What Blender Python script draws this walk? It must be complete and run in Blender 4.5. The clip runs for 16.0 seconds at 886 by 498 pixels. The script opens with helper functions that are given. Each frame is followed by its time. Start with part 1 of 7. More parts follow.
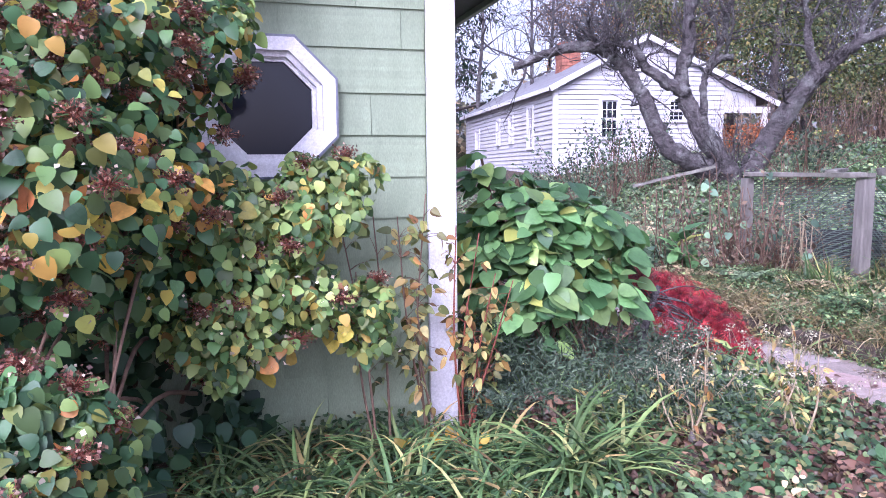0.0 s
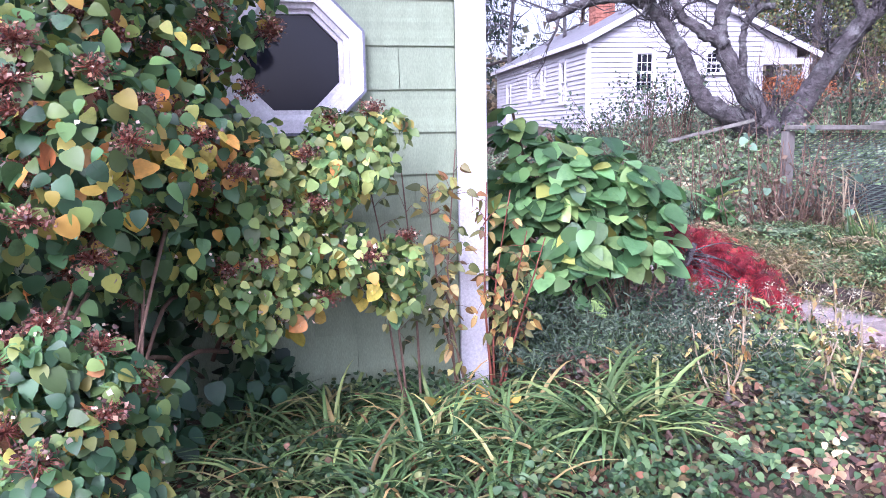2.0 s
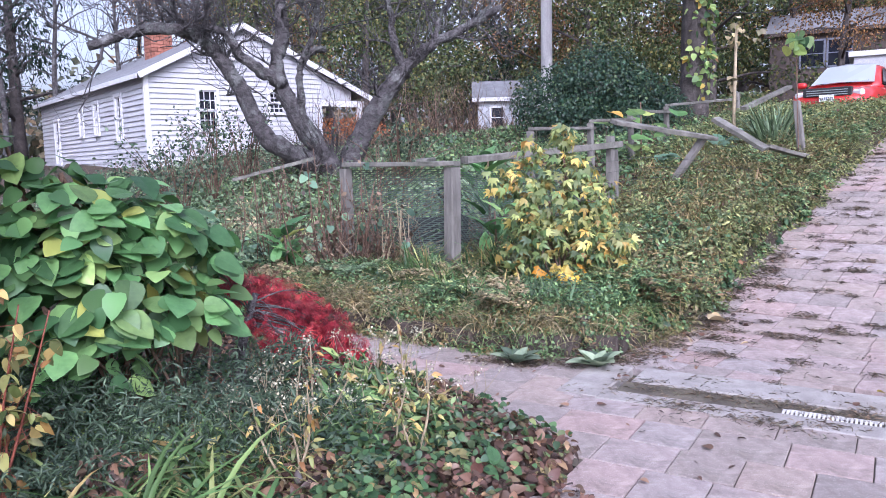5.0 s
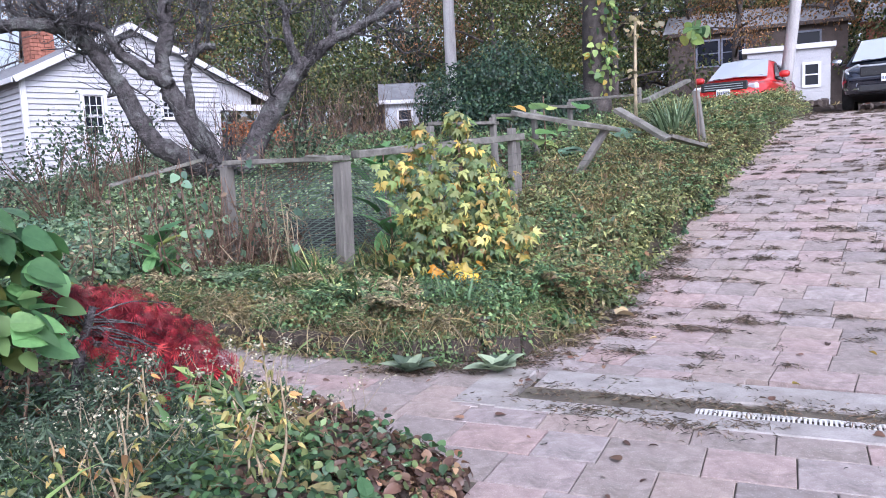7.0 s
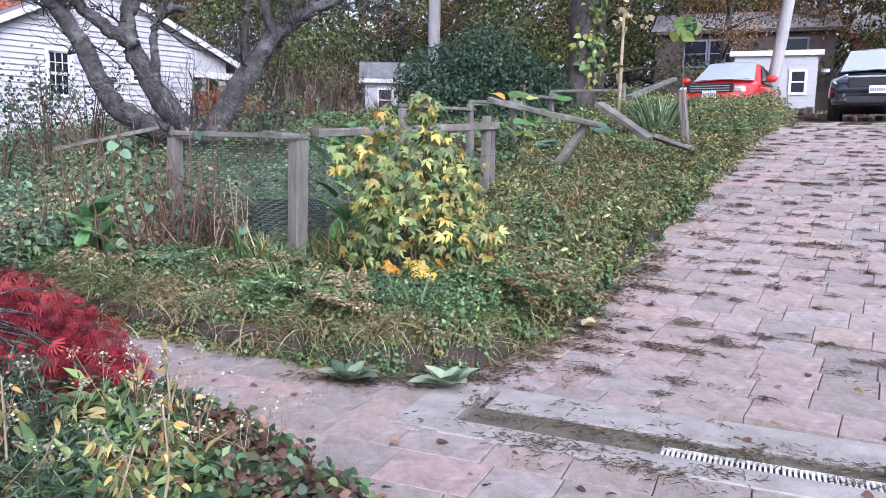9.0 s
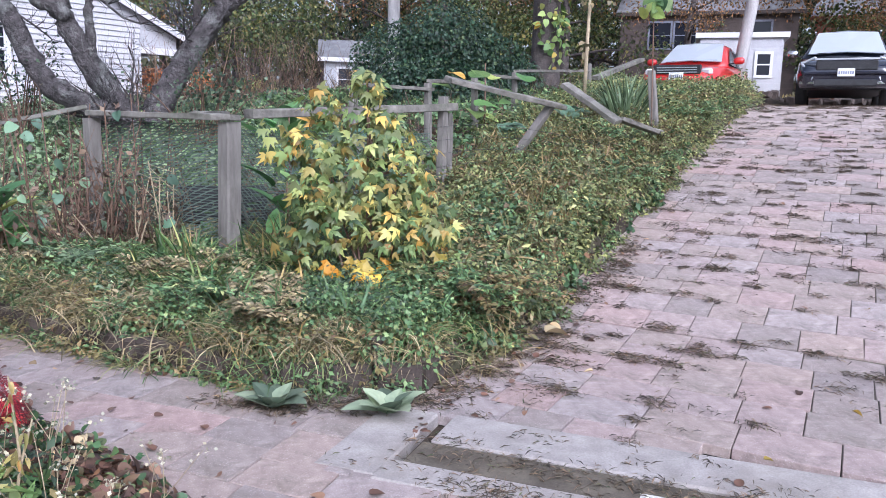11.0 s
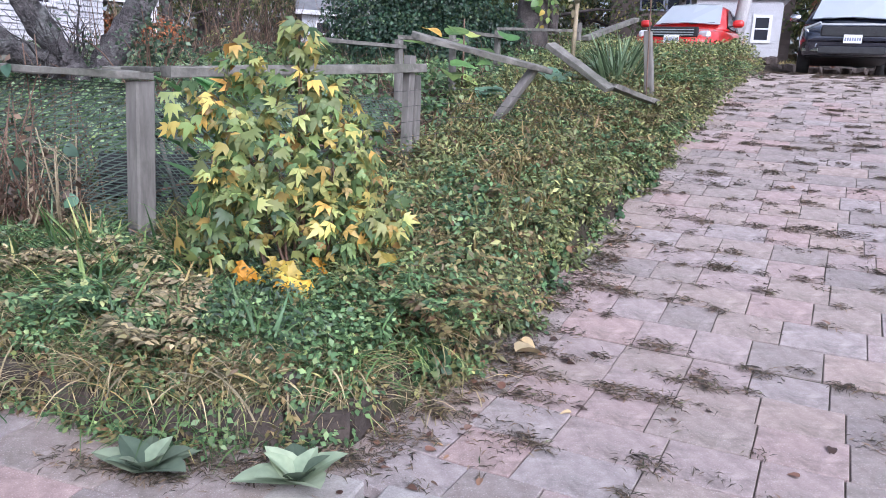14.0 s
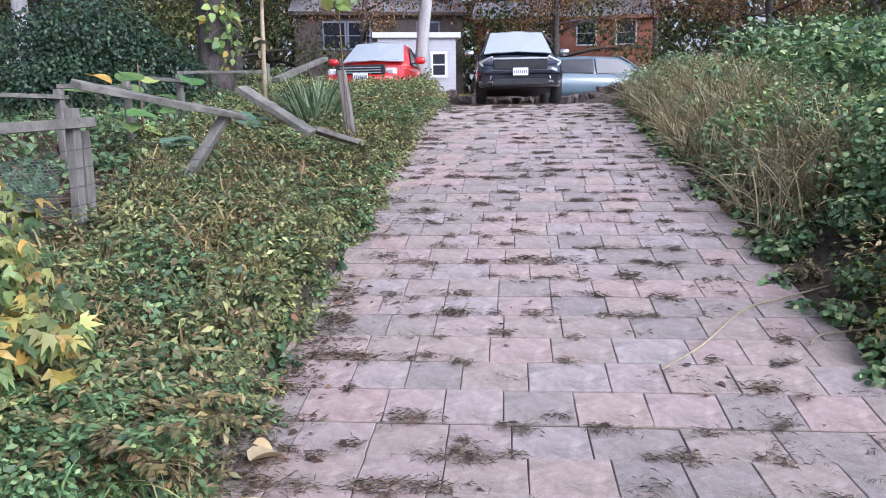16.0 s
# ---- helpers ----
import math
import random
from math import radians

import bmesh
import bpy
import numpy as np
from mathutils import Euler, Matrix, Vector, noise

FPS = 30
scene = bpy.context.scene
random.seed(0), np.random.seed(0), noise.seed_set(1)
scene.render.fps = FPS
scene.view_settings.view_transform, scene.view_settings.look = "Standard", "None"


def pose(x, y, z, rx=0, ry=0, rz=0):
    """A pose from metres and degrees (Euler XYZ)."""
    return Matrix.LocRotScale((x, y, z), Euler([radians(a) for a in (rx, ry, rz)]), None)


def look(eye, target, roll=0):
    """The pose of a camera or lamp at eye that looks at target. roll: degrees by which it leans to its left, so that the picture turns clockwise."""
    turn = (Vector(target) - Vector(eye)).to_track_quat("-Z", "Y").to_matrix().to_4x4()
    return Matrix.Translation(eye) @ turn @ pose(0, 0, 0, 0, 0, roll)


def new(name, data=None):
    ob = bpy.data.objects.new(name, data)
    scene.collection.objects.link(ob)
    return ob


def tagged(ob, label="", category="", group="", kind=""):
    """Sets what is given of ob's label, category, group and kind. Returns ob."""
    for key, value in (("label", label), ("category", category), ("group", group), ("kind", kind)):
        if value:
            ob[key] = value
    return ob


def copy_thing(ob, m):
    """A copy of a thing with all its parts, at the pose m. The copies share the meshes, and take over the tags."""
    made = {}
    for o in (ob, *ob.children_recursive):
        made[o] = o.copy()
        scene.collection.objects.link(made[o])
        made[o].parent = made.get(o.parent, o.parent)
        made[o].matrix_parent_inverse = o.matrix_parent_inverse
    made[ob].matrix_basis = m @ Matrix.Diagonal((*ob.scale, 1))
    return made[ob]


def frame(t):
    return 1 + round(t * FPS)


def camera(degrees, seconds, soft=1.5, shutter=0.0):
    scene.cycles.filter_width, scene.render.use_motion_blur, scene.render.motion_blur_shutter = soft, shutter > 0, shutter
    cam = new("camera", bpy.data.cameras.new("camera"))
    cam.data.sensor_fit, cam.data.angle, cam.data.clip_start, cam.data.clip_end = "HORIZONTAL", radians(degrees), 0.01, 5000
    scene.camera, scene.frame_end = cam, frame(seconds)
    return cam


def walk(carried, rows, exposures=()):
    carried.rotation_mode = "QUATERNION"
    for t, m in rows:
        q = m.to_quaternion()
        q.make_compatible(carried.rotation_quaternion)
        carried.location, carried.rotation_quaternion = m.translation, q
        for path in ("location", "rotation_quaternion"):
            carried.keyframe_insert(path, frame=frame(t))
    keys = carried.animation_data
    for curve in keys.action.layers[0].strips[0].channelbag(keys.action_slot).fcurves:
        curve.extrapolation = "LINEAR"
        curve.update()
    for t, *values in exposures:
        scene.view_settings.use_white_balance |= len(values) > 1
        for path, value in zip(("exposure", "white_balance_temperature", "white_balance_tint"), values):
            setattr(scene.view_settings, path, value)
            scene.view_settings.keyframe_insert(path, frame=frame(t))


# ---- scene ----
cam = camera(60.4, 16.0, 0.9)
PATH = [
    (0, (0.019, 0.36, 1.469), (0.027, 2.35, 1.266), -0.6),
    (0.5, (0.029, 0.362, 1.473), (-0.074, 2.349, 1.263), -0.9),
    (1, (0.009, 0.384, 1.465), (-0.173, 2.359, 1.208), -1.2),
    (1.5, (-0.009, 0.403, 1.467), (-0.175, 2.381, 1.223), -1.7),
    (2, (0.023, 0.429, 1.459), (-0.052, 2.403, 1.147), -1.1),
    (2.5, (0.119, 0.466, 1.473), (-0.061, 2.436, 1.177), -1.0),
    (3, (0.221, 0.514, 1.471), (0.202, 2.495, 1.195), -1.1),
    (3.5, (0.294, 0.576, 1.463), (0.503, 2.542, 1.165), -1.5),
    (4, (0.314, 0.708, 1.477), (0.866, 2.61, 1.201), -1.5),
    (4.5, (0.287, 0.875, 1.513), (1.145, 2.67, 1.31), -2.7),
    (4.7, (0.294, 0.954, 1.489), (1.217, 2.713, 1.256), -1.7),
    (6.8, (0.803, 1.357, 1.311), (1.87, 3.034, 1.088), -1.9),
    (7, (0.789, 1.401, 1.312), (1.933, 3.026, 1.085), -2.7),
    (7.5, (0.859, 1.487, 1.304), (2.113, 3.016, 1.006), -1.4),
    (8, (1.042, 1.561, 1.34), (2.24, 3.146, 1.112), 0.8),
    (8.5, (1.156, 1.607, 1.332), (2.307, 3.219, 1.057), 0.5),
    (9, (1.19, 1.733, 1.338), (2.382, 3.316, 1.068), 1.1),
    (9.2, (1.204, 1.815, 1.34), (2.402, 3.393, 1.067), 1.0),
    (11.3, (1.735, 2.21, 1.361), (3.007, 3.714, 1.017), 1.5),
    (11.5, (1.773, 2.247, 1.364), (3.042, 3.745, 0.984), 1.3),
    (12, (1.844, 2.46, 1.386), (3.209, 3.892, 1.094), 0.8),
    (12.5, (1.936, 2.637, 1.367), (3.393, 3.971, 1.058), 0.4),
    (13, (2.084, 2.709, 1.377), (3.518, 4.062, 1.042), 1.3),
    (13.5, (2.308, 2.757, 1.41), (3.649, 4.209, 1.101), 4.4),
    (14, (2.417, 2.794, 1.416), (3.699, 4.271, 0.998), 2.8),
    (14.5, (2.495, 2.969, 1.419), (3.904, 4.334, 1.032), 3.0),
    (15, (2.558, 3.158, 1.447), (4.091, 4.401, 1.12), 0.1),
    (15.5, (2.627, 3.216, 1.449), (4.287, 4.266, 1.077), -0.1),
    (16, (2.847, 3.227, 1.47), (4.603, 4.133, 1.162), -0.7),
]
walk(cam, [(t, look(eye, target, roll)) for t, eye, target, roll in PATH],
     [(0, 1.27, 5280, 37), (3.0, 1.5, 5280, 34), (4.6, 1.0, 5300, 26), (7.0, 0.86, 5400, 20), (16.0, 0.76, 5420, 18)])

# ---- light ----
SUN_EL, SUN_AZ = radians(38), radians(200)
world = bpy.data.worlds.new("world")
scene.world = world
world.use_nodes = True
wn = world.node_tree
sky = wn.nodes.new("ShaderNodeTexSky")
sky.sky_type, sky.sun_disc, sky.sun_elevation, sky.sun_rotation = "NISHITA", False, SUN_EL, SUN_AZ
sky.air_density, sky.dust_density, sky.ozone_density = 1.0, 5.0, 1.0
hsv = wn.nodes.new("ShaderNodeHueSaturation")
hsv.inputs["Saturation"].default_value = 0.35
wn.links.new(sky.outputs[0], hsv.inputs["Color"])
wn.links.new(hsv.outputs[0], wn.nodes["Background"].inputs[0])
wn.nodes["Background"].inputs[1].default_value = 0.15
sun = new("sun", bpy.data.lights.new("sun", "SUN"))
sun.data.energy, sun.data.angle, sun.data.color = 0.9, radians(25), (1.0, 0.96, 0.92)
sun.matrix_world = look((0, 0, 0), (-math.sin(SUN_AZ) * math.cos(SUN_EL), -math.cos(SUN_AZ) * math.cos(SUN_EL), -math.sin(SUN_EL)))

# ---- small tools ----
rng = np.random.default_rng(7)
D = np.array((0.924, 0.383))
N = np.array((-0.383, 0.924))
DRIVE_YAW = math.degrees(math.atan2(0.383, 0.924))


def sn(s, n, z=0.0):
    """Along the drive and across it, to the world."""
    return (D[0] * s + N[0] * n, D[1] * s + N[1] * n, z)


def prof(s):
    return np.interp(s, [0, 6.0, 7.3, 9.5, 11.3, 15, 17.6, 19.5, 20.6, 24, 30, 60], [0, 0, 0.05, 0.42, 0.78, 1.42, 1.83, 1.96, 2.01, 2.1, 2.4, 3.6])


def ramp01(v):
    v = np.clip(v, 0, 1)
    return v * v * (3 - 2 * v)


def bed_left_edge(y):
    return np.interp(y, [4.9, 5.2, 5.65, 6.48, 7.4, 8.27, 11], [4.3, 3.96, 3.4, 3.0, 2.62, 2.42, 1.9])


def front_bed_edge(y):
    return np.interp(y, [2.4, 2.99, 3.4, 3.82, 4.0, 4.9, 5.8, 7, 9, 11], [0.3, 1.3, 2.0, 2.5, 2.56, 2.5, 2.3, 1.95, 1.55, 1.0])


def ground(x, y):
    """Height of the soil."""
    x, y = np.asarray(x, float), np.asarray(y, float)
    s, n = D[0] * x + D[1] * y, N[0] * x + N[1] * y
    z = prof(s)
    bed_a = ramp01((n - 3.18) / 0.12) * ramp01((x - bed_left_edge(y)) / 0.12) * ramp01((y - 5.0) / 0.1)
    z = z + 0.20 * bed_a
    bed_b = ramp01((front_bed_edge(y) - x) / 0.2) * ramp01((y - 2.35) / 0.3)
    z = z + 0.07 * bed_b
    bank = ramp01((-0.05 - n) / 1.2) * ramp01((s - 6.5) / 2)
    z = z + 0.35 * bank
    drive = (n > -0.1) & (n < 3.2) & (s > 4.2) & (s < 24)
    paved = (s <= 5.8) & (x > front_bed_edge(y) + 0.04) & (x < bed_left_edge(y) + 0.05) | (y < 2.3) & (s < 5.8)
    path = (y > 4.5) & (y < 10) & (x > front_bed_edge(y) + 0.04) & (x < bed_left_edge(y) + 0.05)
    return z - 0.06 * (drive | paved | path)


def gz(x, y):
    return float(ground(x, y))


def put_mesh(name, verts, faces, mat, parent=None, label="", smooth=False):
    me = bpy.data.meshes.new(name)
    me.from_pydata([tuple(map(float, v)) for v in verts], [], [tuple(map(int, f)) for f in faces])
    if smooth:
        me.polygons.foreach_set("use_smooth", [True] * len(me.polygons))
    me.materials.append(mat)
    ob = new(name, me)
    if parent is not None:
        ob.parent = parent
    if label:
        ob["label"] = label
    return ob


def part(name, bm, mat, parent=None, label="", smooth=False):
    me = bpy.data.meshes.new(name)
    if smooth:
        for f in bm.faces:
            f.smooth = True
    bm.to_mesh(me)
    bm.free()
    me.materials.append(mat)
    ob = new(name, me)
    if parent is not None:
        ob.parent = parent
    if label:
        ob["label"] = label
    return ob


def thing(name, at, label, category, group="", kind="", yaw=0.0):
    ob = new(name)
    ob.empty_display_size = 0.1
    ob.matrix_world = pose(*at, 0, 0, yaw)
    return tagged(ob, label, category, group, kind)


def box(bm, size, m=None, bevel=0.0):
    """A box of that size about the origin, moved by m."""
    out = bmesh.ops.create_cube(bm, size=1.0, matrix=(m or Matrix()) @ Matrix.Diagonal((*size, 1)))
    if bevel:
        edges = {e for v in out["verts"] for e in v.link_edges}
        bmesh.ops.bevel(bm, geom=list(edges), offset=bevel, segments=1, affect="EDGES")


def boxes(name, items, mat, parent=None, label="", bevel=0.0):
    bm = bmesh.new()
    for size, m in items:
        box(bm, size, m, bevel)
    return part(name, bm, mat, parent, label)


def beam(bm, a, b, w, h, bevel=0.004, roll=0.0):
    """A timber from a to b; w is its width, h its thickness."""
    a, b = Vector(a), Vector(b)
    d = b - a
    q = d.to_track_quat("X", "Z")
    m = Matrix.Translation((a + b) / 2) @ q.to_matrix().to_4x4() @ pose(0, 0, 0, roll)
    box(bm, (d.length, w, h), m, bevel)


class Geo:
    """Collects vertices and faces for one mesh."""

    def __init__(self):
        self.v, self.f = [], []

    def tube(self, pts, radii, sides=6, rough=0.0):
        pts = [Vector(p) for p in pts]
        base = len(self.v)
        up = Vector((0.13, 0.21, 1)).normalized()
        for i, p in enumerate(pts):
            d = (pts[min(i + 1, len(pts) - 1)] - pts[max(i - 1, 0)]).normalized()
            a = d.cross(up if abs(d.dot(up)) < 0.95 else Vector((1, 0, 0))).normalized()
            b = d.cross(a)
            for k in range(sides):
                t = 2 * math.pi * k / sides
                r = radii[i] * (1 + rough * noise.noise(p * 6 + Vector((k * 1.7, 0, 0))))
                self.v.append(p + (a * math.cos(t) + b * math.sin(t)) * r)
        for i in range(len(pts) - 1):
            for k in range(sides):
                a, b = base + i * sides + k, base + i * sides + (k + 1) % sides
                self.f.append((a, b, b + sides, a + sides))
        self.f.append(tuple(base + k for k in range(sides))[::-1])
        self.f.append(tuple(base + (len(pts) - 1) * sides + k for k in range(sides)))

    def make(self, name, mat, parent=None, label="", smooth=True):
        return put_mesh(name, self.v, self.f, mat, parent, label, smooth)


def smooth_path(pts, n):
    """A Catmull-Rom line through the points, n steps a stretch."""
    pts = [Vector(p) for p in pts]
    p = [pts[0] * 2 - pts[1]] + pts + [pts[-1] * 2 - pts[-2]]
    out = []
    for i in range(1, len(p) - 2):
        for k in range(n):
            t = k / n
            out.append(0.5 * (2 * p[i] + (p[i + 1] - p[i - 1]) * t + (2 * p[i - 1] - 5 * p[i] + 4 * p[i + 1] - p[i + 2]) * t * t + (3 * p[i] - p[i - 1] - 3 * p[i + 1] + p[i + 2]) * t ** 3))
    out.append(pts[-1])
    return out


# ---- leaf shapes: length 1 along y, base at the origin, normal z ----
def leaf_ovate(w=0.42, fold=0.10, curl=0.22, tip=1.0):
    prof_w = [(0.0, 0.30), (0.10, 0.80), (0.32, 1.0), (0.6, 0.86), (0.84, 0.46)]
    v, f = [], []
    for y, k in prof_w:
        z = -curl * y * y
        v += [(-w * k, y - 0.04 * k, z + fold * k), (0, y, z), (w * k, y - 0.04 * k, z + fold * k)]
    v.append((0, tip, -curl))
    for i in range(len(prof_w) - 1):
        a = i * 3
        f += [(a, a + 1, a + 4, a + 3), (a + 1, a + 2, a + 5, a + 4)]
    a = (len(prof_w) - 1) * 3
    f += [(a, a + 1, a + 6 - 3), (a + 1, a + 2, a + 3)]
    return np.array(v), f


def leaf_small(w=0.3):
    return np.array([(0, 0, 0), (-w, 0.45, 0.08), (0, 1, -0.12), (w, 0.45, 0.08), (0, 0.5, 0)]), [(0, 4, 1), (1, 4, 2), (0, 3, 4), (4, 3, 2)]


def leaf_blade(w=0.02, arch=0.7, steps=6):
    """A grass blade that rises and arches over along y."""
    v, f = [], []
    for i in range(steps + 1):
        t = i / steps
        a = (1 - t) * 1.35 + t * (1.35 - 2.1 * arch)
        if i == 0:
            y = z = 0.0
        else:
            y += math.cos(a) / steps
            z += math.sin(a) / steps
        k = w * (1 - t ** 2.2) + 0.0005
        v += [(-k, y, z + k * 0.5), (0, y, z), (k, y, z + k * 0.5)]
    for i in range(steps):
        a = i * 3
        f += [(a, a + 1, a + 4, a + 3), (a + 1, a + 2, a + 5, a + 4)]
    return np.array(v), f


def leaf_lobed(lobes=5, w=0.13, spread=2.3):
    """A palmate leaf with pointed lobes."""
    v, f = [(0, 0.05, 0)], []
    for k in range(lobes):
        a = (k / (lobes - 1) - 0.5) * spread
        ln = 1.0 - 0.35 * abs(k / (lobes - 1) - 0.5) * 2
        d = np.array((math.sin(a), math.cos(a)))
        o = np.array((d[1], -d[0]))
        b = len(v)
        m = d * ln * 0.5
        v += [(*(m - o * w), 0.05), (*(m + o * w), 0.05), (*(d * ln), -0.16)]
        f += [(0, b + 1, b), (b, b + 1, b + 2)]
    return np.array(v, float), f


def turn_to(normal, heading):
    """Rotation matrices (n,3,3): z to the normal, y near the heading."""
    z = normal / np.linalg.norm(normal, axis=1)[:, None]
    x = np.cross(heading, z)
    x /= np.linalg.norm(x, axis=1)[:, None] + 1e-9
    y = np.cross(z, x)
    return np.stack([x, y, z], axis=2)


def scatter(name, shape, pos, rot, size, mat, parent=None, label="", kind=""):
    """One mesh of many copies of a leaf shape."""
    tv, tf = shape
    n, k = len(pos), len(tv)
    size = np.asarray(size, float)
    if size.ndim == 1:
        size = size[:, None]
    v = (np.einsum("nij,nkj->nki", rot, tv[None] * size[:, None, :]) + pos[:, None, :]).reshape(-1, 3)
    me = bpy.data.meshes.new(name)
    counts = [len(f) for f in tf]
    flat = np.concatenate([np.array(f) for f in tf])
    loops = (flat[None] + (np.arange(n) * k)[:, None]).ravel()
    totals = np.tile(counts, n)
    starts = np.concatenate([[0], np.cumsum(totals)[:-1]])
    me.vertices.add(n * k)
    me.vertices.foreach_set("co", v.ravel())
    me.loops.add(len(loops))
    me.loops.foreach_set("vertex_index", loops.astype(np.int32))
    me.polygons.add(len(totals))
    me.polygons.foreach_set("loop_start", starts.astype(np.int32))
    me.polygons.foreach_set("loop_total", totals.astype(np.int32))
    me.update(calc_edges=True)
    me.materials.append(mat)
    ob = new(name, me)
    if parent is not None:
        ob.parent = parent
    return tagged(ob, label, "", "", kind)


def singles(name, shape, pos, rot, size, mat, parent):
    """Leaves as objects of their own on one mesh."""
    me = bpy.data.meshes.new(name)
    me.from_pydata([tuple(map(float, v)) for v in shape[0]], [], shape[1])
    me.materials.append(mat)
    for p, r, s in zip(pos, rot, size):
        ob = new(name, me)
        ob.parent = parent
        ob.matrix_local = Matrix.LocRotScale(Vector(p), Matrix(r.tolist()).to_quaternion(), Vector((s, s, s)))


def unit(n, up=0.0):
    d = rng.normal(size=(n, 3))
    d /= np.linalg.norm(d, axis=1)[:, None]
    d[:, 2] += up
    return d / np.linalg.norm(d, axis=1)[:, None]


def clump(centres, n, squash=0.85, shell=0.55, face=(0, -0.5, 0.5), spread=0.55, droop=0.8):
    """Points in the outer shells of balls (x, y, z, r), with leaf normals and headings."""
    c = np.array(centres, float)
    w = c[:, 3] ** 2
    pick = rng.choice(len(c), n, p=w / w.sum())
    d = unit(n)
    r = c[pick, 3] * (shell + (1.08 - shell) * rng.random(n) ** 0.6)
    pos = c[pick, :3] + d * r[:, None] * np.array((1, 1, squash))
    normal = d * 0.55 + np.array(face) + rng.normal(size=(n, 3)) * spread
    head = d * 0.6 + rng.normal(size=(n, 3)) * 0.5 + np.array((0, 0, -droop))
    return pos, turn_to(normal, head)


# ---- materials ----
def mat_new(name):
    m = bpy.data.materials.new(name)
    m.use_nodes = True
    nt = m.node_tree
    return m, nt, nt.nodes["Principled BSDF"]


def ramp_node(nt, stops, fac=None, interp="LINEAR"):
    r = nt.nodes.new("ShaderNodeValToRGB")
    r.color_ramp.interpolation = interp
    els = r.color_ramp.elements
    while len(els) < len(stops):
        els.new(0.5)
    for e, (p, c) in zip(els, stops):
        e.position, e.color = p, (*c, 1)
    if fac is not None:
        nt.links.new(fac, r.inputs[0])
    return r


def noise_node(nt, scale, detail=4, rough=0.6, vec=None, stretch=None):
    tc = nt.nodes.new("ShaderNodeTexCoord")
    src = tc.outputs["Object"] if vec is None else vec
    if stretch:
        mp = nt.nodes.new("ShaderNodeMapping")
        mp.inputs["Scale"].default_value = stretch
        nt.links.new(src, mp.inputs[0])
        src = mp.outputs[0]
    n = nt.nodes.new("ShaderNodeTexNoise")
    n.inputs["Scale"].default_value, n.inputs["Detail"].default_value, n.inputs["Roughness"].default_value = scale, detail, rough
    nt.links.new(src, n.inputs["Vector"])
    return n


def mix_node(nt, a, b, fac, mode="MIX"):
    m = nt.nodes.new("ShaderNodeMix")
    m.data_type, m.blend_type = "RGBA", mode
    for val, sock in ((fac, m.inputs[0]), (a, m.inputs[6]), (b, m.inputs[7])):
        if isinstance(val, (int, float)):
            sock.default_value = val
        elif isinstance(val, tuple):
            sock.default_value = (*val, 1)
        else:
            nt.links.new(val, sock)
    return m.outputs[2]


def bump(nt, height, bsdf, strength=0.3, dist=0.01):
    b = nt.nodes.new("ShaderNodeBump")
    b.inputs["Strength"].default_value, b.inputs["Distance"].default_value = strength, dist
    nt.links.new(height, b.inputs["Height"])
    nt.links.new(b.outputs[0], bsdf.inputs["Normal"])


def rand_value(nt):
    """A random number for each loose piece and each object."""
    g = nt.nodes.new("ShaderNodeNewGeometry")
    o = nt.nodes.new("ShaderNodeObjectInfo")
    a = nt.nodes.new("ShaderNodeMath")
    a.operation = "ADD"
    nt.links.new(g.outputs["Random Per Island"], a.inputs[0])
    nt.links.new(o.outputs["Random"], a.inputs[1])
    f = nt.nodes.new("ShaderNodeMath")
    f.operation = "FRACT"
    nt.links.new(a.outputs[0], f.inputs[0])
    return f.outputs[0]


def leafy(name, stops, rough=0.5, through_light=0.25, spots=(0.10, 0.07, 0.03), spot=0.2, mottle=30):
    m, nt, p = mat_new(name)
    col = ramp_node(nt, stops, rand_value(nt)).outputs[0]
    n1 = noise_node(nt, mottle, 4)
    col = mix_node(nt, col, spots, ramp_node(nt, [(0.55, (0, 0, 0)), (0.75, (spot,) * 3)], n1.outputs[0]).outputs[0])
    n2 = noise_node(nt, 2.2, 2)
    col = mix_node(nt, col, ramp_node(nt, [(0.3, (0.62, 0.66, 0.62)), (0.7, (1.2, 1.15, 1.05))], n2.outputs[0]).outputs[0], 0.8, "MULTIPLY")
    seed = nt.nodes.new("ShaderNodeMath")
    seed.operation = "MULTIPLY"
    seed.inputs[1].default_value = 17.3
    nt.links.new(rand_value(nt), seed.inputs[0])
    tone = nt.nodes.new("ShaderNodeMath")
    tone.operation = "FRACT"
    nt.links.new(seed.outputs[0], tone.inputs[0])
    col = mix_node(nt, col, ramp_node(nt, [(0, (0.42, 0.45, 0.44)), (0.5, (0.9, 0.9, 0.88)), (1, (1.65, 1.6, 1.5))], tone.outputs[0]).outputs[0], 1.0, "MULTIPLY")
    nt.links.new(col, p.inputs["Base Color"])
    p.inputs["Roughness"].default_value = rough
    bump(nt, n1.outputs[0], p, 0.25, 0.004)
    t = nt.nodes.new("ShaderNodeBsdfTranslucent")
    nt.links.new(col, t.inputs[0])
    mx = nt.nodes.new("ShaderNodeMixShader")
    mx.inputs[0].default_value = through_light
    nt.links.new(p.outputs[0], mx.inputs[1])
    nt.links.new(t.outputs[0], mx.inputs[2])
    nt.links.new(mx.outputs[0], nt.nodes["Material Output"].inputs[0])
    return m


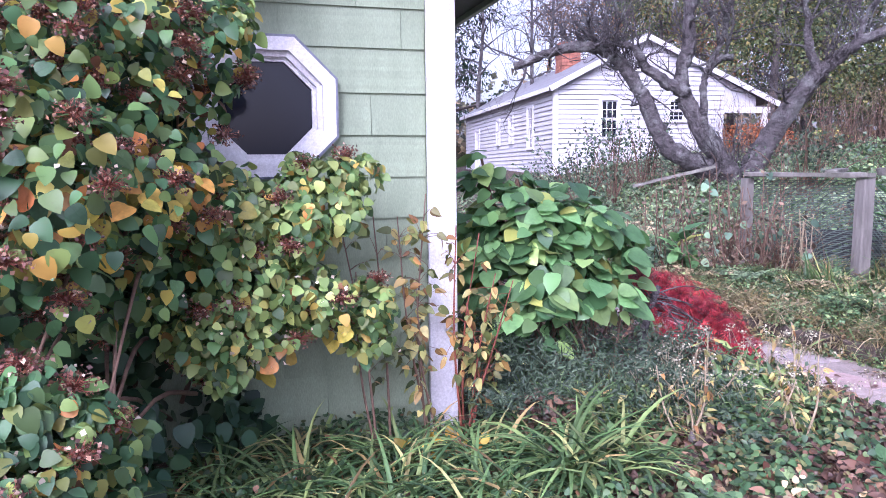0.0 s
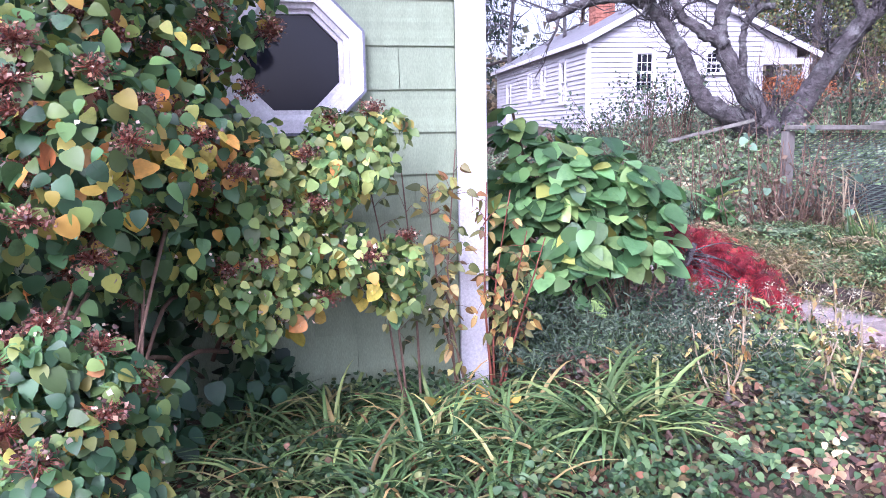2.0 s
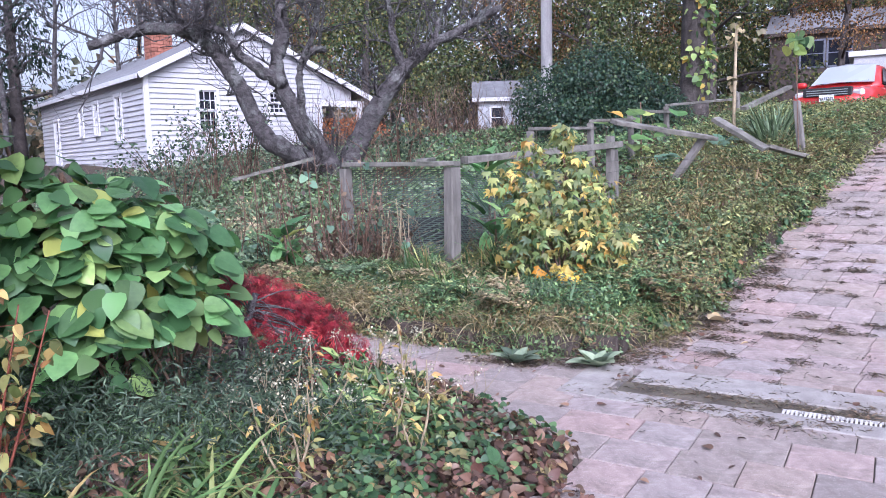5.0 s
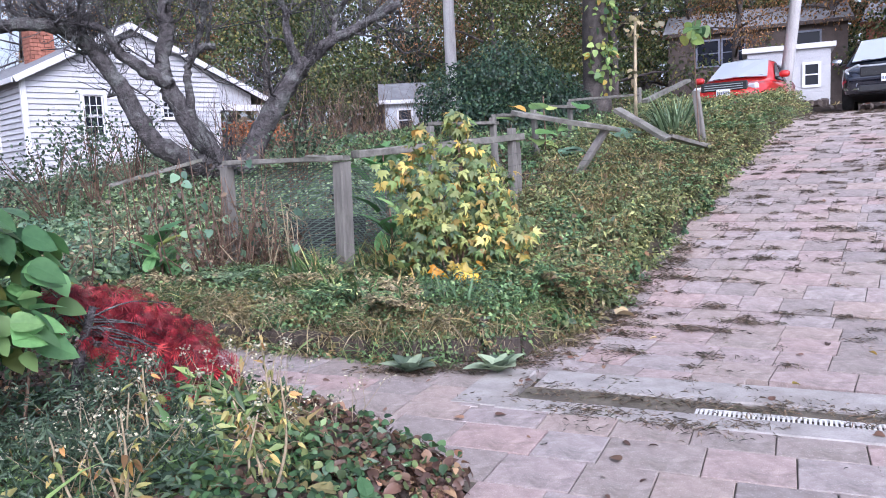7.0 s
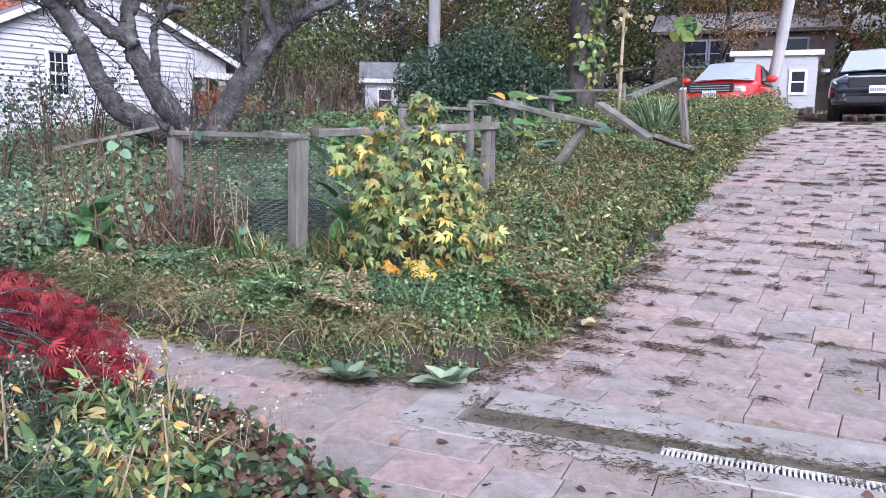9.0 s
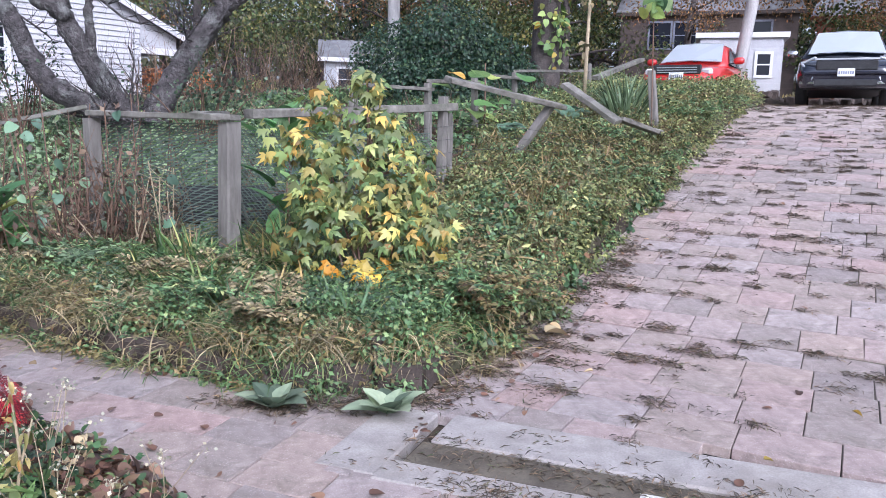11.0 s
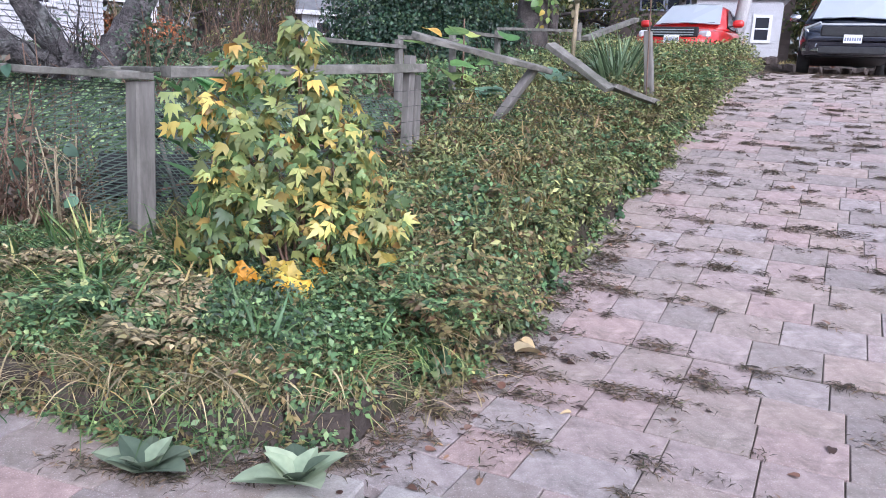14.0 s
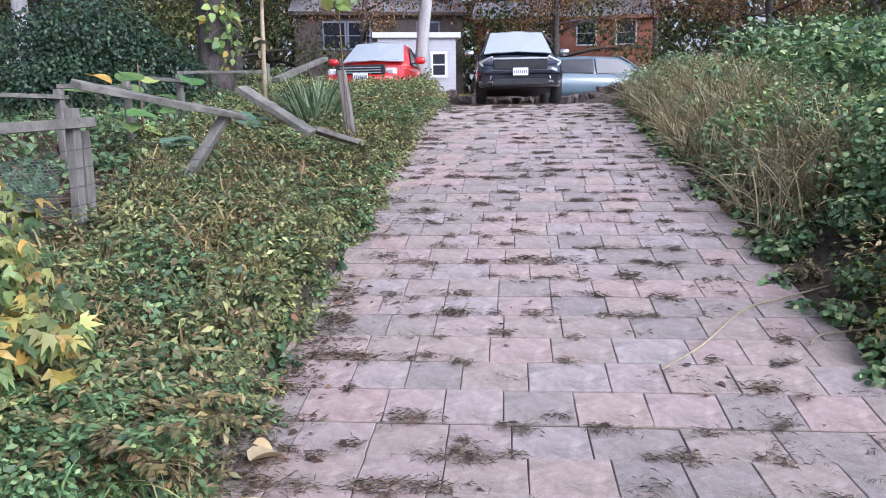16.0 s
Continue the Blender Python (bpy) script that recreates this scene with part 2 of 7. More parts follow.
def surface(name, a, b, scale=8.0, rough=0.7, fine=90.0, bumps=0.3, dist=0.004, metal=0.0, vary=0.0, stain=None, stain_amount=0.5, stretch=None, spec=0.5, coat=0.0):
    """Two tones in large noise, fine grain, stains, and a shift for each piece."""
    m, nt, p = mat_new(name)
    n1 = noise_node(nt, scale, 5, 0.6, stretch=stretch)
    n2 = noise_node(nt, fine, 3, 0.7, stretch=stretch)
    col = ramp_node(nt, [(0.3, a), (0.7, b)], n1.outputs[0]).outputs[0]
    col = mix_node(nt, col, ramp_node(nt, [(0.3, (0.72,) * 3), (0.7, (1.22,) * 3)], n2.outputs[0]).outputs[0], 0.7, "MULTIPLY")
    if vary:
        col = mix_node(nt, col, ramp_node(nt, [(0, (1 - vary,) * 3), (1, (1 + vary,) * 3)], rand_value(nt)).outputs[0], 1.0, "MULTIPLY")
    if stain:
        n3 = noise_node(nt, scale * 0.35, 6, 0.7)
        col = mix_node(nt, col, stain, ramp_node(nt, [(0.5, (0, 0, 0)), (0.68, (stain_amount,) * 3)], n3.outputs[0]).outputs[0])
    nt.links.new(col, p.inputs["Base Color"])
    p.inputs["Roughness"].default_value, p.inputs["Metallic"].default_value = rough, metal
    p.inputs["Specular IOR Level"].default_value = spec
    p.inputs["Coat Weight"].default_value = coat
    if bumps:
        bump(nt, n2.outputs[0], p, bumps, dist)
    return m


G1, G2, G3 = (0.035, 0.085, 0.03), (0.06, 0.13, 0.035), (0.10, 0.17, 0.045)
YEL, ORA, BRO = (0.52, 0.38, 0.05), (0.42, 0.17, 0.05), (0.16, 0.06, 0.03)
M = {}
M["vine_leaf"] = leafy("vine_leaf", [(0, (0.035, 0.095, 0.045)), (0.35, (0.065, 0.16, 0.065)), (0.62, (0.13, 0.24, 0.08)), (0.82, (0.20, 0.28, 0.08)), (0.90, (0.38, 0.38, 0.09)), (0.95, (0.55, 0.42, 0.08)), (0.975, ORA), (1, BRO)])
M["vine_lime"] = leafy("vine_lime", [(0, (0.07, 0.17, 0.06)), (0.4, (0.20, 0.32, 0.10)), (0.85, (0.37, 0.43, 0.14)), (0.95, (0.52, 0.44, 0.10)), (1, ORA)])
M["vine_gold"] = leafy("vine_gold", [(0, (0.45, 0.42, 0.08)), (0.5, (0.62, 0.50, 0.09)), (0.8, (0.55, 0.30, 0.07)), (1, (0.35, 0.12, 0.05))], spot=0.12)
# darker copy of the vine greens; recess shade is put into the colour
M["vine_shaded"] = leafy("vine_shaded", [(0, (0.025, 0.07, 0.045)), (0.7, (0.045, 0.11, 0.06)), (1, (0.07, 0.14, 0.06))])
M["dry_flower"] = leafy("dry_flower", [(0, (0.07, 0.025, 0.025)), (0.5, (0.16, 0.07, 0.055)), (0.8, (0.35, 0.20, 0.13)), (1, (0.65, 0.45, 0.38))], spot=0.1)
M["pale_flower"] = leafy("pale_flower", [(0, (0.6, 0.5, 0.42)), (1, (0.85, 0.72, 0.65))], spot=0.1)
M["white_flower"] = leafy("white_flower", [(0, (0.32, 0.30, 0.22)), (1, (0.62, 0.60, 0.50))], spot=0.1)
M["big_leaf"] = leafy("big_leaf", [(0, (0.10, 0.23, 0.10)), (0.6, (0.17, 0.34, 0.13)), (0.92, (0.29, 0.43, 0.16)), (1, (0.35, 0.33, 0.07))], rough=0.42, spot=0.05)
M["maple_leaf"] = leafy("maple_leaf", [(0, (0.10, 0.006, 0.015)), (0.35, (0.26, 0.012, 0.03)), (0.75, (0.42, 0.03, 0.05)), (1, (0.60, 0.07, 0.07))], spot=0.05)
M["daylily"] = leafy("daylily", [(0, (0.07, 0.15, 0.06)), (0.6, (0.15, 0.25, 0.09)), (0.82, (0.28, 0.34, 0.13)), (0.94, (0.48, 0.43, 0.20)), (1, (0.32, 0.18, 0.08))], spot=0.1)
M["dry_grass"] = leafy("dry_grass", [(0, (0.20, 0.19, 0.09)), (0.5, (0.38, 0.31, 0.19)), (1, (0.50, 0.42, 0.29))], spot=0.1)
M["herb"] = leafy("herb", [(0, (0.07, 0.14, 0.065)), (0.6, (0.15, 0.255, 0.115)), (0.9, (0.26, 0.36, 0.17)), (1, (0.28, 0.34, 0.12))], spot=0.1)
M["olive"] = leafy("olive", [(0, (0.07, 0.10, 0.045)), (0.4, (0.21, 0.255, 0.11)), (0.75, (0.30, 0.32, 0.13)), (0.92, (0.36, 0.36, 0.16)), (1, (0.18, 0.08, 0.05))], spot=0.3)
M["olive_dry"] = leafy("olive_dry", [(0, (0.16, 0.15, 0.06)), (0.5, (0.26, 0.22, 0.10)), (0.85, (0.32, 0.24, 0.13)), (1, (0.18, 0.09, 0.06))], spot=0.3)
M["grey_herb"] = leafy("grey_herb", [(0, (0.05, 0.09, 0.06)), (1, (0.12, 0.17, 0.11))], spot=0.1)
M["silver"] = leafy("silver", [(0, (0.20, 0.27, 0.20)), (1, (0.29, 0.35, 0.26))], rough=0.85, spot=0.05)
M["yellow_shrub"] = leafy("yellow_shrub", [(0, (0.08, 0.15, 0.06)), (0.4, (0.21, 0.28, 0.10)), (0.72, (0.37, 0.38, 0.14)), (0.9, (0.52, 0.42, 0.12)), (1, (0.50, 0.28, 0.07))], spot=0.12)
M["yellow_leaf"] = leafy("yellow_leaf", [(0, (0.5, 0.42, 0.10)), (0.6, (0.62, 0.42, 0.06)), (1, (0.62, 0.28, 0.03))], spot=0.15)
M["fading_leaf"] = leafy("fading_leaf", [(0, (0.10, 0.15, 0.05)), (0.3, (0.28, 0.30, 0.10)), (0.6, (0.50, 0.43, 0.17)), (0.85, (0.42, 0.24, 0.08)), (1, (0.22, 0.10, 0.05))], spot=0.4)
M["litter"] = leafy("litter", [(0, (0.07, 0.035, 0.03)), (0.6, (0.15, 0.08, 0.06)), (0.92, (0.25, 0.15, 0.10)), (1, (0.42, 0.29, 0.17))], through_light=0.05, spot=0.3)
M["ivy"] = leafy("ivy", [(0, (0.04, 0.10, 0.045)), (0.6, (0.09, 0.17, 0.07)), (0.86, (0.20, 0.24, 0.10)), (1, (0.20, 0.07, 0.05))])
M["needles"] = leafy("needles", [(0, (0.012, 0.035, 0.022)), (1, (0.035, 0.075, 0.04))])
M["dark_bush"] = leafy("dark_bush", [(0, (0.015, 0.045, 0.03)), (0.7, (0.035, 0.08, 0.045)), (1, (0.08, 0.12, 0.05))])
M["bank_leaf"] = leafy("bank_leaf", [(0, (0.09, 0.18, 0.085)), (0.6, (0.18, 0.30, 0.14)), (0.9, (0.34, 0.42, 0.20)), (1, (0.42, 0.44, 0.22))])
M["brown_brush"] = leafy("brown_brush", [(0, (0.10, 0.065, 0.05)), (0.6, (0.20, 0.13, 0.10)), (1, (0.28, 0.21, 0.15))])
M["thicket"] = leafy("thicket", [(0, (0.05, 0.10, 0.06)), (0.6, (0.11, 0.19, 0.105)), (1, (0.14, 0.20, 0.09))])
# tones of the far woods lightened, so distance haze is in the colour
M["far_mix"] = leafy("far_mix", [(0, (0.08, 0.09, 0.06)), (0.5, (0.16, 0.16, 0.10)), (0.8, (0.27, 0.20, 0.13)), (1, (0.32, 0.22, 0.12))])
M["lawn_grass"] = leafy("lawn_grass", [(0, (0.20, 0.20, 0.07)), (0.6, (0.34, 0.28, 0.12)), (1, (0.42, 0.30, 0.14))])
M["grey_blade"] = leafy("grey_blade", [(0, (0.12, 0.19, 0.10)), (1, (0.24, 0.32, 0.20))])
M["debris"] = leafy("debris", [(0, (0.08, 0.062, 0.045)), (0.6, (0.15, 0.115, 0.085)), (0.9, (0.24, 0.16, 0.11)), (1, (0.09, 0.13, 0.05))], through_light=0.02)
M["dry_leaf"] = leafy("dry_leaf", [(0, (0.55, 0.42, 0.26)), (1, (0.62, 0.48, 0.30))], through_light=0.1)
M["far_green"] = leafy("far_green", [(0, (0.05, 0.09, 0.035)), (0.5, (0.10, 0.14, 0.05)), (1, (0.24, 0.21, 0.07))])
M["far_autumn"] = leafy("far_autumn", [(0, (0.10, 0.07, 0.04)), (0.4, (0.22, 0.13, 0.06)), (0.75, (0.36, 0.16, 0.07)), (1, (0.40, 0.25, 0.07))])
M["orange_bush"] = leafy("orange_bush", [(0, (0.30, 0.09, 0.04)), (1, (0.50, 0.20, 0.07))])
M["blue_green"] = leafy("blue_green", [(0, (0.10, 0.20, 0.14)), (1, (0.22, 0.33, 0.22))])
M["soil"] = surface("soil", (0.035, 0.025, 0.018), (0.085, 0.06, 0.04), 3, 0.95, 40, 0.8, 0.02, stain=(0.06, 0.08, 0.03))
M["paver"] = surface("paver", (0.28, 0.225, 0.21), (0.45, 0.375, 0.355), 13, 0.85, 160, 1.0, 0.005, vary=0.15, stain=(0.19, 0.165, 0.145), stain_amount=0.8)
_nt = M["paver"].node_tree
_p = _nt.nodes["Principled BSDF"]
_src = _p.inputs["Base Color"].links[0].from_socket
_v = _nt.nodes.new("ShaderNodeTexVoronoi")
_v.inputs["Scale"].default_value = 85
_tc = _nt.nodes.new("ShaderNodeTexCoord")
_nt.links.new(_tc.outputs["Object"], _v.inputs["Vector"])
_c = mix_node(_nt, _src, (0.62, 0.56, 0.54), ramp_node(_nt, [(0.10, (0.55,) * 3), (0.28, (0, 0, 0))], _v.outputs["Distance"]).outputs[0])
_o = _nt.nodes.new("ShaderNodeObjectInfo")
_c = mix_node(_nt, _c, ramp_node(_nt, [(0, (1.10, 0.97, 0.95)), (0.35, (0.90, 0.93, 0.95)), (0.7, (1.0, 1.0, 0.97)), (1, (1.08, 1.02, 0.96))], _o.outputs["Random"]).outputs[0], 1.0, "MULTIPLY")
_nt.links.new(_c, _p.inputs["Base Color"])
M["joint"] = surface("joint", (0.075, 0.062, 0.048), (0.17, 0.145, 0.11), 6, 0.95, 90, 0.6, 0.005)
M["concrete"] = surface("concrete", (0.27, 0.245, 0.23), (0.42, 0.385, 0.365), 6, 0.85, 120, 0.5, 0.004, stain=(0.22, 0.19, 0.16), stain_amount=0.5)
M["grate"] = surface("grate", (0.62, 0.60, 0.58), (0.74, 0.72, 0.70), 20, 0.5, 100, 0.1)
M["green_siding"] = surface("green_siding", (0.225, 0.28, 0.18), (0.275, 0.335, 0.22), 2.5, 0.6, 60, 0.25, 0.003, vary=0.05, stain=(0.19, 0.235, 0.16), stain_amount=0.5, stretch=(4, 4, 1))
M["white_paint"] = surface("white_paint", (0.60, 0.59, 0.61), (0.72, 0.71, 0.73), 4, 0.5, 70, 0.15, 0.002, stain=(0.55, 0.54, 0.5), stain_amount=0.4)
M["old_white"] = surface("old_white", (0.44, 0.435, 0.46), (0.53, 0.525, 0.55), 1.5, 0.65, 40, 0.2, 0.003, vary=0.05, stain=(0.5, 0.48, 0.45), stain_amount=0.4)
M["shed_wall"] = surface("shed_wall", (0.40, 0.41, 0.44), (0.50, 0.51, 0.54), 3, 0.7, 50, 0.2)
M["gutter"] = surface("gutter", (0.05, 0.055, 0.06), (0.09, 0.09, 0.10), 4, 0.5, 60, 0.1)
M["fascia"] = surface("fascia", (0.30, 0.32, 0.27), (0.38, 0.40, 0.34), 4, 0.6, 60, 0.1)
M["roof"] = surface("roof", (0.15, 0.15, 0.16), (0.24, 0.24, 0.25), 3, 0.9, 50, 0.4, 0.01, vary=0.12)
M["grey_trim"] = surface("grey_trim", (0.12, 0.13, 0.17), (0.20, 0.21, 0.26), 6, 0.6, 60, 0.1)
M["brick"] = surface("brick", (0.24, 0.09, 0.06), (0.36, 0.15, 0.10), 8, 0.9, 80, 0.5, vary=0.2)
M["stone"] = surface("stone", (0.055, 0.042, 0.037), (0.13, 0.10, 0.085), 7, 0.9, 60, 0.8, 0.01, vary=0.2)
M["old_wood"] = surface("old_wood", (0.11, 0.10, 0.09), (0.27, 0.25, 0.225), 4, 0.85, 30, 0.7, 0.006, stretch=(1, 1, 0.2), stain=(0.10, 0.11, 0.07), stain_amount=0.6)
M["rail_wood"] = surface("rail_wood", (0.08, 0.072, 0.062), (0.25, 0.235, 0.205), 5, 0.85, 26, 0.7, 0.006, stain=(0.07, 0.08, 0.05), stain_amount=0.6)
M["bark"] = surface("bark", (0.035, 0.03, 0.031), (0.14, 0.125, 0.125), 5, 0.95, 15, 1.0, 0.10, stain=(0.33, 0.34, 0.32), stain_amount=0.6)
M["dark_bark"] = surface("dark_bark", (0.055, 0.045, 0.045), (0.13, 0.11, 0.10), 5, 0.95, 30, 1.0, 0.03)
M["pole"] = surface("pole", (0.34, 0.32, 0.32), (0.50, 0.48, 0.47), 3, 0.9, 40, 0.5, 0.01, stretch=(3, 3, 0.4))
M["stem"] = surface("stem", (0.10, 0.06, 0.04), (0.20, 0.12, 0.08), 20, 0.7, 90, 0.2)
M["red_stem"] = surface("red_stem", (0.17, 0.045, 0.03), (0.30, 0.09, 0.05), 20, 0.6, 90, 0.2)
M["tan_stem"] = surface("tan_stem", (0.28, 0.22, 0.14), (0.42, 0.34, 0.22), 20, 0.8, 90, 0.2)
M["wire"] = surface("wire", (0.06, 0.06, 0.06), (0.13, 0.12, 0.11), 20, 0.6, 90, 0.1, metal=0.6)
M["black"] = surface("black", (0.012, 0.012, 0.014), (0.03, 0.03, 0.033), 10, 0.55, 90, 0.2)
M["tyre"] = surface("tyre", (0.015, 0.015, 0.016), (0.03, 0.03, 0.03), 20, 0.9, 90, 0.3)
M["navy"] = surface("navy", (0.010, 0.014, 0.028), (0.016, 0.020, 0.036), 2, 0.2, 200, 0.0, coat=1.0)
M["red_paint"] = surface("red_paint", (0.50, 0.018, 0.018), (0.60, 0.03, 0.025), 2, 0.3, 200, 0.0, coat=0.8)
M["blue_paint"] = surface("blue_paint", (0.10, 0.15, 0.19), (0.14, 0.19, 0.23), 2, 0.35, 200, 0.0, coat=0.5)
M["chrome"] = surface("chrome", (0.6, 0.6, 0.62), (0.75, 0.75, 0.77), 5, 0.2, 200, 0.0, metal=1.0)
M["brown_wall"] = surface("brown_wall", (0.06, 0.045, 0.04), (0.10, 0.075, 0.065), 3, 0.8, 50, 0.3, vary=0.15)
M["green_bag"] = surface("green_bag", (0.05, 0.10, 0.07), (0.09, 0.15, 0.11), 6, 0.6, 90, 0.3)


def flat(name, col, rough=0.4, metal=0.0, glow=0.0):
    m, nt, p = mat_new(name)
    p.inputs["Base Color"].default_value = (*col, 1)
    p.inputs["Roughness"].default_value, p.inputs["Metallic"].default_value = rough, metal
    if glow:
        p.inputs["Emission Color"].default_value, p.inputs["Emission Strength"].default_value = (*col, 1), glow
    return m


M["dark_glass"] = flat("dark_glass", (0.012, 0.014, 0.022), 0.06)
M["dark_glass"].node_tree.nodes["Principled BSDF"].inputs["Specular IOR Level"].default_value = 0.3
# pale base colour paints in the bright sky reflection on the car glass
M["windscreen"] = flat("windscreen", (0.42, 0.45, 0.48), 0.04)
M["windscreen"].node_tree.nodes["Principled BSDF"].inputs["Coat Weight"].default_value = 1.0
M["plate"] = flat("plate", (0.78, 0.78, 0.76), 0.5)
M["plate_ink"] = flat("plate_ink", (0.18, 0.2, 0.3), 0.5)
M["lamp_lens"] = flat("lamp_lens", (0.6, 0.62, 0.65), 0.15)
M["porch_glow"] = flat("porch_glow", (1.0, 0.72, 0.35), 0.5, 0.0, 6.0)

# screen netting: a woven grid with holes
_m, _nt, _p = mat_new("netting")
_tc = _nt.nodes.new("ShaderNodeTexCoord")
_hole = None
for _ax in ("x", "z"):
    _w = _nt.nodes.new("ShaderNodeTexWave")
    _w.bands_direction = "DIAGONAL" if _ax == "x" else "Z"
    _w.inputs["Scale"].default_value = 14.0
    _nt.links.new(_tc.outputs["Object"], _w.inputs[0])
    _r = ramp_node(_nt, [(0.78, (0, 0, 0)), (0.9, (1, 1, 1))], _w.outputs["Fac"]).outputs[0]
    _hole = _r if _hole is None else mix_node(_nt, _hole, _r, 1.0, "LIGHTEN")
_nt.links.new(_hole, _p.inputs["Alpha"])
_p.inputs["Base Color"].default_value = (0.09, 0.12, 0.10, 1)
M["netting"] = _m

# ---- ground ----
def spaced(lo, hi, near_lo, near_hi, fine, coarse):
    a = list(np.arange(near_lo, near_hi, fine))
    out, v, st = [], near_hi, fine
    while v < hi:
        out.append(v)
        st = min(st * 1.25, coarse)
        v += st
    out.append(hi)
    low, v, st = [], near_lo, fine
    while v > lo:
        st = min(st * 1.25, coarse)
        v -= st
        low.append(max(v, lo))
    return np.array(low[::-1] + a + out)


gx, gy = spaced(-1500, 1500, -2, 12, 0.07, 150), spaced(-1500, 1500, 1.5, 12, 0.07, 150)
GX, GY = np.meshgrid(gx, gy)
GZ = ground(GX, GY) + np.where((GX > -3) & (GX < 30) & (GY > 2) & (GY < 40), 0.02 * np.sin(GX * 3.1 + np.sin(GY * 2.3)) * np.cos(GY * 2.7), 0) * ((ground(GX, GY) - prof(D[0] * GX + D[1] * GY)) > 0.02)
w_ = len(gx)
idx = np.arange(len(gx) * len(gy)).reshape(len(gy), len(gx))
quads = np.stack([idx[:-1, :-1], idx[:-1, 1:], idx[1:, 1:], idx[1:, :-1]], -1).reshape(-1, 4)
gm = bpy.data.meshes.new("ground")
gm.from_pydata(np.stack([GX, GY, GZ], -1).reshape(-1, 3).tolist(), [], quads.tolist())
gm.polygons.foreach_set("use_smooth", [True] * len(gm.polygons))
gm.materials.append(M["soil"])
tagged(new("ground", gm), "dark garden soil with leaf mould under the planting", "ground", kind="structure")

# ---- green building ----
WALL_YAW = 16.0
bld = thing("green_building", (0.06, 4.385, 0), "pale green shingled building with white corner board", "building", kind="structure", yaw=WALL_YAW)
# local: x along the front wall (the corner is x = 0), y into the house
OCT_X, OCT_Z = -0.92, 1.785
HOLE = 0.306


def wall_with_hole():
    """The front wall with an eight-sided opening."""
    bm = bmesh.new()
    ring = []
    for k in range(8):
        a = radians(22.5 + 45 * k)
        ring.append((OCT_X + HOLE * math.cos(a), OCT_Z + HOLE * math.sin(a)))
    outer = [(-0.06, 1.98), (-0.06, 4.6), (-7.0, 4.6), (-7.0, 2.2), (-7.0, 1.5), (-7.0, -0.3), (-0.06, -0.3), (-0.06, 1.6)]
    for y in (0.0, 0.14):
        vi = [bm.verts.new((x, y, z)) for x, z in ring]
        vo = [bm.verts.new((x, y, z)) for x, z in outer]
        for k in range(8):
            bm.faces.new((vi[k], vo[k], vo[(k + 1) % 8], vi[(k + 1) % 8]))
    bm.verts.ensure_lookup_table()
    for k in range(8):
        bm.faces.new((bm.verts[k], bm.verts[(k + 1) % 8], bm.verts[16 + (k + 1) % 8], bm.verts[16 + k]))
    return bm


part("wall_front", wall_with_hole(), M["green_siding"], bld)
boxes("wall_side", [((0.14, 7.0, 2.9), pose(-0.08, 3.56, 1.1))], M["green_siding"], bld)
boxes("wall_back", [((7.0, 0.14, 4.9), pose(-3.5, 7.1, 2.1))], M["green_siding"], bld)
boxes("wall_end", [((0.14, 7.0, 4.9), pose(-7.0, 3.5, 2.1))], M["green_siding"], bld)
boxes("ceiling", [((7.0, 7.0, 0.12), pose(-3.55, 3.6, 2.62))], M["white_paint"], bld)
boxes("corner_board", [((0.125, 0.03, 5.0), pose(-0.055, -0.04, 2.15)), ((0.03, 0.13, 2.75), pose(0.02, 0.01, 1.05))], M["white_paint"], bld, "white corner board with worn flaking foot", 0.003)
# low eave along the side wall
boxes("soffit", [((0.36, 7.6, 0.03), pose(0.19, 3.4, 2.47))], M["gutter"], bld)
boxes("fascia_board", [((0.03, 7.6, 0.16), pose(0.385, 3.4, 2.50))], M["fascia"], bld)
boxes("roof_slab", [((4.5, 7.8, 0.08), pose(-1.6, 3.4, 3.45, 0, 25))], M["roof"], bld)
boxes("roof_slab_far", [((4.5, 7.8, 0.08), pose(-5.6, 3.4, 3.45, 0, -25))], M["roof"], bld)

COURSE = [-0.18, 0.03, 0.23, 0.431, 0.627, 0.823, 1.027, 1.234, 1.444, 1.655, 1.866, 2.089, 2.289, 2.5, 2.71, 2.92, 3.13, 3.34, 3.55, 3.76, 3.97, 4.18, 4.39]


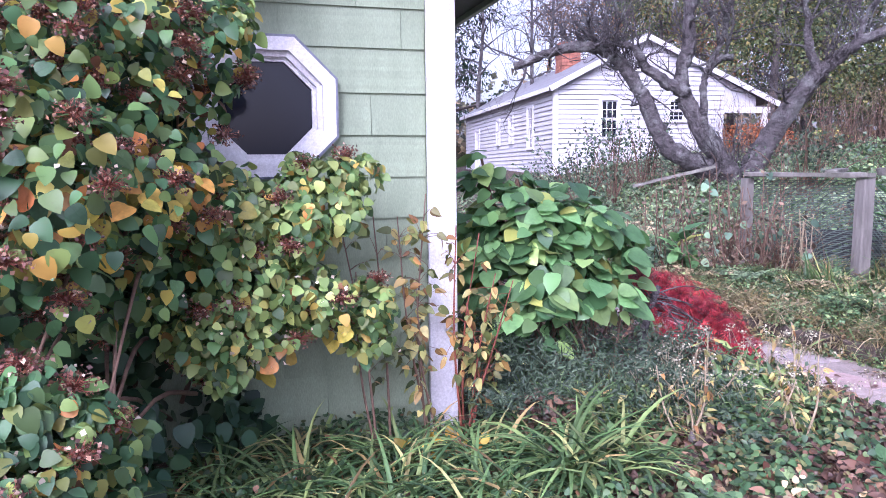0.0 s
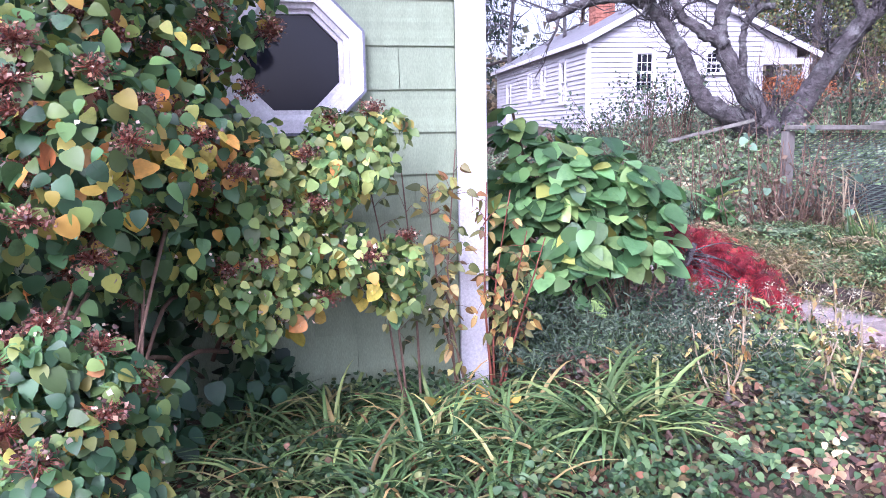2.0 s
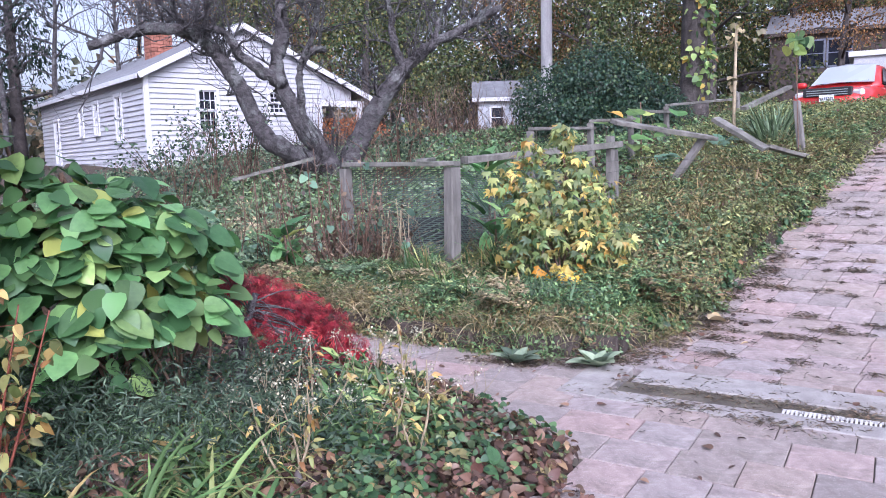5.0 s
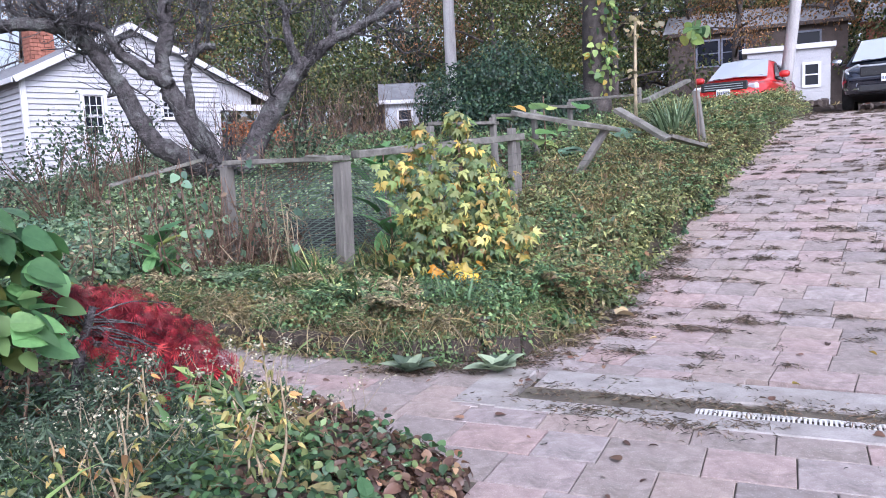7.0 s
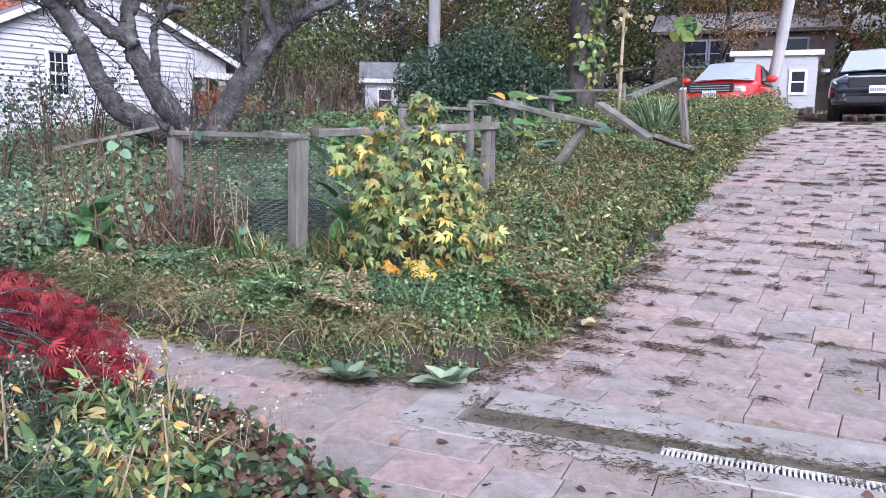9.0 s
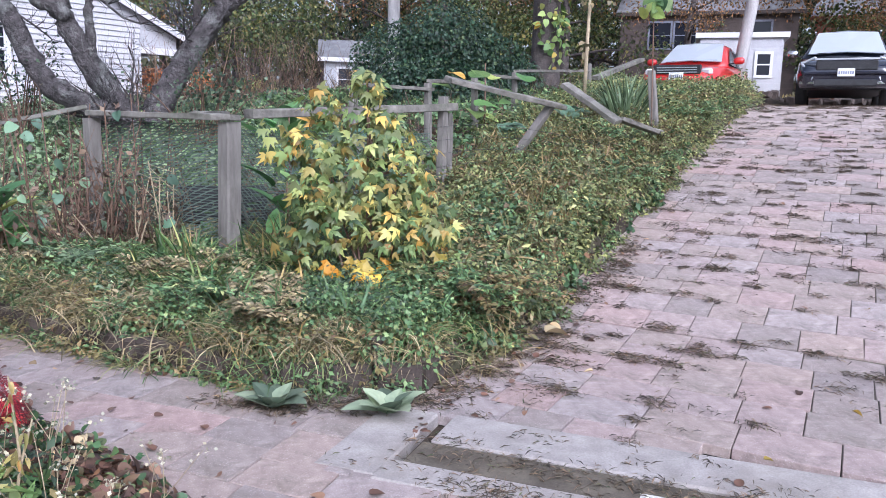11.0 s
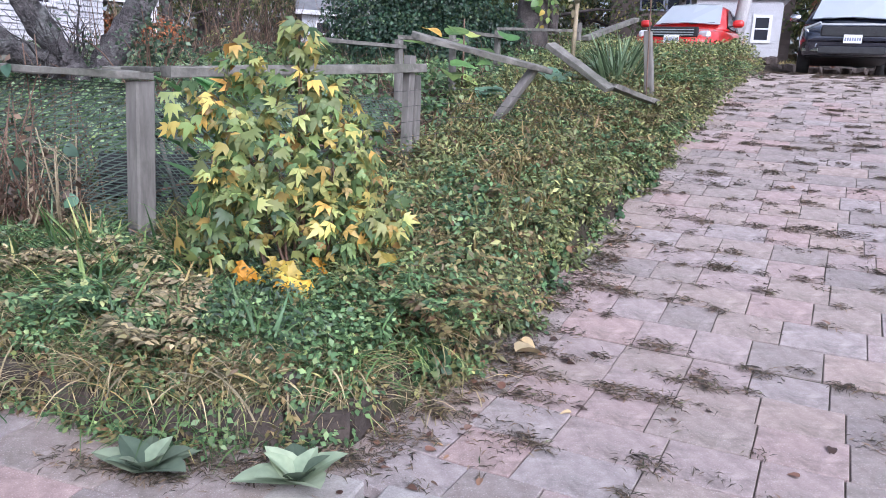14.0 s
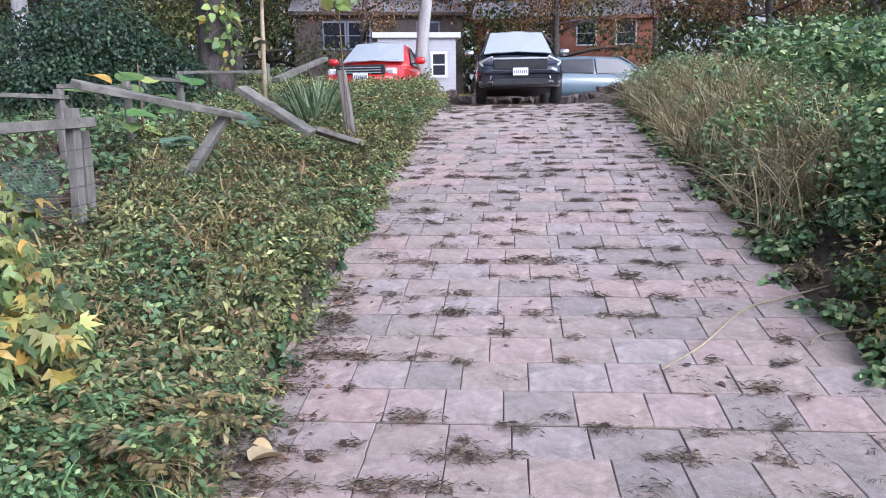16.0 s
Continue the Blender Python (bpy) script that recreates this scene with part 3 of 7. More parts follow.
def shingle(x0, x1, z0, z1):
    """One siding shingle, clipped round the octagonal window."""
    pts = [(x0, z0), (x1, z0), (x1, z1), (x0, z1)]
    half = 0.365 * math.cos(radians(22.5))
    inside = lambda x, z: max(abs(x - OCT_X), abs(z - OCT_Z), (abs(x - OCT_X) + abs(z - OCT_Z)) / 1.4142) < half
    bm = bmesh.new()
    n = max(1, int((x1 - x0) / 0.02))
    near_ = any(inside(a + (b - a) * t, z0 + (z1 - z0) * k / 8) for k in range(9) for a, b, t in ((x0, x1, j / 12) for j in range(13)))
    if not near_:
        spans = [(x0, x1, 0, 1)]
        for a, b, _, _ in spans:
            q = [bm.verts.new(p) for p in ((a, 0, z0), (a, -0.016, z0), (a, -0.004, z1), (a, 0, z1), (b, 0, z0), (b, -0.016, z0), (b, -0.004, z1), (b, 0, z1))]
            for f in ((0, 1, 2, 3), (7, 6, 5, 4), (0, 4, 5, 1), (1, 5, 6, 2)):
                bm.faces.new([q[i] for i in f])
    else:
        for k in range(12):
            za, zb = z0 + (z1 - z0) * k / 12, z0 + (z1 - z0) * (k + 1) / 12
            ya, yb = -0.016 + 0.012 * k / 12, -0.016 + 0.012 * (k + 1) / 12
            j, run = 0, None
            for j in range(n + 1):
                x = x0 + (x1 - x0) * j / n
                ok = j < n and not inside(x + 0.01, (za + zb) / 2)
                if ok and run is None:
                    run = x
                if not ok and run is not None:
                    q = [bm.verts.new(p) for p in ((run, ya, za), (run, yb, zb), (x, yb, zb), (x, ya, za))]
                    bm.faces.new(q)
                    if k == 0:
                        q2 = [bm.verts.new(p) for p in ((run, 0, za), (run, ya, za), (x, ya, za), (x, 0, za))]
                        bm.faces.new(q2)
                    run = None
    if bm.faces:
        part("siding_shingle", bm, M["green_siding"], bld)
    else:
        bm.free()


for i, (za, zb) in enumerate(zip(COURSE, COURSE[1:])):
    x = -0.118
    first = 0.62 * ((i * 0.37) % 1) + 0.08
    while x > -4.2:
        ln = first if x > -0.13 else 0.61
        shingle(x - ln + 0.003, x, za, zb + 0.004)
        x -= ln
win = thing("window_octagon", (0, 0, 0), "eight-sided white window with dark glass", "")
win.parent = bld
win.matrix_world = bld.matrix_world @ pose(OCT_X, 0, OCT_Z)


def oct_ring(name, r0, r1, y0, y1, mat, label="", tilt=0.0):
    bm = bmesh.new()
    rows = []
    for r, y in ((r0, y0), (r1, y0 + tilt), (r1, y1), (r0, y1)):
        rows.append([bm.verts.new((r * math.cos(radians(22.5 + 45 * k)), y, r * math.sin(radians(22.5 + 45 * k)))) for k in range(8)])
    for i in range(4):
        for k in range(8):
            bm.faces.new((rows[i][k], rows[i][(k + 1) % 8], rows[(i + 1) % 4][(k + 1) % 8], rows[(i + 1) % 4][k]))
    return part(name, bm, mat, win, label)


oct_ring("window_frame", 0.294, 0.361, -0.06, 0.0, M["white_paint"], "white window casing", -0.012)
oct_ring("stop", 0.266, 0.294, -0.03, 0.03, M["white_paint"], "", -0.01)
oct_ring("sash", 0.243, 0.269, -0.005, 0.05, M["white_paint"])
oct_ring("outer_trim", 0.361, 0.374, -0.07, -0.005, M["grey_trim"], "dark grey outer trim strip")
bm = bmesh.new()
bm.faces.new([bm.verts.new((0.26 * math.cos(radians(22.5 + 45 * k)), 0.02, 0.26 * math.sin(radians(22.5 + 45 * k)))) for k in range(8)])
part("pane", bm, M["dark_glass"], win)

# ---- paving ----
drive = thing("driveway", (0, 0, 0), "sloping driveway of pinkish grey concrete pavers", "driveway", kind="structure")
patio = thing("patio", (0, 0, 0), "weathered pinkish grey paver patio and path", "patio", kind="structure")
Q = np.array((0.866, 0.5))
R = np.array((0.5, -0.866))
paver_jobs = []


def paver_mesh(name, lx, ly):
    bm = bmesh.new()
    box(bm, (lx - 0.006, ly - 0.006, 0.05), pose(0, 0, -0.025), 0.003)
    bmesh.ops.delete(bm, geom=[f for f in bm.faces if f.normal.z < -0.9], context="FACES")
    me = bpy.data.meshes.new(name)
    bm.to_mesh(me)
    bm.free()
    me.materials.append(M["paver"])
    return me


LENGTHS = [0.43, 0.36, 0.30]
PAVERS = {}


def lay_course(v, offset, lo, hi, depth, put):
    u = lo + offset
    while u < hi:
        ln = LENGTHS[int(rng.integers(0, 3))]
        if u + ln > hi:
            ln = max(0.12, hi - u)
        put(u + ln / 2, v, ln, depth)
        u += ln


def drive_piece(u, v, ln, depth):
    x, y, _ = sn(v, u)
    if Q @ (x, y) < 5.80 or v > 23.8:
        return
    paver_jobs.append(("d", x, y, float(prof(v)), ln, depth, DRIVE_YAW - 90, -math.degrees(math.atan2(float(prof(v + 0.1) - prof(v - 0.1)), 0.2)), v))


v = 4.3
while v < 23.5:
    lay_course(v, -0.25 * rng.random(), -0.05, 3.2, 0.325, drive_piece)
    v += 0.325


def patio_piece(u, v, ln, depth):
    x, y = R * u + Q * v
    if v > 5.15 or y > 9.6 or x < front_bed_edge(y) - 0.03 or x > bed_left_edge(y) + 0.12 and y > 5.0:
        return
    if y < 2.2 and x < 0.2 and y > 0.9:
        return
    paver_jobs.append(("p", x, y, 0.0, ln, depth, math.degrees(math.atan2(R[1], R[0])), 0.0, abs(x - 2.6) + abs(y - 4.6)))


v = -1.2
while v < 7.4:
    if v < 5.15:
        lay_course(v, -0.3 * rng.random(), -9.0, 4.5, 0.325, patio_piece)
    v += 0.325


def path_piece(u, v, ln, depth):
    x, y = R * u + Q * v
    if v < 5.15 or x > bed_left_edge(y) + 0.12 and y > 5.0 or x < front_bed_edge(y) - 0.03 or y > 9.8:
        return
    paver_jobs.append(("p", x, y, 0.0, ln, depth, math.degrees(math.atan2(R[1], R[0])), 0.0, abs(x - 2.6) + abs(y - 4.6)))


v = 5.2
while v < 7.9:
    lay_course(v, -0.3 * rng.random(), -9.0, -2.42, 0.325, path_piece)
    v += 0.325

bm = bmesh.new()
prev = None
for k in range(110):
    s_ = 4.6 + k * 0.18
    row = [bm.verts.new(sn(s_, n_, float(prof(s_)) - 0.013)) for n_ in (-0.08, 3.23)]
    if prev and Q @ np.array(sn(s_, 1.5)[:2]) > 5.9 and Q @ np.array(sn(s_, -0.1)[:2]) > 5.95 and Q @ np.array(sn(s_, 3.2)[:2]) > 5.9:
        bm.faces.new((prev[0], row[0], row[1], prev[1]))
    prev = row
part("joint_sand", bm, M["joint"], drive, "dark mossy sand in the joints")
bm = bmesh.new()
cells = 0.12
for i in range(-30, 60):
    for k in range(-30, 82):
        x, y = i * cells, k * cells
        c_ = (x + 0.06, y + 0.06)
        if c_[0] > front_bed_edge(c_[1]) + 0.02 and (c_[0] < bed_left_edge(c_[1]) + 0.05 or c_[1] < 5.05) and (Q @ c_ < 5.2 or c_[1] > 4.95 and c_[0] < bed_left_edge(c_[1])) and c_[1] < 9.7:
            bm.faces.new([bm.verts.new(p_) for p_ in ((x, y, -0.013), (x + cells, y, -0.013), (x + cells, y + cells, -0.013), (x, y + cells, -0.013))])
bmesh.ops.remove_doubles(bm, verts=bm.verts, dist=0.001)
part("joint_sand", bm, M["joint"], patio, "dark mossy sand in the joints")

# ---- drain across the foot of the drive ----
drain = thing("channel_drain", (0, 0, 0), "concrete channel drain with pale plastic grate, partly clogged with debris", "drain", kind="structure")
DY = math.degrees(math.atan2(R[1], R[0]))


def rq(r, q, z=0.0):
    p = R * r + Q * q
    return pose(p[0], p[1], z, 0, 0, DY)


boxes("concrete_edge", [((5.3, 0.19, 0.10), rq(0.38, 5.145, -0.044)), ((5.2, 0.33, 0.10), rq(0.42, 5.645, -0.044)), ((0.28, 0.72, 0.10), rq(-2.40, 5.44, -0.047))], M["concrete"], drain, "rough concrete strip beside the channel", 0.01)
boxes("channel_bed", [((5.2, 0.27, 0.02), rq(0.40, 5.36, -0.045))], M["joint"], drain)
boxes("packed_dirt", [((0.95, 0.23, 0.03), rq(-1.74, 5.36, -0.018)), ((4.3, 0.10, 0.024), rq(0.88, 5.43, -0.022))], M["joint"], drain, "packed dirt and needles in the channel", 0.008)
for i in range(6):
    bm = bmesh.new()
    for k in range(22):
        box(bm, (0.012, 0.11, 0.012), pose(-0.24 + k * 0.0225, 0, 0))
    box(bm, (0.495, 0.012, 0.014), pose(0, 0.056, 0))
    box(bm, (0.495, 0.012, 0.014), pose(0, -0.056, 0))
    g = part("grate_section", bm, M["grate"], drain, "pale slotted grate")
    g.matrix_world = rq(-1.02 + 0.5 * i, 5.30, -0.014)

# ---- bed edging stones ----
edging = thing("bed_edging", (0, 0, 0), "low edging of rough brown stone blocks along the planted bed", "edging", kind="structure")
line = [(4.62, 5.51), (4.02, 5.17), (3.42, 5.62), (3.02, 6.45), (2.64, 7.38), (2.44, 8.25), (2.2, 9.6)]
for (x0, y0), (x1, y1) in zip(line, line[1:]):
    ln = math.hypot(x1 - x0, y1 - y0)
    k = max(1, round(ln / 0.27))
    yaw = math.degrees(math.atan2(y1 - y0, x1 - x0))
    for i in range(k):
        t = (i + 0.5) / k
        bm = bmesh.new()
        box(bm, (ln / k - 0.012, 0.11, 0.19), None, 0.012)
        for w in bm.verts:
            w.co += Vector(rng.normal(size=3) * 0.006)
        o = part("stone", bm, M["stone"], edging)
        o.matrix_world = pose(x0 + (x1 - x0) * t, y0 + (y1 - y0) * t, 0.045 + 0.012 * rng.random() + float(prof(D[0] * x0 + D[1] * y0)), rng.normal() * 3, rng.normal() * 2, yaw + rng.normal() * 3)
bm = bmesh.new()
box(bm, (0.07, 0.05, 0.20), None, 0.01)
o = part("stone", bm, M["stone"], edging, "upright reddish broken brick")
o.matrix_world = pose(3.86, 5.33, 0.18, 4, -6, 20)

# ---- white cottage ----
U = np.array((0.985, 0.174))
V = np.array((-0.174, 0.985))
H0 = (3.74, 25.0)
cot = thing("white_cottage", (H0[0], H0[1], 1.30), "white clapboard cottage with grey shingle roof and side porch", "house", yaw=math.degrees(math.atan2(U[1], U[0])))
SLOPE = 0.447
CE, CP = 2.81, 4.39       # eave and ridge above the foot of the wall
CW, CR, CL = 5.86, 3.03, 13.5   # wall width, ridge place, length


def gable_poly():
    return [(0, -1.2), (CW, -1.2), (CW, CP - (CW - CR) * SLOPE), (CR, CP), (0, CE)]


def wall_slab(name, poly, holes, y0, y1, mat, parent, along="x"):
    """A wall with rectangular holes, cut from strips."""
    xs = sorted({p[0] for p in poly} | {h[0] for h in holes} | {h[2] for h in holes} | {CR if along == "x" else 0.0})
    top = lambda x: float(np.interp(x, *zip(*sorted([(p[0], p[1]) for p in poly if p[1] > 0]))))
    bm = bmesh.new()
    for a, b in zip(xs, xs[1:]):
        cuts = [(-1.2, -1.2)]
        inside = sorted([h for h in holes if h[0] <= a + 1e-6 and h[2] >= b - 1e-6], key=lambda h: h[1])
        spans, z = [], -1.2
        for h in inside:
            spans.append(((z, z), (h[1], h[1])))
            z = h[3]
        spans.append(((z, z), (top(a), top(b))))
        for lo, hi in spans:
            q = [(a, lo[0]), (b, lo[1]), (b, hi[1]), (a, hi[0])]
            vs = [[bm.verts.new((x, y, z) if along == "x" else (y, x, z)) for x, z in q] for y in (y0, y1)]
            bm.faces.new(vs[0])
            bm.faces.new(vs[1][::-1])
            for k in range(4):
                bm.faces.new((vs[0][k], vs[0][(k + 1) % 4], vs[1][(k + 1) % 4], vs[1][k]))
    bmesh.ops.remove_doubles(bm, verts=bm.verts, dist=0.001)
    return part(name, bm, mat, parent)


def clapboards(parent, length_at, z0, z1, step, place, holes):
    """Boards that lap; each is cut where a window stands."""
    z = z0
    while z < z1:
        lo, hi = length_at(z + step * 0.5)
        if hi - lo > 0.1:
            segs = [(lo, hi)]
            for h in holes:
                if h[1] - 0.06 < z + step and h[3] + 0.06 > z:
                    nxt = []
                    for a, b in segs:
                        if h[0] > a and h[2] < b:
                            nxt += [(a, h[0] - 0.02), (h[2] + 0.02, b)]
                        else:
                            nxt.append((a, b))
                    segs = nxt
            for a, b in segs:
                if b - a < 0.03:
                    continue
                pts = [place(u, d, zz) for u in (a, b) for d, zz in ((0.0, z), (0.045, z), (0.012, z + step * 0.86), (0.0, z + step * 0.86))]
                put_mesh("clapboard", pts, [(0, 1, 2, 3), (7, 6, 5, 4), (0, 4, 5, 1), (1, 5, 6, 2), (2, 6, 7, 3)], M["old_white"], parent)
        z += step


g_holes = [(1.57, 1.2, 2.13, 2.4), (3.93, 1.75, 4.45, 2.40), (2.72, 3.40, 3.12, 3.80)]
s_holes = [(2.3, 0.95, 2.9, 2.35), (4.9, 1.25, 5.4, 2.3), (6.9, 1.25, 7.35, 2.2), (10.6, 0.3, 11.3, 2.0)]
wall_slab("wall_gable", gable_poly(), g_holes, 0.0, 0.12, M["old_white"], cot)
wall_slab("wall_left", [(0, -1.2), (CL, -1.2), (CL, CE), (0, CE)], s_holes, 0.0, 0.12, M["old_white"], cot, "y")
boxes("wall_right", [((0.12, CL, 4.2), pose(CW - 0.06, CL / 2, 0.9))], M["old_white"], cot)
boxes("wall_rear", [((CW, 0.12, 4.1), pose(CW / 2, CL, 0.9))], M["old_white"], cot)
boxes("foundation", [((CW + 0.04, CL, 1.3), pose(CW / 2, CL / 2 - 0.02, -0.75))], M["concrete"], cot)


def g_len(z):
    lo = 0.07 if z < CE else 0.07 + (z - CE) * CR / (CP - CE)
    zr = CP - (CW - CR) * SLOPE
    hi = CW if z < zr else CW - (z - zr) / SLOPE
    return lo, hi


clapboards(cot, g_len, -0.05, CP - 0.1, 0.155, lambda u, d, z: (u, -d, z), g_holes)
clapboards(cot, lambda z: (0.07, CL), -0.05, CE - 0.02, 0.155, lambda u, d, z: (-d, u, z), s_holes)
boxes("corner_trim", [((0.12, 0.04, 4.0), pose(0.03, -0.03, 0.86)), ((0.04, 0.12, 4.0), pose(-0.03, 0.05, 0.86))], M["white_paint"], cot)
roof_pitch_l = math.degrees(math.atan2(CP - CE, CR))
sl = math.hypot(CR + 0.25, (CP - CE) * (CR + 0.25) / CR)
RX = 7.75
sr = math.hypot(RX - CR, (RX - CR) * SLOPE)
bm = bmesh.new()
box(bm, (sl, CL + 0.5, 0.07), pose((CR - 0.25) / 2, CL / 2, (CP + CE - (CP - CE) * 0.25 / CR) / 2 + 0.09, 0, -roof_pitch_l))
part("roof", bm, M["roof"], cot, "weathered grey shingle roof")
bm = bmesh.new()
box(bm, (sr, CL + 0.5, 0.07), pose((CR + RX) / 2, CL / 2, CP - (RX - CR) * SLOPE / 2 + 0.09, 0, math.degrees(math.atan(SLOPE))))
part("roof", bm, M["roof"], cot, "weathered grey shingle roof")
bm = bmesh.new()
beam(bm, (-0.25, -0.27, CE - 0.08), (CR, -0.27, CP + 0.02), 0.04, 0.17)
beam(bm, (CR, -0.272, CP + 0.02), (RX, -0.272, CP - (RX - CR) * SLOPE), 0.04, 0.17)
beam(bm, (-0.28, -0.2, CE - 0.08), (-0.28, CL + 0.2, CE - 0.08), 0.04, 0.14)
part("rake_board", bm, M["white_paint"], cot)
for i in range(26):
    for side in (0, 1):
        t = (i + 0.5) / 26
        if side == 0:
            m = pose(CR - (CR + 0.25) * t, CL / 2, CP + 0.135 - (CP - CE) * (CR + 0.25) / CR * t, 0, -roof_pitch_l - 1.5)
            boxes("shingle", [((sl / 26 * 1.1, CL + 0.5, 0.012), m)], M["roof"], cot)
# porch at the right
bm = bmesh.new()
beam(bm, (RX - 0.35, 0.05, -0.9), (RX - 0.35, 0.05, 2.02), 0.17, 0.17)
part("porch_post", bm, M["white_paint"], cot)
boxes("porch_beam", [((1.75, 0.12, 0.2), pose(CW + 0.85, 0.05, 2.12))], M["white_paint"], cot)
put_mesh("porch_gable", [(x, y, z) for y in (0.03, 0.08) for x, z in ((CW, 2.23), (CW + 1.2, 2.23), (CW + 1.2, 2.54), (CW, CP - (CW - CR) * SLOPE))], [(0, 1, 2, 3), (7, 6, 5, 4), (0, 4, 5, 1), (1, 5, 6, 2), (2, 6, 7, 3)], M["old_white"], cot)
boxes("porch_floor", [((2.2, 4.0, 0.15), pose(CW + 1.0, 2.0, -0.5))], M["old_wood"], cot)
boxes("porch_ceiling", [((1.7, 3.9, 0.04), pose(CW + 0.85, 2.05, 2.2))], M["old_white"], cot)


def cottage_window(holes_i, along):
    x0, z0, x1, z1 = holes_i
    w, h = x1 - x0, z1 - z0
    o = new("window")
    o.parent = cot
    o.matrix_local = pose((x0 + x1) / 2, 0, (z0 + z1) / 2) if along == "x" else pose(0, (x0 + x1) / 2, (z0 + z1) / 2, 0, 0, -90)
    o["label"] = "white-framed sash window with dark panes"
    boxes("frame", [((w + 0.2, 0.05, 0.1), pose(0, -0.035, h / 2 + 0.05)), ((w + 0.26, 0.09, 0.06), pose(0, -0.05, -h / 2 - 0.03)), ((0.1, 0.05, h), pose(-w / 2 - 0.05, -0.035, 0)), ((0.1, 0.05, h), pose(w / 2 + 0.05, -0.035, 0))], M["white_paint"], o)
    t = 0.022
    nx, nz = (3, 2) if w > 0.45 else (2, 2)
    for half in (0, 1):
        items = []
        zc, hh, yy = (h / 4, h / 2, 0.0) if half else (-h / 4, h / 2, 0.03)
        items += [((w, 0.03, 0.04), pose(0, yy, zc + hh / 2 - 0.02)), ((w, 0.03, 0.04), pose(0, yy, zc - hh / 2 + 0.02)), ((0.04, 0.03, hh), pose(-w / 2 + 0.02, yy, zc)), ((0.04, 0.03, hh), pose(w / 2 - 0.02, yy, zc))]
        for k in range(1, nx):
            items.append(((t, 0.02, hh), pose(-w / 2 + w * k / nx, yy, zc)))
        for k in range(1, nz):
            items.append(((w, 0.02, t), pose(0, yy, zc - hh / 2 + hh * k / nz)))
        boxes("sash", items, M["white_paint"], o)
    boxes("pane", [((w, 0.01, h), pose(0, 0.05, 0))], M["dark_glass"], o)


for h in g_holes:
    cottage_window(h, "x")
for h in s_holes:
    cottage_window(h, "y")
ch = new("chimney")
ch.parent = cot
ch.matrix_local = pose(2.2, 5.0, CP + 0.15)
for r in range(9):
    for k in range(3):
        for face in range(4):
            a = 90 * face
            m = pose(0, 0, -0.6 + r * 0.13, 0, 0, a) @ pose(-0.22 + k * 0.22 + (0.05 if r % 2 else -0.05), -0.33, 0)
            boxes("brick", [((0.205, 0.09, 0.115), m)], M["brick"], ch)

# ---- fence ----
def post(at, top, lean=(0, 0), w=0.10, label="weathered grey wooden fence post", group="posts of the garden fence", name="fence_post", mat="old_wood"):
    b = gz(at[0], at[1])
    bm = bmesh.new()
    a = Vector((0, 0, -0.25))
    c = Vector((lean[0], lean[1], top - b))
    segs = 5
    ring = []
    for i in range(segs + 1):
        p = a.lerp(c, i / segs)
        ww = w * (1 + 0.05 * rng.normal()) / 2
        ring.append([bm.verts.new(p + Vector((sx * ww, sy * ww, 0))) for sx, sy in ((-1, -.8), (-.8, -1), (.8, -1), (1, -.8), (1, .8), (.8, 1), (-.8, 1), (-1, .8))])
    for i in range(segs):
        for k in range(8):
            bm.faces.new((ring[i][k], ring[i][(k + 1) % 8], ring[i + 1][(k + 1) % 8], ring[i + 1][k]))
    bm.faces.new(ring[-1])
    bm.faces.new(ring[0][::-1])
    o = part(name, bm, M[mat])
    o.matrix_world = pose(at[0], at[1], b, 0, 0, 15)
    return tagged(o, label, "fence post", group)


def rail(a, b, w=0.115, h=0.045, label="weathered grey timber fence rail with mossy top", roll=0.0, name="fence_rail"):
    bm = bmesh.new()
    beam(bm, a, b, w, h, 0.005, roll)
    bmesh.ops.subdivide_edges(bm, edges=[e for e in bm.edges if e.calc_length() > 0.5], cuts=6)
    for q in bm.verts:
        q.co += Vector(rng.normal(size=3) * 0.003)
    c = (Vector(a) + Vector(b)) / 2
    bmesh.ops.translate(bm, verts=bm.verts, vec=-c)
    o = part(name, bm, M["rail_wood"])
    o.location = c
    return tagged(o, label, "fence rail", "rails of the garden fence")


# ---- parked cars ----
def hull(name, rows, mat, parent, label="", smooth=True):
    """A skin through rings of points, ring by ring, closed at both ends."""
    bm = bmesh.new()
    vs = [[bm.verts.new(p) for p in r] for r in rows]
    k = len(rows[0])
    for i in range(len(rows) - 1):
        for j in range(k):
            bm.faces.new((vs[i][j], vs[i][(j + 1) % k], vs[i + 1][(j + 1) % k], vs[i + 1][j]))
    bm.faces.new(vs[0][::-1])
    bm.faces.new(vs[-1])
    bmesh.ops.recalc_face_normals(bm, faces=bm.faces)
    return part(name, bm, mat, parent, label, smooth)


def body_ring(x, w, z0, z1, r=0.12, tuck=0.06):
    return [(x, -w + tuck, z0), (x, -w, z0 + r * 1.5), (x, -w - 0.01, (z0 + z1) / 2), (x, -w + 0.03, z1 - r * 0.4), (x, -w + 0.14, z1), (x, 0, z1 + 0.03), (x, w - 0.14, z1), (x, w - 0.03, z1 - r * 0.4), (x, w + 0.01, (z0 + z1) / 2), (x, w, z0 + r * 1.5), (x, w - tuck, z0)]


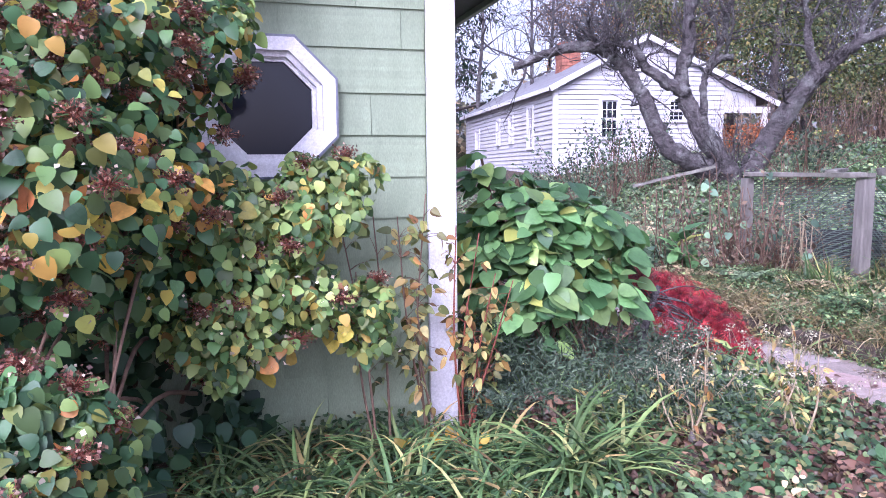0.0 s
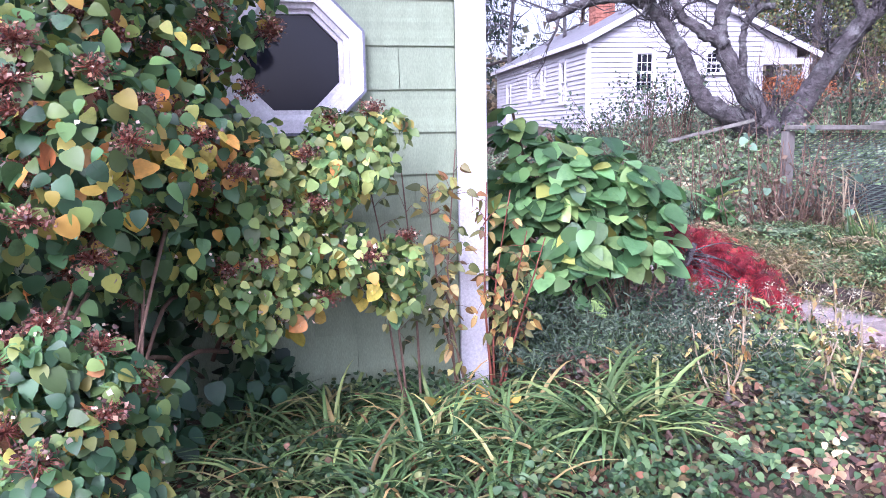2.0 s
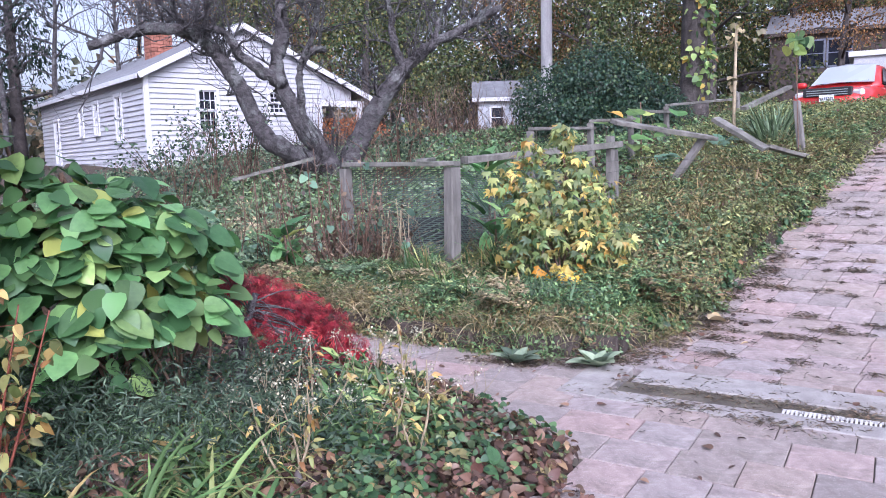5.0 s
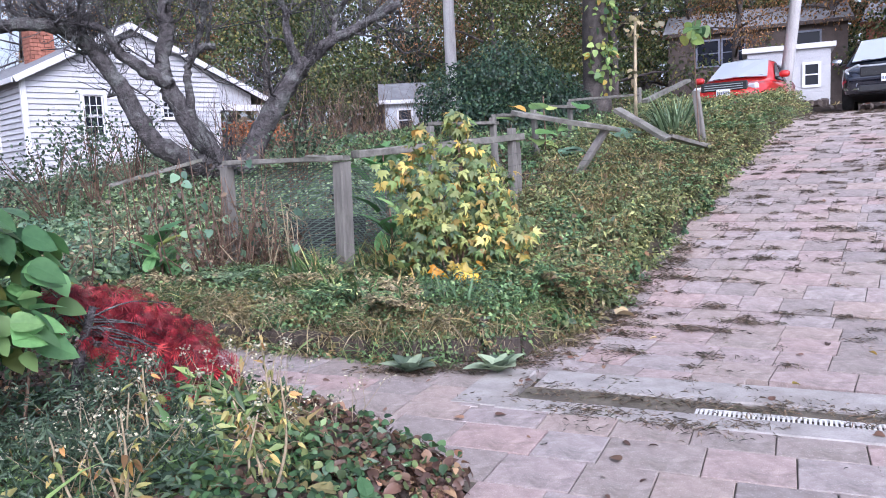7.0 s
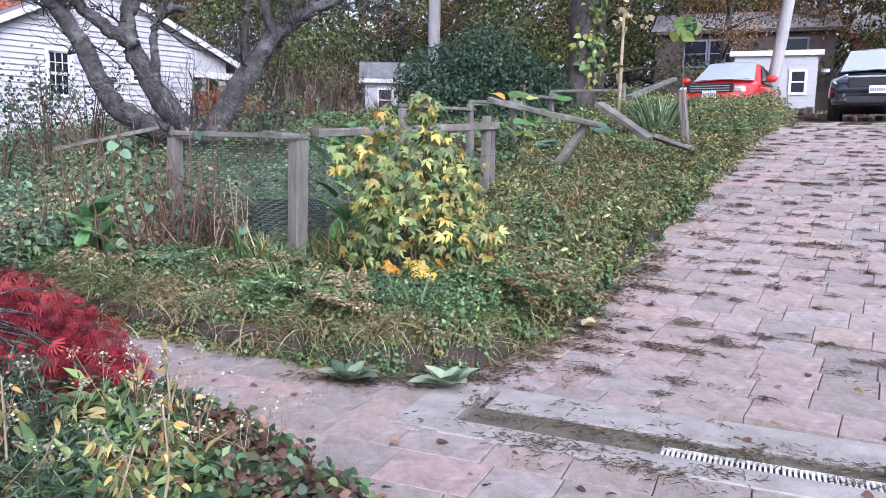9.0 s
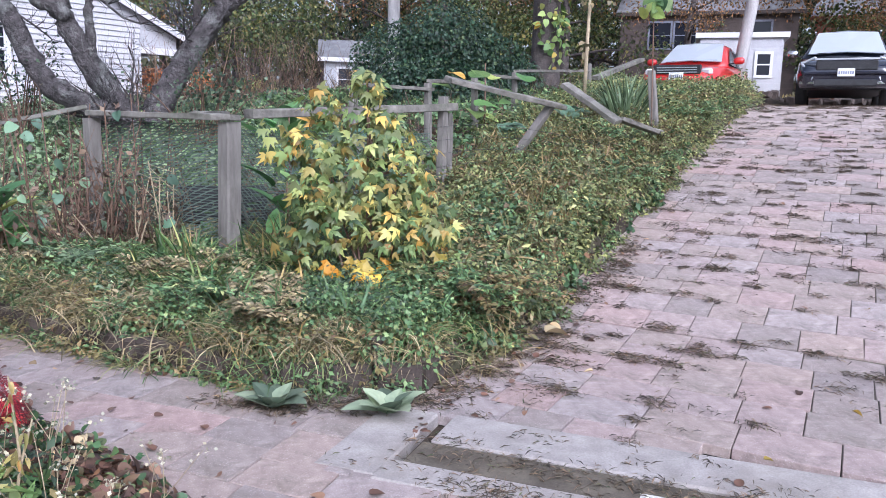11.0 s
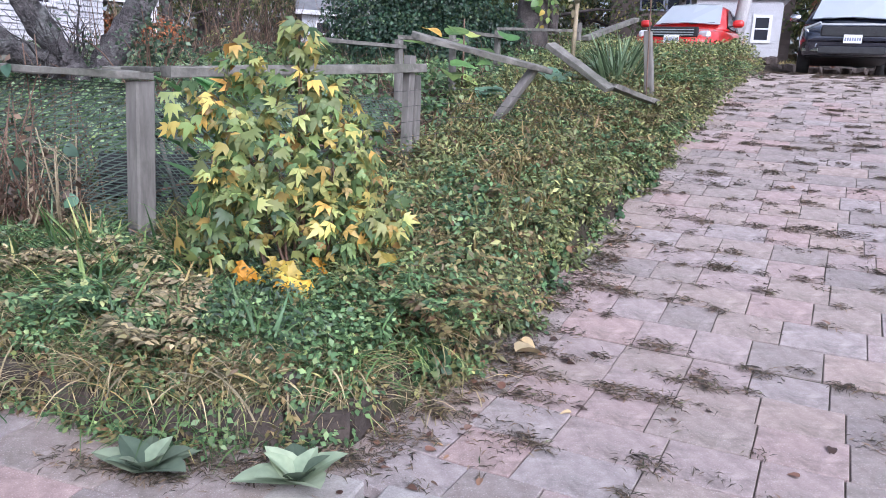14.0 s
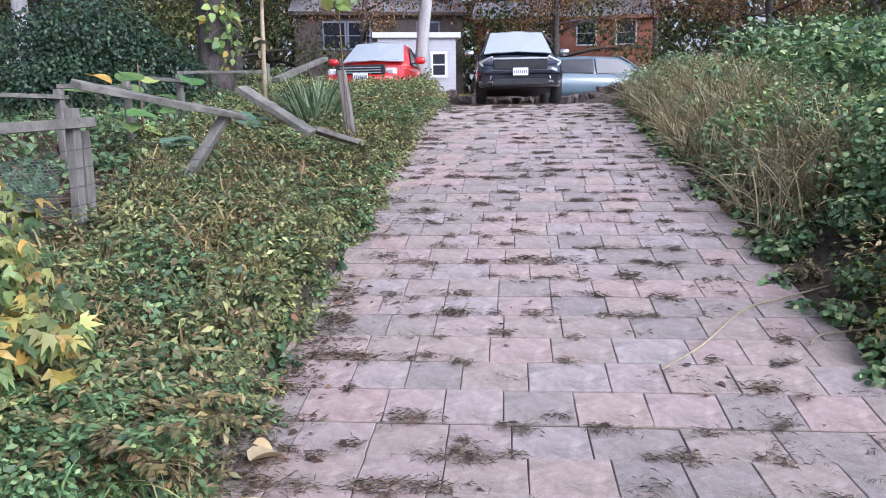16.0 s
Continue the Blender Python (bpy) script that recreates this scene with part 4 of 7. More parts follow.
def wheel(parent, x, y, r=0.35, w=0.22):
    o = new("wheel")
    o.parent = parent
    o.matrix_local = pose(x, y, r, 90)
    for nm, rr, ww, mt in (("tyre", r, w, "tyre"), ("rim", r * 0.66, w + 0.012, "chrome")):
        bm = bmesh.new()
        bmesh.ops.create_cone(bm, cap_ends=True, segments=28, radius1=rr, radius2=rr, depth=ww)
        bmesh.ops.bevel(bm, geom=[e for e in bm.edges if e.calc_length() < ww * 0.9 or True][:0] + [e for e in bm.edges if abs(e.verts[0].co.z - e.verts[1].co.z) < 1e-5], offset=0.02, segments=2, affect="EDGES")
        part(nm, bm, M[mt], o, "", True)


def car(name, at, yaw, paint, label, dims, suv=True):
    """x points to the front; the origin is under its middle."""
    L, W, Ht = dims
    c = thing(name, at, label, "car", yaw=yaw)
    f, w = L / 2, W / 2
    belt = Ht * 0.60
    hood = belt - 0.03
    g_ = 0.09 if suv else 0.0
    rows = [body_ring(f, w * 0.80, 0.34 + g_, 0.66, 0.1), body_ring(f - 0.06, w * 0.88, 0.26 + g_, hood - 0.20), body_ring(f - 0.22, w * 0.95, 0.22 + g_, hood - 0.10), body_ring(f - 0.6, w * 0.985, 0.22 + g_, hood - 0.02), body_ring(f - 1.25, w, 0.24 + g_, hood + 0.04),
            body_ring(0, w, 0.26 + g_, belt + 0.04), body_ring(-f + 0.7, w * 0.99, 0.26 + g_, belt + 0.07), body_ring(-f + 0.15, w * 0.94, 0.3 + g_, belt + 0.05), body_ring(-f, w * 0.86, 0.4 + g_, belt - 0.1)]
    hull("body", rows, M[paint], c, "glossy painted body")

    def cab_ring(x, z, ww):
        zb = belt - 0.02
        return [(x, -w * 0.95, zb), (x, -w * 0.93, zb + 0.05), (x, -ww, z - 0.06), (x, -ww + 0.12, z), (x, 0, z + 0.035), (x, ww - 0.12, z), (x, ww, z - 0.06), (x, w * 0.93, zb + 0.05), (x, w * 0.95, zb)]
    x_w, x_r = f - 1.22, f - 1.98
    hull("cabin", [cab_ring(x_w, belt + 0.10, w * 0.86), cab_ring((x_w + x_r) / 2, (belt + Ht) / 2 + 0.045, w * 0.79), cab_ring(x_r, Ht - 0.05, w * 0.72), cab_ring(-0.4, Ht, w * 0.70), cab_ring(-f + 0.95, Ht - 0.06, w * 0.68), cab_ring(-f + 0.25, belt + 0.10, w * 0.80)], M[paint], c)

    def quad(nm, pts, mat, lab=""):
        return put_mesh(nm, pts + [(p[0] - 0.02, p[1] * 0.99, p[2] - 0.015) for p in pts], [tuple(range(len(pts))), tuple(range(2 * len(pts) - 1, len(pts) - 1, -1))] + [(k, k + len(pts), (k + 1) % len(pts) + len(pts), (k + 1) % len(pts)) for k in range(len(pts))], mat, c, lab)
    za, zb = belt + 0.09, Ht - 0.045
    sw, st = w * 0.80, w * 0.63
    quad("windscreen", [(x_w + 0.08, -sw, za + 0.02), (x_w + 0.10, 0, za + 0.06), (x_w + 0.08, sw, za + 0.02), (x_r + 0.06, st, zb + 0.035), (x_r + 0.08, 0, zb + 0.075), (x_r + 0.06, -st, zb + 0.035)], M["windscreen"])
    for sg in (-1, 1):
        quad("side_window", [(x_w - 0.22, sg * (w * 0.935), belt + 0.06), (x_r - 0.02, sg * (w * 0.765), Ht - 0.13), (-0.2, sg * (w * 0.75), Ht - 0.09), (-0.2, sg * (w * 0.955), belt + 0.06)], M["dark_glass"])
        quad("side_window", [(-0.28, sg * (w * 0.955), belt + 0.06), (-0.28, sg * (w * 0.75), Ht - 0.09), (-f + 1.05, sg * (w * 0.735), Ht - 0.14), (-f + 0.75, sg * (w * 0.93), belt + 0.08)], M["dark_glass"])
        mr = new("mirror")
        mr.parent = c
        bm = bmesh.new()
        box(bm, (0.14, 0.22, 0.15), pose(x_w - 0.28, sg * (w + 0.13), belt + 0.15), 0.04)
        part("housing", bm, M[paint if not suv else "chrome"], mr, "", True)
        bm = bmesh.new()
        beam(bm, (x_w - 0.28, sg * w * 0.9, belt + 0.08), (x_w - 0.28, sg * (w + 0.06), belt + 0.11), 0.04, 0.03)
        part("stalk", bm, M["black"], mr)
        bm = bmesh.new()
        if suv:
            beam(bm, (f - 0.19, sg * w * 0.90, 0.80), (f - 0.03, sg * w * 0.62, 0.90), 0.05, 0.035)
            beam(bm, (f - 0.19, sg * w * 0.90, 0.80), (f - 0.06, sg * w * 0.74, 0.64), 0.05, 0.03)
        else:
            box(bm, (0.14, 0.26, 0.15), pose(f - 0.17, sg * w * 0.70, 0.70, 0, 0, sg * -24), 0.04)
        part("headlight", bm, M["lamp_lens"], c, "clear headlight")
        if not suv:
            continue
        bm = bmesh.new()
        beam(bm, (f - 0.14, sg * w * 0.90, 0.41), (f + 0.015, sg * w * 0.60, 0.40), 0.06, 0.05)
        beam(bm, (f - 0.03, sg * w * 0.70, 0.40), (f - 0.02, sg * w * 0.64, 0.52), 0.05, 0.03)
        part("bumper_trim", bm, M["chrome"], c, "bright bumper trim")
        bm = bmesh.new()
        beam(bm, (x_r - 0.1, sg * w * 0.70, Ht + 0.03), (-f + 1.0, sg * w * 0.66, Ht), 0.04, 0.035)
        part("roof_rail", bm, M["chrome"], c)
    boxes("grille", [((0.06, W * 0.60, 0.20), pose(f - 0.015, 0, 0.74))] + ([((0.05, W * 0.62, 0.14), pose(f + 0.01, 0, 0.40))]), M["black"], c, "black mesh grille", 0.02)
    boxes("grille_bar", [((0.05, W * 0.62, 0.03), pose(f + 0.0, 0, 0.865))] if suv else [((0.03, W * 0.5, 0.02), pose(f + 0.02, 0, 0.68 + 0.05 * k)) for k in range(3)], M["chrome"], c)
    if suv:
        bm = bmesh.new()
        for k in range(-5, 6):
            for j in range(3):
                box(bm, (0.012, 0.05, 0.02), pose(f + 0.018, k * 0.095 + 0.045 * (j % 2), 0.69 + 0.05 * j, 45))
        part("grille_mesh", bm, M["black"], c)
    pl = new("number_plate")
    pl.parent = c
    boxes("plate", [((0.012, 0.305, 0.153), pose(f + 0.045, 0, 0.60))], M["plate"], pl, "white number plate", 0.004)
    boxes("lettering", [((0.004, 0.026, 0.06), pose(f + 0.053, -0.12 + 0.04 * k, 0.595)) for k in range(7)], M["plate_ink"], pl, "unreadable dark marks")
    boxes("skirt", [((L * 0.84, W * 0.82, 0.12), pose(0, 0, 0.26 + g_))], M["black"], c)
    bm = bmesh.new()
    beam(bm, (x_w + 0.1, 0.05, za + 0.03), (x_w + 0.02, w * 0.66, za + 0.06), 0.02, 0.015)
    beam(bm, (x_w + 0.1, -0.55, za + 0.03), (x_w + 0.02, 0.02, za + 0.06), 0.02, 0.015)
    part("wiper", bm, M["black"], c)
    for x in (f - 0.92, -f + 0.95):
        for sg in (-1, 1):
            wheel(c, x, sg * (w - 0.125))
    return c

# ---- fence, standing and fallen ----
P_A, P_B = (3.45, 8.85), (4.08, 7.66)
post(P_A, 1.36)
post(P_B, 1.36, (0.03, 0.0), 0.13)
rail((3.45, 8.85, 1.40), (4.12, 7.58, 1.39), 0.13, 0.045)
rail((4.9, 9.6, 1.44), (4.2, 8.5, 1.42), 0.13, 0.04)
post((6.55, 8.13), 1.66, (0.02, 0.0), 0.08)
post((6.78, 8.3), 1.50, (-0.02, 0.0), 0.09)
rail((4.3, 7.75, 1.42), (6.72, 8.15, 1.56), 0.12, 0.07)
rail((6.62, 8.14, 1.83), (8.25, 8.05, 1.62), 0.13, 0.05, roll=18)
post((7.6, 8.62), 1.62, (0.36, -0.62), 0.10, "steeply leaning weathered grey fence post")
rail((8.3, 8.1, 1.87), (8.45, 7.42, 1.46), 0.14, 0.05, "fallen weathered timber fence rail", roll=10)
rail((8.55, 7.5, 1.5), (9.4, 7.55, 1.35), 0.12, 0.05, "fallen weathered timber fence rail")
post((9.9, 7.9), 2.12, (-0.03, 0.15), 0.085, "rough leaning fence post of split wood")
for (a, b, za, zb) in (((6.6, 9.8), (8.25, 10.44), 1.82, 1.86), ((8.2, 10.42), (9.6, 11.0), 1.97, 2.03), ((9.6, 11.02), (11.15, 11.65), 2.17, 2.21), ((11.1, 11.7), (14.4, 12.9), 2.34, 2.60)):
    post(a, za - 0.03, (0.05 * rng.normal(), 0), 0.08)
    rail((a[0], a[1], za), (b[0], b[1], zb), 0.10, 0.045)
post((14.4, 12.9), 2.75, (0, 0), 0.13)
rail((10.67, 9.62, 2.13), (13.1, 10.6, 2.62), 0.1, 0.06, "slanting weathered split timber rail")

# ---- cars ----
SZ = float(prof(18.9))
cx, cy, _ = sn(21.95, 1.68)
car("parked_suv", (cx, cy, float(prof(21.0)) + 0.0), DRIVE_YAW + 180 + 2, "navy", "dark navy sport utility car parked at the top of the driveway", (4.6, 1.82, 1.60))
car("parked_hatchback", (17.9, 12.5, 1.95), DRIVE_YAW + 180 - 3, "red_paint", "bright red hatchback parked beside the fence", (4.0, 1.68, 1.46), False)
car("parked_truck", (27.2, 10.3, float(prof(28)) - 0.1), -55, "blue_paint", "faded blue pickup parked across the top", (5.2, 1.9, 1.5), False)

# ---- planting ----
def veg(name, at, label, category, group="", kind=""):
    return thing(name, at, label, category, group, kind)


# climbing shrub on the green wall
vine = veg("climbing_hydrangea", (-1.4, 3.6, 0.07), "climbing hydrangea on the green wall, green to yellow and rust", "climbing plant")
VO = np.array((-1.4, 3.6, 0.07))
NEARER = 0.35
upper = [(-1.33, 2.57, 1.91, 0.28), (-1.15, 2.77, 1.98, 0.29), (-0.99, 3.04, 1.99, 0.28), (-0.88, 3.29, 2.12, 0.13), (-1.24, 2.28, 1.55, 0.29), (-1.16, 2.66, 1.66, 0.26), (-1.06, 3.02, 1.73, 0.24), (-1.05, 3.3, 1.71, 0.08),
         (-1.12, 2.12, 1.34, 0.23), (-1.06, 2.48, 1.39, 0.22), (-0.94, 2.85, 1.4, 0.2), (-0.84, 3.2, 1.40, 0.12), (-0.64, 3.34, 1.37, 0.12), (-0.62, 3.5, 1.50, 0.07), (-0.46, 3.42, 1.45, 0.12), (-0.34, 3.49, 1.46, 0.10), (-0.85, 3.09, 1.24, 0.19), (-0.63, 3.24, 1.23, 0.17), (-0.43, 3.38, 1.30, 0.12)]
lower = [(-1.32, 1.95, 1.25, 0.2), (-1.4, 2.0, 0.75, 0.2), (-1.25, 1.75, 0.5, 0.15), (-1.5, 2.2, 1.8, 0.24), (-1.22, 2.29, 1.13, 0.25), (-1.15, 2.66, 1.11, 0.24), (-0.98, 2.94, 1.12, 0.21), (-0.77, 3.11, 1.01, 0.19), (-0.54, 3.26, 0.93, 0.17), (-0.32, 3.39, 0.88, 0.14), (-0.30, 3.39, 0.73, 0.10), (-0.89, 2.97, 0.85, 0.18), (-0.7, 3.12, 0.81, 0.12), (-0.85, 2.98, 0.71, 0.11),
         (-1.02, 1.83, 1.03, 0.12), (-0.94, 1.88, 0.97, 0.12), (-0.89, 1.97, 0.90, 0.11), (-0.95, 1.76, 0.88, 0.13), (-0.88, 1.91, 0.8, 0.11), (-0.89, 1.79, 0.73, 0.12), (-0.85, 1.93, 0.74, 0.06), (-0.94, 1.64, 0.79, 0.11)]
behind = [(-1.9, 1.9, 1.0, 0.4), (-1.9, 1.8, 0.5, 0.35), (-2.0, 2.0, 2.1, 0.4), (-1.7, 3.2, 1.6, 0.6), (-1.6, 3.2, 0.9, 0.5), (-1.25, 3.3, 1.1, 0.4), (-1.9, 2.6, 0.7, 0.5), (-1.5, 2.6, 0.35, 0.3), (-1.3, 3.0, 0.45, 0.28), (-1.0, 3.45, 0.35, 0.2), (-1.5, 3.2, 2.4, 0.5), (-1.0, 3.5, 2.6, 0.35), (-2.0, 2.2, 1.6, 0.6)]
upper, lower, behind = [[(b[0], b[1] + NEARER, *b[2:]) for b in balls_] for balls_ in (upper, lower, behind)]
lower = lower[:14] + [(b[0], b[1], b[2] - 0.13, b[3]) for b in lower[14:]]
OV = leaf_ovate(0.46, 0.09, 0.3)


def before_wall(p, r, *more):
    """Keeps the leaves that hang outside the green wall."""
    ok = p[:, 1] < 4.33 + (p[:, 0] - 0.06) * 0.287
    return p[ok], r[ok]


allb = upper + lower
left_b = [b for b in allb if b[0] < -0.93]
right_b = [b for b in allb if b[0] >= -0.93 and b[1] > 2.55]
low_b = lower[14:]
p, r = before_wall(*clump(left_b, 3300))
scatter("foliage", OV, p - VO, r, rng.uniform(0.035, 0.07, len(p)), M["vine_leaf"], vine, "mixed green, yellow and rust leaves", "stuff")
p, r = before_wall(*clump(right_b, 3500))
scatter("lime_foliage", OV, p - VO, r, rng.uniform(0.032, 0.058, len(p)), M["vine_lime"], vine, "lime-green leaves with some yellow", "stuff")
p, r = clump(low_b, 1500)
scatter("low_foliage", OV, p - VO, r, rng.uniform(0.03, 0.052, len(p)), M["vine_leaf"], vine, "lime-green leaves with some yellow", "stuff")
p, r = clump([(-1.15, 2.55, 1.42, 0.14), (-1.0, 2.75, 1.33, 0.13), (-0.95, 3.05, 1.42, 0.12), (-0.85, 3.35, 1.35, 0.1), (-1.2, 2.85, 2.05, 0.12), (-0.7, 3.45, 0.72, 0.08), (-0.4, 3.7, 0.8, 0.1)], 110, shell=0.95, spread=0.35)
singles("golden_leaf", leaf_ovate(0.5, 0.08, 0.22), p - VO, r, rng.uniform(0.05, 0.085, len(p)), M["vine_gold"], vine)
# leaves deep in the vine, coloured dark to give the shade of the recesses
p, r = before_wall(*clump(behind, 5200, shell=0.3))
scatter("inner_foliage", OV, p - VO, r, rng.uniform(0.06, 0.10, len(p)), M["vine_shaded"], vine, "inner leaves with shade put into their dark colour", "stuff")
p, r = before_wall(*clump(left_b + right_b, 330, shell=0.98))
p, r = p[:300], r[:300]
singles("leaf", leaf_ovate(0.46, 0.09, 0.3), p - VO, r, rng.uniform(0.045, 0.072, len(p)), M["vine_leaf"], vine)


def flower_heads(parent, origin, centres, n, r0, mat_a, size=0.02):
    tw = Geo()
    pts = []
    for (x, y, z) in centres:
        c = np.array((x, y, z))
        for _ in range(n):
            d = unit(1, 0.2)[0] * np.array((1, 1, 0.7))
            e = c + d * r0 * rng.uniform(0.4, 1.0)
            tw.tube([c - origin, (c + e) / 2 - origin + rng.normal(size=3) * 0.006, e - origin], [0.0018, 0.0013, 0.0008], 3)
            pts.append(e)
    tagged(tw.make("flower_stalk", M["red_stem"], parent), kind="stuff")
    pts = np.repeat(np.array(pts), 2, 0) + rng.normal(size=(len(pts) * 2, 3)) * 0.006
    scatter("flower_head", leaf_small(0.4), pts - origin, turn_to(unit(len(pts), 0.5), unit(len(pts))), rng.uniform(0.6, 1.3, len(pts)) * size, M[mat_a], parent, "", "stuff")


def surface_points(centres, n, shell=1.02):
    p, _ = clump(centres, n, shell=shell)
    return p


flower_heads(vine, VO, surface_points(left_b + upper[:5] + lower[14:] + lower[8:14] + right_b, 150), 70, 0.07, "dry_flower", 0.014)
fp = surface_points(lower[4:] + upper[:5], 300) + np.array((0.03, -0.03, -0.03))
scatter("bract", leaf_small(0.5), fp - VO, turn_to(unit(300, 0.3), unit(300)), rng.uniform(0.012, 0.024, 300), M["pale_flower"], vine, "pale pink papery bracts", "stuff")
br = Geo()
for k in range(26):
    c = np.array((upper + lower)[int(rng.integers(0, 40))][:3])
    a = np.array((-1.6 + 0.5 * rng.random(), 3.85, 0.3 + 1.2 * rng.random()))
    br.tube([p_ - VO for p_ in map(np.array, smooth_path([a, (a + c) / 2 + np.array((0, 0, 0.15)), c], 4))], [0.012 - 0.001 * i for i in range(9)], 5, 0.2)
tagged(br.make("branch", M["stem"], vine), kind="stuff")

# big-leaved shrub at the corner
bush = veg("hydrangea_bush", (0.75, 5.22, 0.07), "rounded green bush with large glossy oval leaves", "shrub")
BO = np.array((0.75, 5.22, 0.07))
hyd = [(0.31, 5.02, 1.64, 0.06), (0.55, 5.0, 1.5, 0.10), (1.3, 5.0, 0.95, 0.12), (0.31, 4.9, 1.11, 0.25), (0.63, 4.87, 1.22, 0.29), (0.93, 4.93, 1.14, 0.26), (1.14, 4.98, 1.03, 0.23), (0.41, 4.79, 0.83, 0.28), (0.76, 4.75, 0.87, 0.28), (1.05, 4.79, 0.76, 0.22), (0.61, 4.67, 0.57, 0.21), (0.33, 5.0, 1.45, 0.13), (0.92, 4.93, 1.34, 0.15)]
hyd_in = [(0.6, 5.15, 1.0, 0.45), (1.0, 5.2, 0.8, 0.4), (0.5, 5.3, 0.6, 0.4)]
hyd, hyd_in = [[(b[0] * 0.95, b[1] + 0.32, b[2] * 0.945, b[3]) for b in balls_] for balls_ in (hyd, hyd_in)]
p, r = clump(hyd, 300, shell=0.85, face=(0, -0.3, 1.15), spread=0.32, droop=0.12)
singles("leaf", leaf_ovate(0.44, 0.07, 0.22), p - BO, r, rng.uniform(0.11, 0.19, 300), M["big_leaf"], bush)
p, r = clump(hyd + hyd_in, 900, shell=0.35, face=(0, -0.3, 1.0), spread=0.4, droop=0.2)
scatter("foliage", leaf_ovate(0.42, 0.07, 0.25), p - BO, r, rng.uniform(0.09, 0.15, len(p)), M["big_leaf"], bush, "", "stuff")
st = Geo()
for k in range(34):
    c = np.array(hyd[int(rng.integers(0, 13))][:3]) - BO
    b = np.array((rng.uniform(-0.3, 0.35), rng.uniform(-0.15, 0.3), -0.05))
    st.tube(smooth_path([b, (b + c) / 2 + rng.normal(size=3) * 0.05, c], 3), [0.009] * 7, 5)
st.make("stem", M["stem"], bush)

# tall thin stems with yellowing leaves
def stalky(name, at, tops, label, mat_s, leaf_mat, n_leaf, size, spread=0.14, shape=None, low=0.4):
    o = veg(name, (at[0], at[1], gz(*at)), label, "plant")
    O = np.array((at[0], at[1], gz(*at)))
    g = Geo()
    pts, heads = [], []
    for t in tops:
        t = np.array(t)
        a = np.array((rng.normal() * 0.03, rng.normal() * 0.03, -0.03))
        mid = (a + t - O) / 2 + rng.normal(size=3) * np.array((0.03, 0.03, 0))
        line_ = smooth_path([a, mid, t - O], 6)
        g.tube(line_, list(np.linspace(0.008, 0.003, len(line_))), 5)
        for k in range(n_leaf):
            f = low + (1 - low) * rng.random()
            q = np.array(line_[int(f * (len(line_) - 1))])
            d = unit(1, 0.1)[0] * spread * rng.uniform(0.3, 1)
            g.tube([q, q + d * 0.5 + np.array((0, 0, 0.01)), q + d], [0.0022, 0.0015, 0.001], 3)
            for _ in range(2):
                pts.append(q + d * rng.uniform(0.6, 1.0))
                heads.append(d)
    g.make("stem", M[mat_s], o)
    pts, heads = np.array(pts), np.array(heads)
    nrm = np.array((0, -0.5, 0.6)) + rng.normal(size=(len(pts), 3)) * 0.5
    scatter("foliage", shape or leaf_ovate(0.3, 0.08, 0.3), pts, turn_to(nrm, heads + np.array((0, 0, -0.08))), rng.uniform(0.6, 1.2, len(pts)) * size, M[leaf_mat], o, "", "stuff")
    return o


stalky("tall_stem_plant", (0.0, 4.08), [(-0.19, 4.1, 1.25), (-0.05, 4.15, 1.36), (-0.1, 4.05, 0.9)], "tall brown-stemmed plant with yellow leaves before the corner board", "stem", "fading_leaf", 24, 0.062, low=0.4)
stalky("tall_stem_plant", (0.14, 4.2), [(0.1, 4.15, 1.2), (0.22, 4.25, 1.15), (0.3, 4.2, 0.95), (0.15, 4.2, 0.8), (0.4, 4.3, 0.9)], "red-stemmed plant with thin yellow and rust leaves", "red_stem", "fading_leaf", 17, 0.062, low=0.4)
stalky("tall_stem_plant", (-0.25, 3.95), [(-0.45, 3.98, 1.2), (-0.3, 3.98, 1.28), (-0.38, 3.93, 1.0)], "thin stems with sparse olive leaves against the green wall", "stem", "olive", 9, 0.055)

# threadleaf red maple
maple = veg("red_maple_shrub", (1.42, 5.5, 0.07), "small weeping shrub with feathery crimson leaves", "shrub")
MO = np.array((1.42, 5.5, 0.07))
mpl = [(1.5, 5.65, 0.74, 0.09), (1.62, 5.68, 0.72, 0.09), (1.76, 5.68, 0.65, 0.11), (1.9, 5.66, 0.56, 0.12), (2.02, 5.64, 0.48, 0.12), (2.14, 5.6, 0.38, 0.11), (2.24, 5.56, 0.26, 0.09), (2.28, 5.54, 0.15, 0.07), (2.1, 5.52, 0.24, 0.09), (1.9, 5.55, 0.38, 0.10), (1.7, 5.6, 0.54, 0.08)]
mpl = [(b[0] - 0.1, b[1], b[2] - 0.03, b[3]) for b in mpl]
for n_, sz, dr in ((700, (0.07, 0.12), 1.5), (1900, (0.035, 0.07), 1.0)):
    p, r = clump(mpl, n_, shell=0.45, face=(0.3, -0.6, 0.5), spread=0.55, droop=dr)
    p = p + np.array((0, 0, 0.03)) * rng.normal(size=(n_, 1))
    scatter("foliage", leaf_lobed(7, 0.028, 2.0), p - MO, r, rng.uniform(*sz, n_), M["maple_leaf"], maple, "feathery crimson leaves", "stuff")
p, r = clump([(1.3, 5.5, 0.62, 0.07), (1.5, 5.5, 0.5, 0.07), (1.62, 5.5, 0.36, 0.08), (1.8, 5.45, 0.14, 0.06), (1.95, 5.4, 0.1, 0.06)], 420, shell=0.4, droop=0.8)
scatter("foliage", leaf_lobed(7, 0.035, 2.2), p - MO, r, rng.uniform(0.04, 0.065, len(p)), M["maple_leaf"], maple, "", "stuff")
tr = Geo()
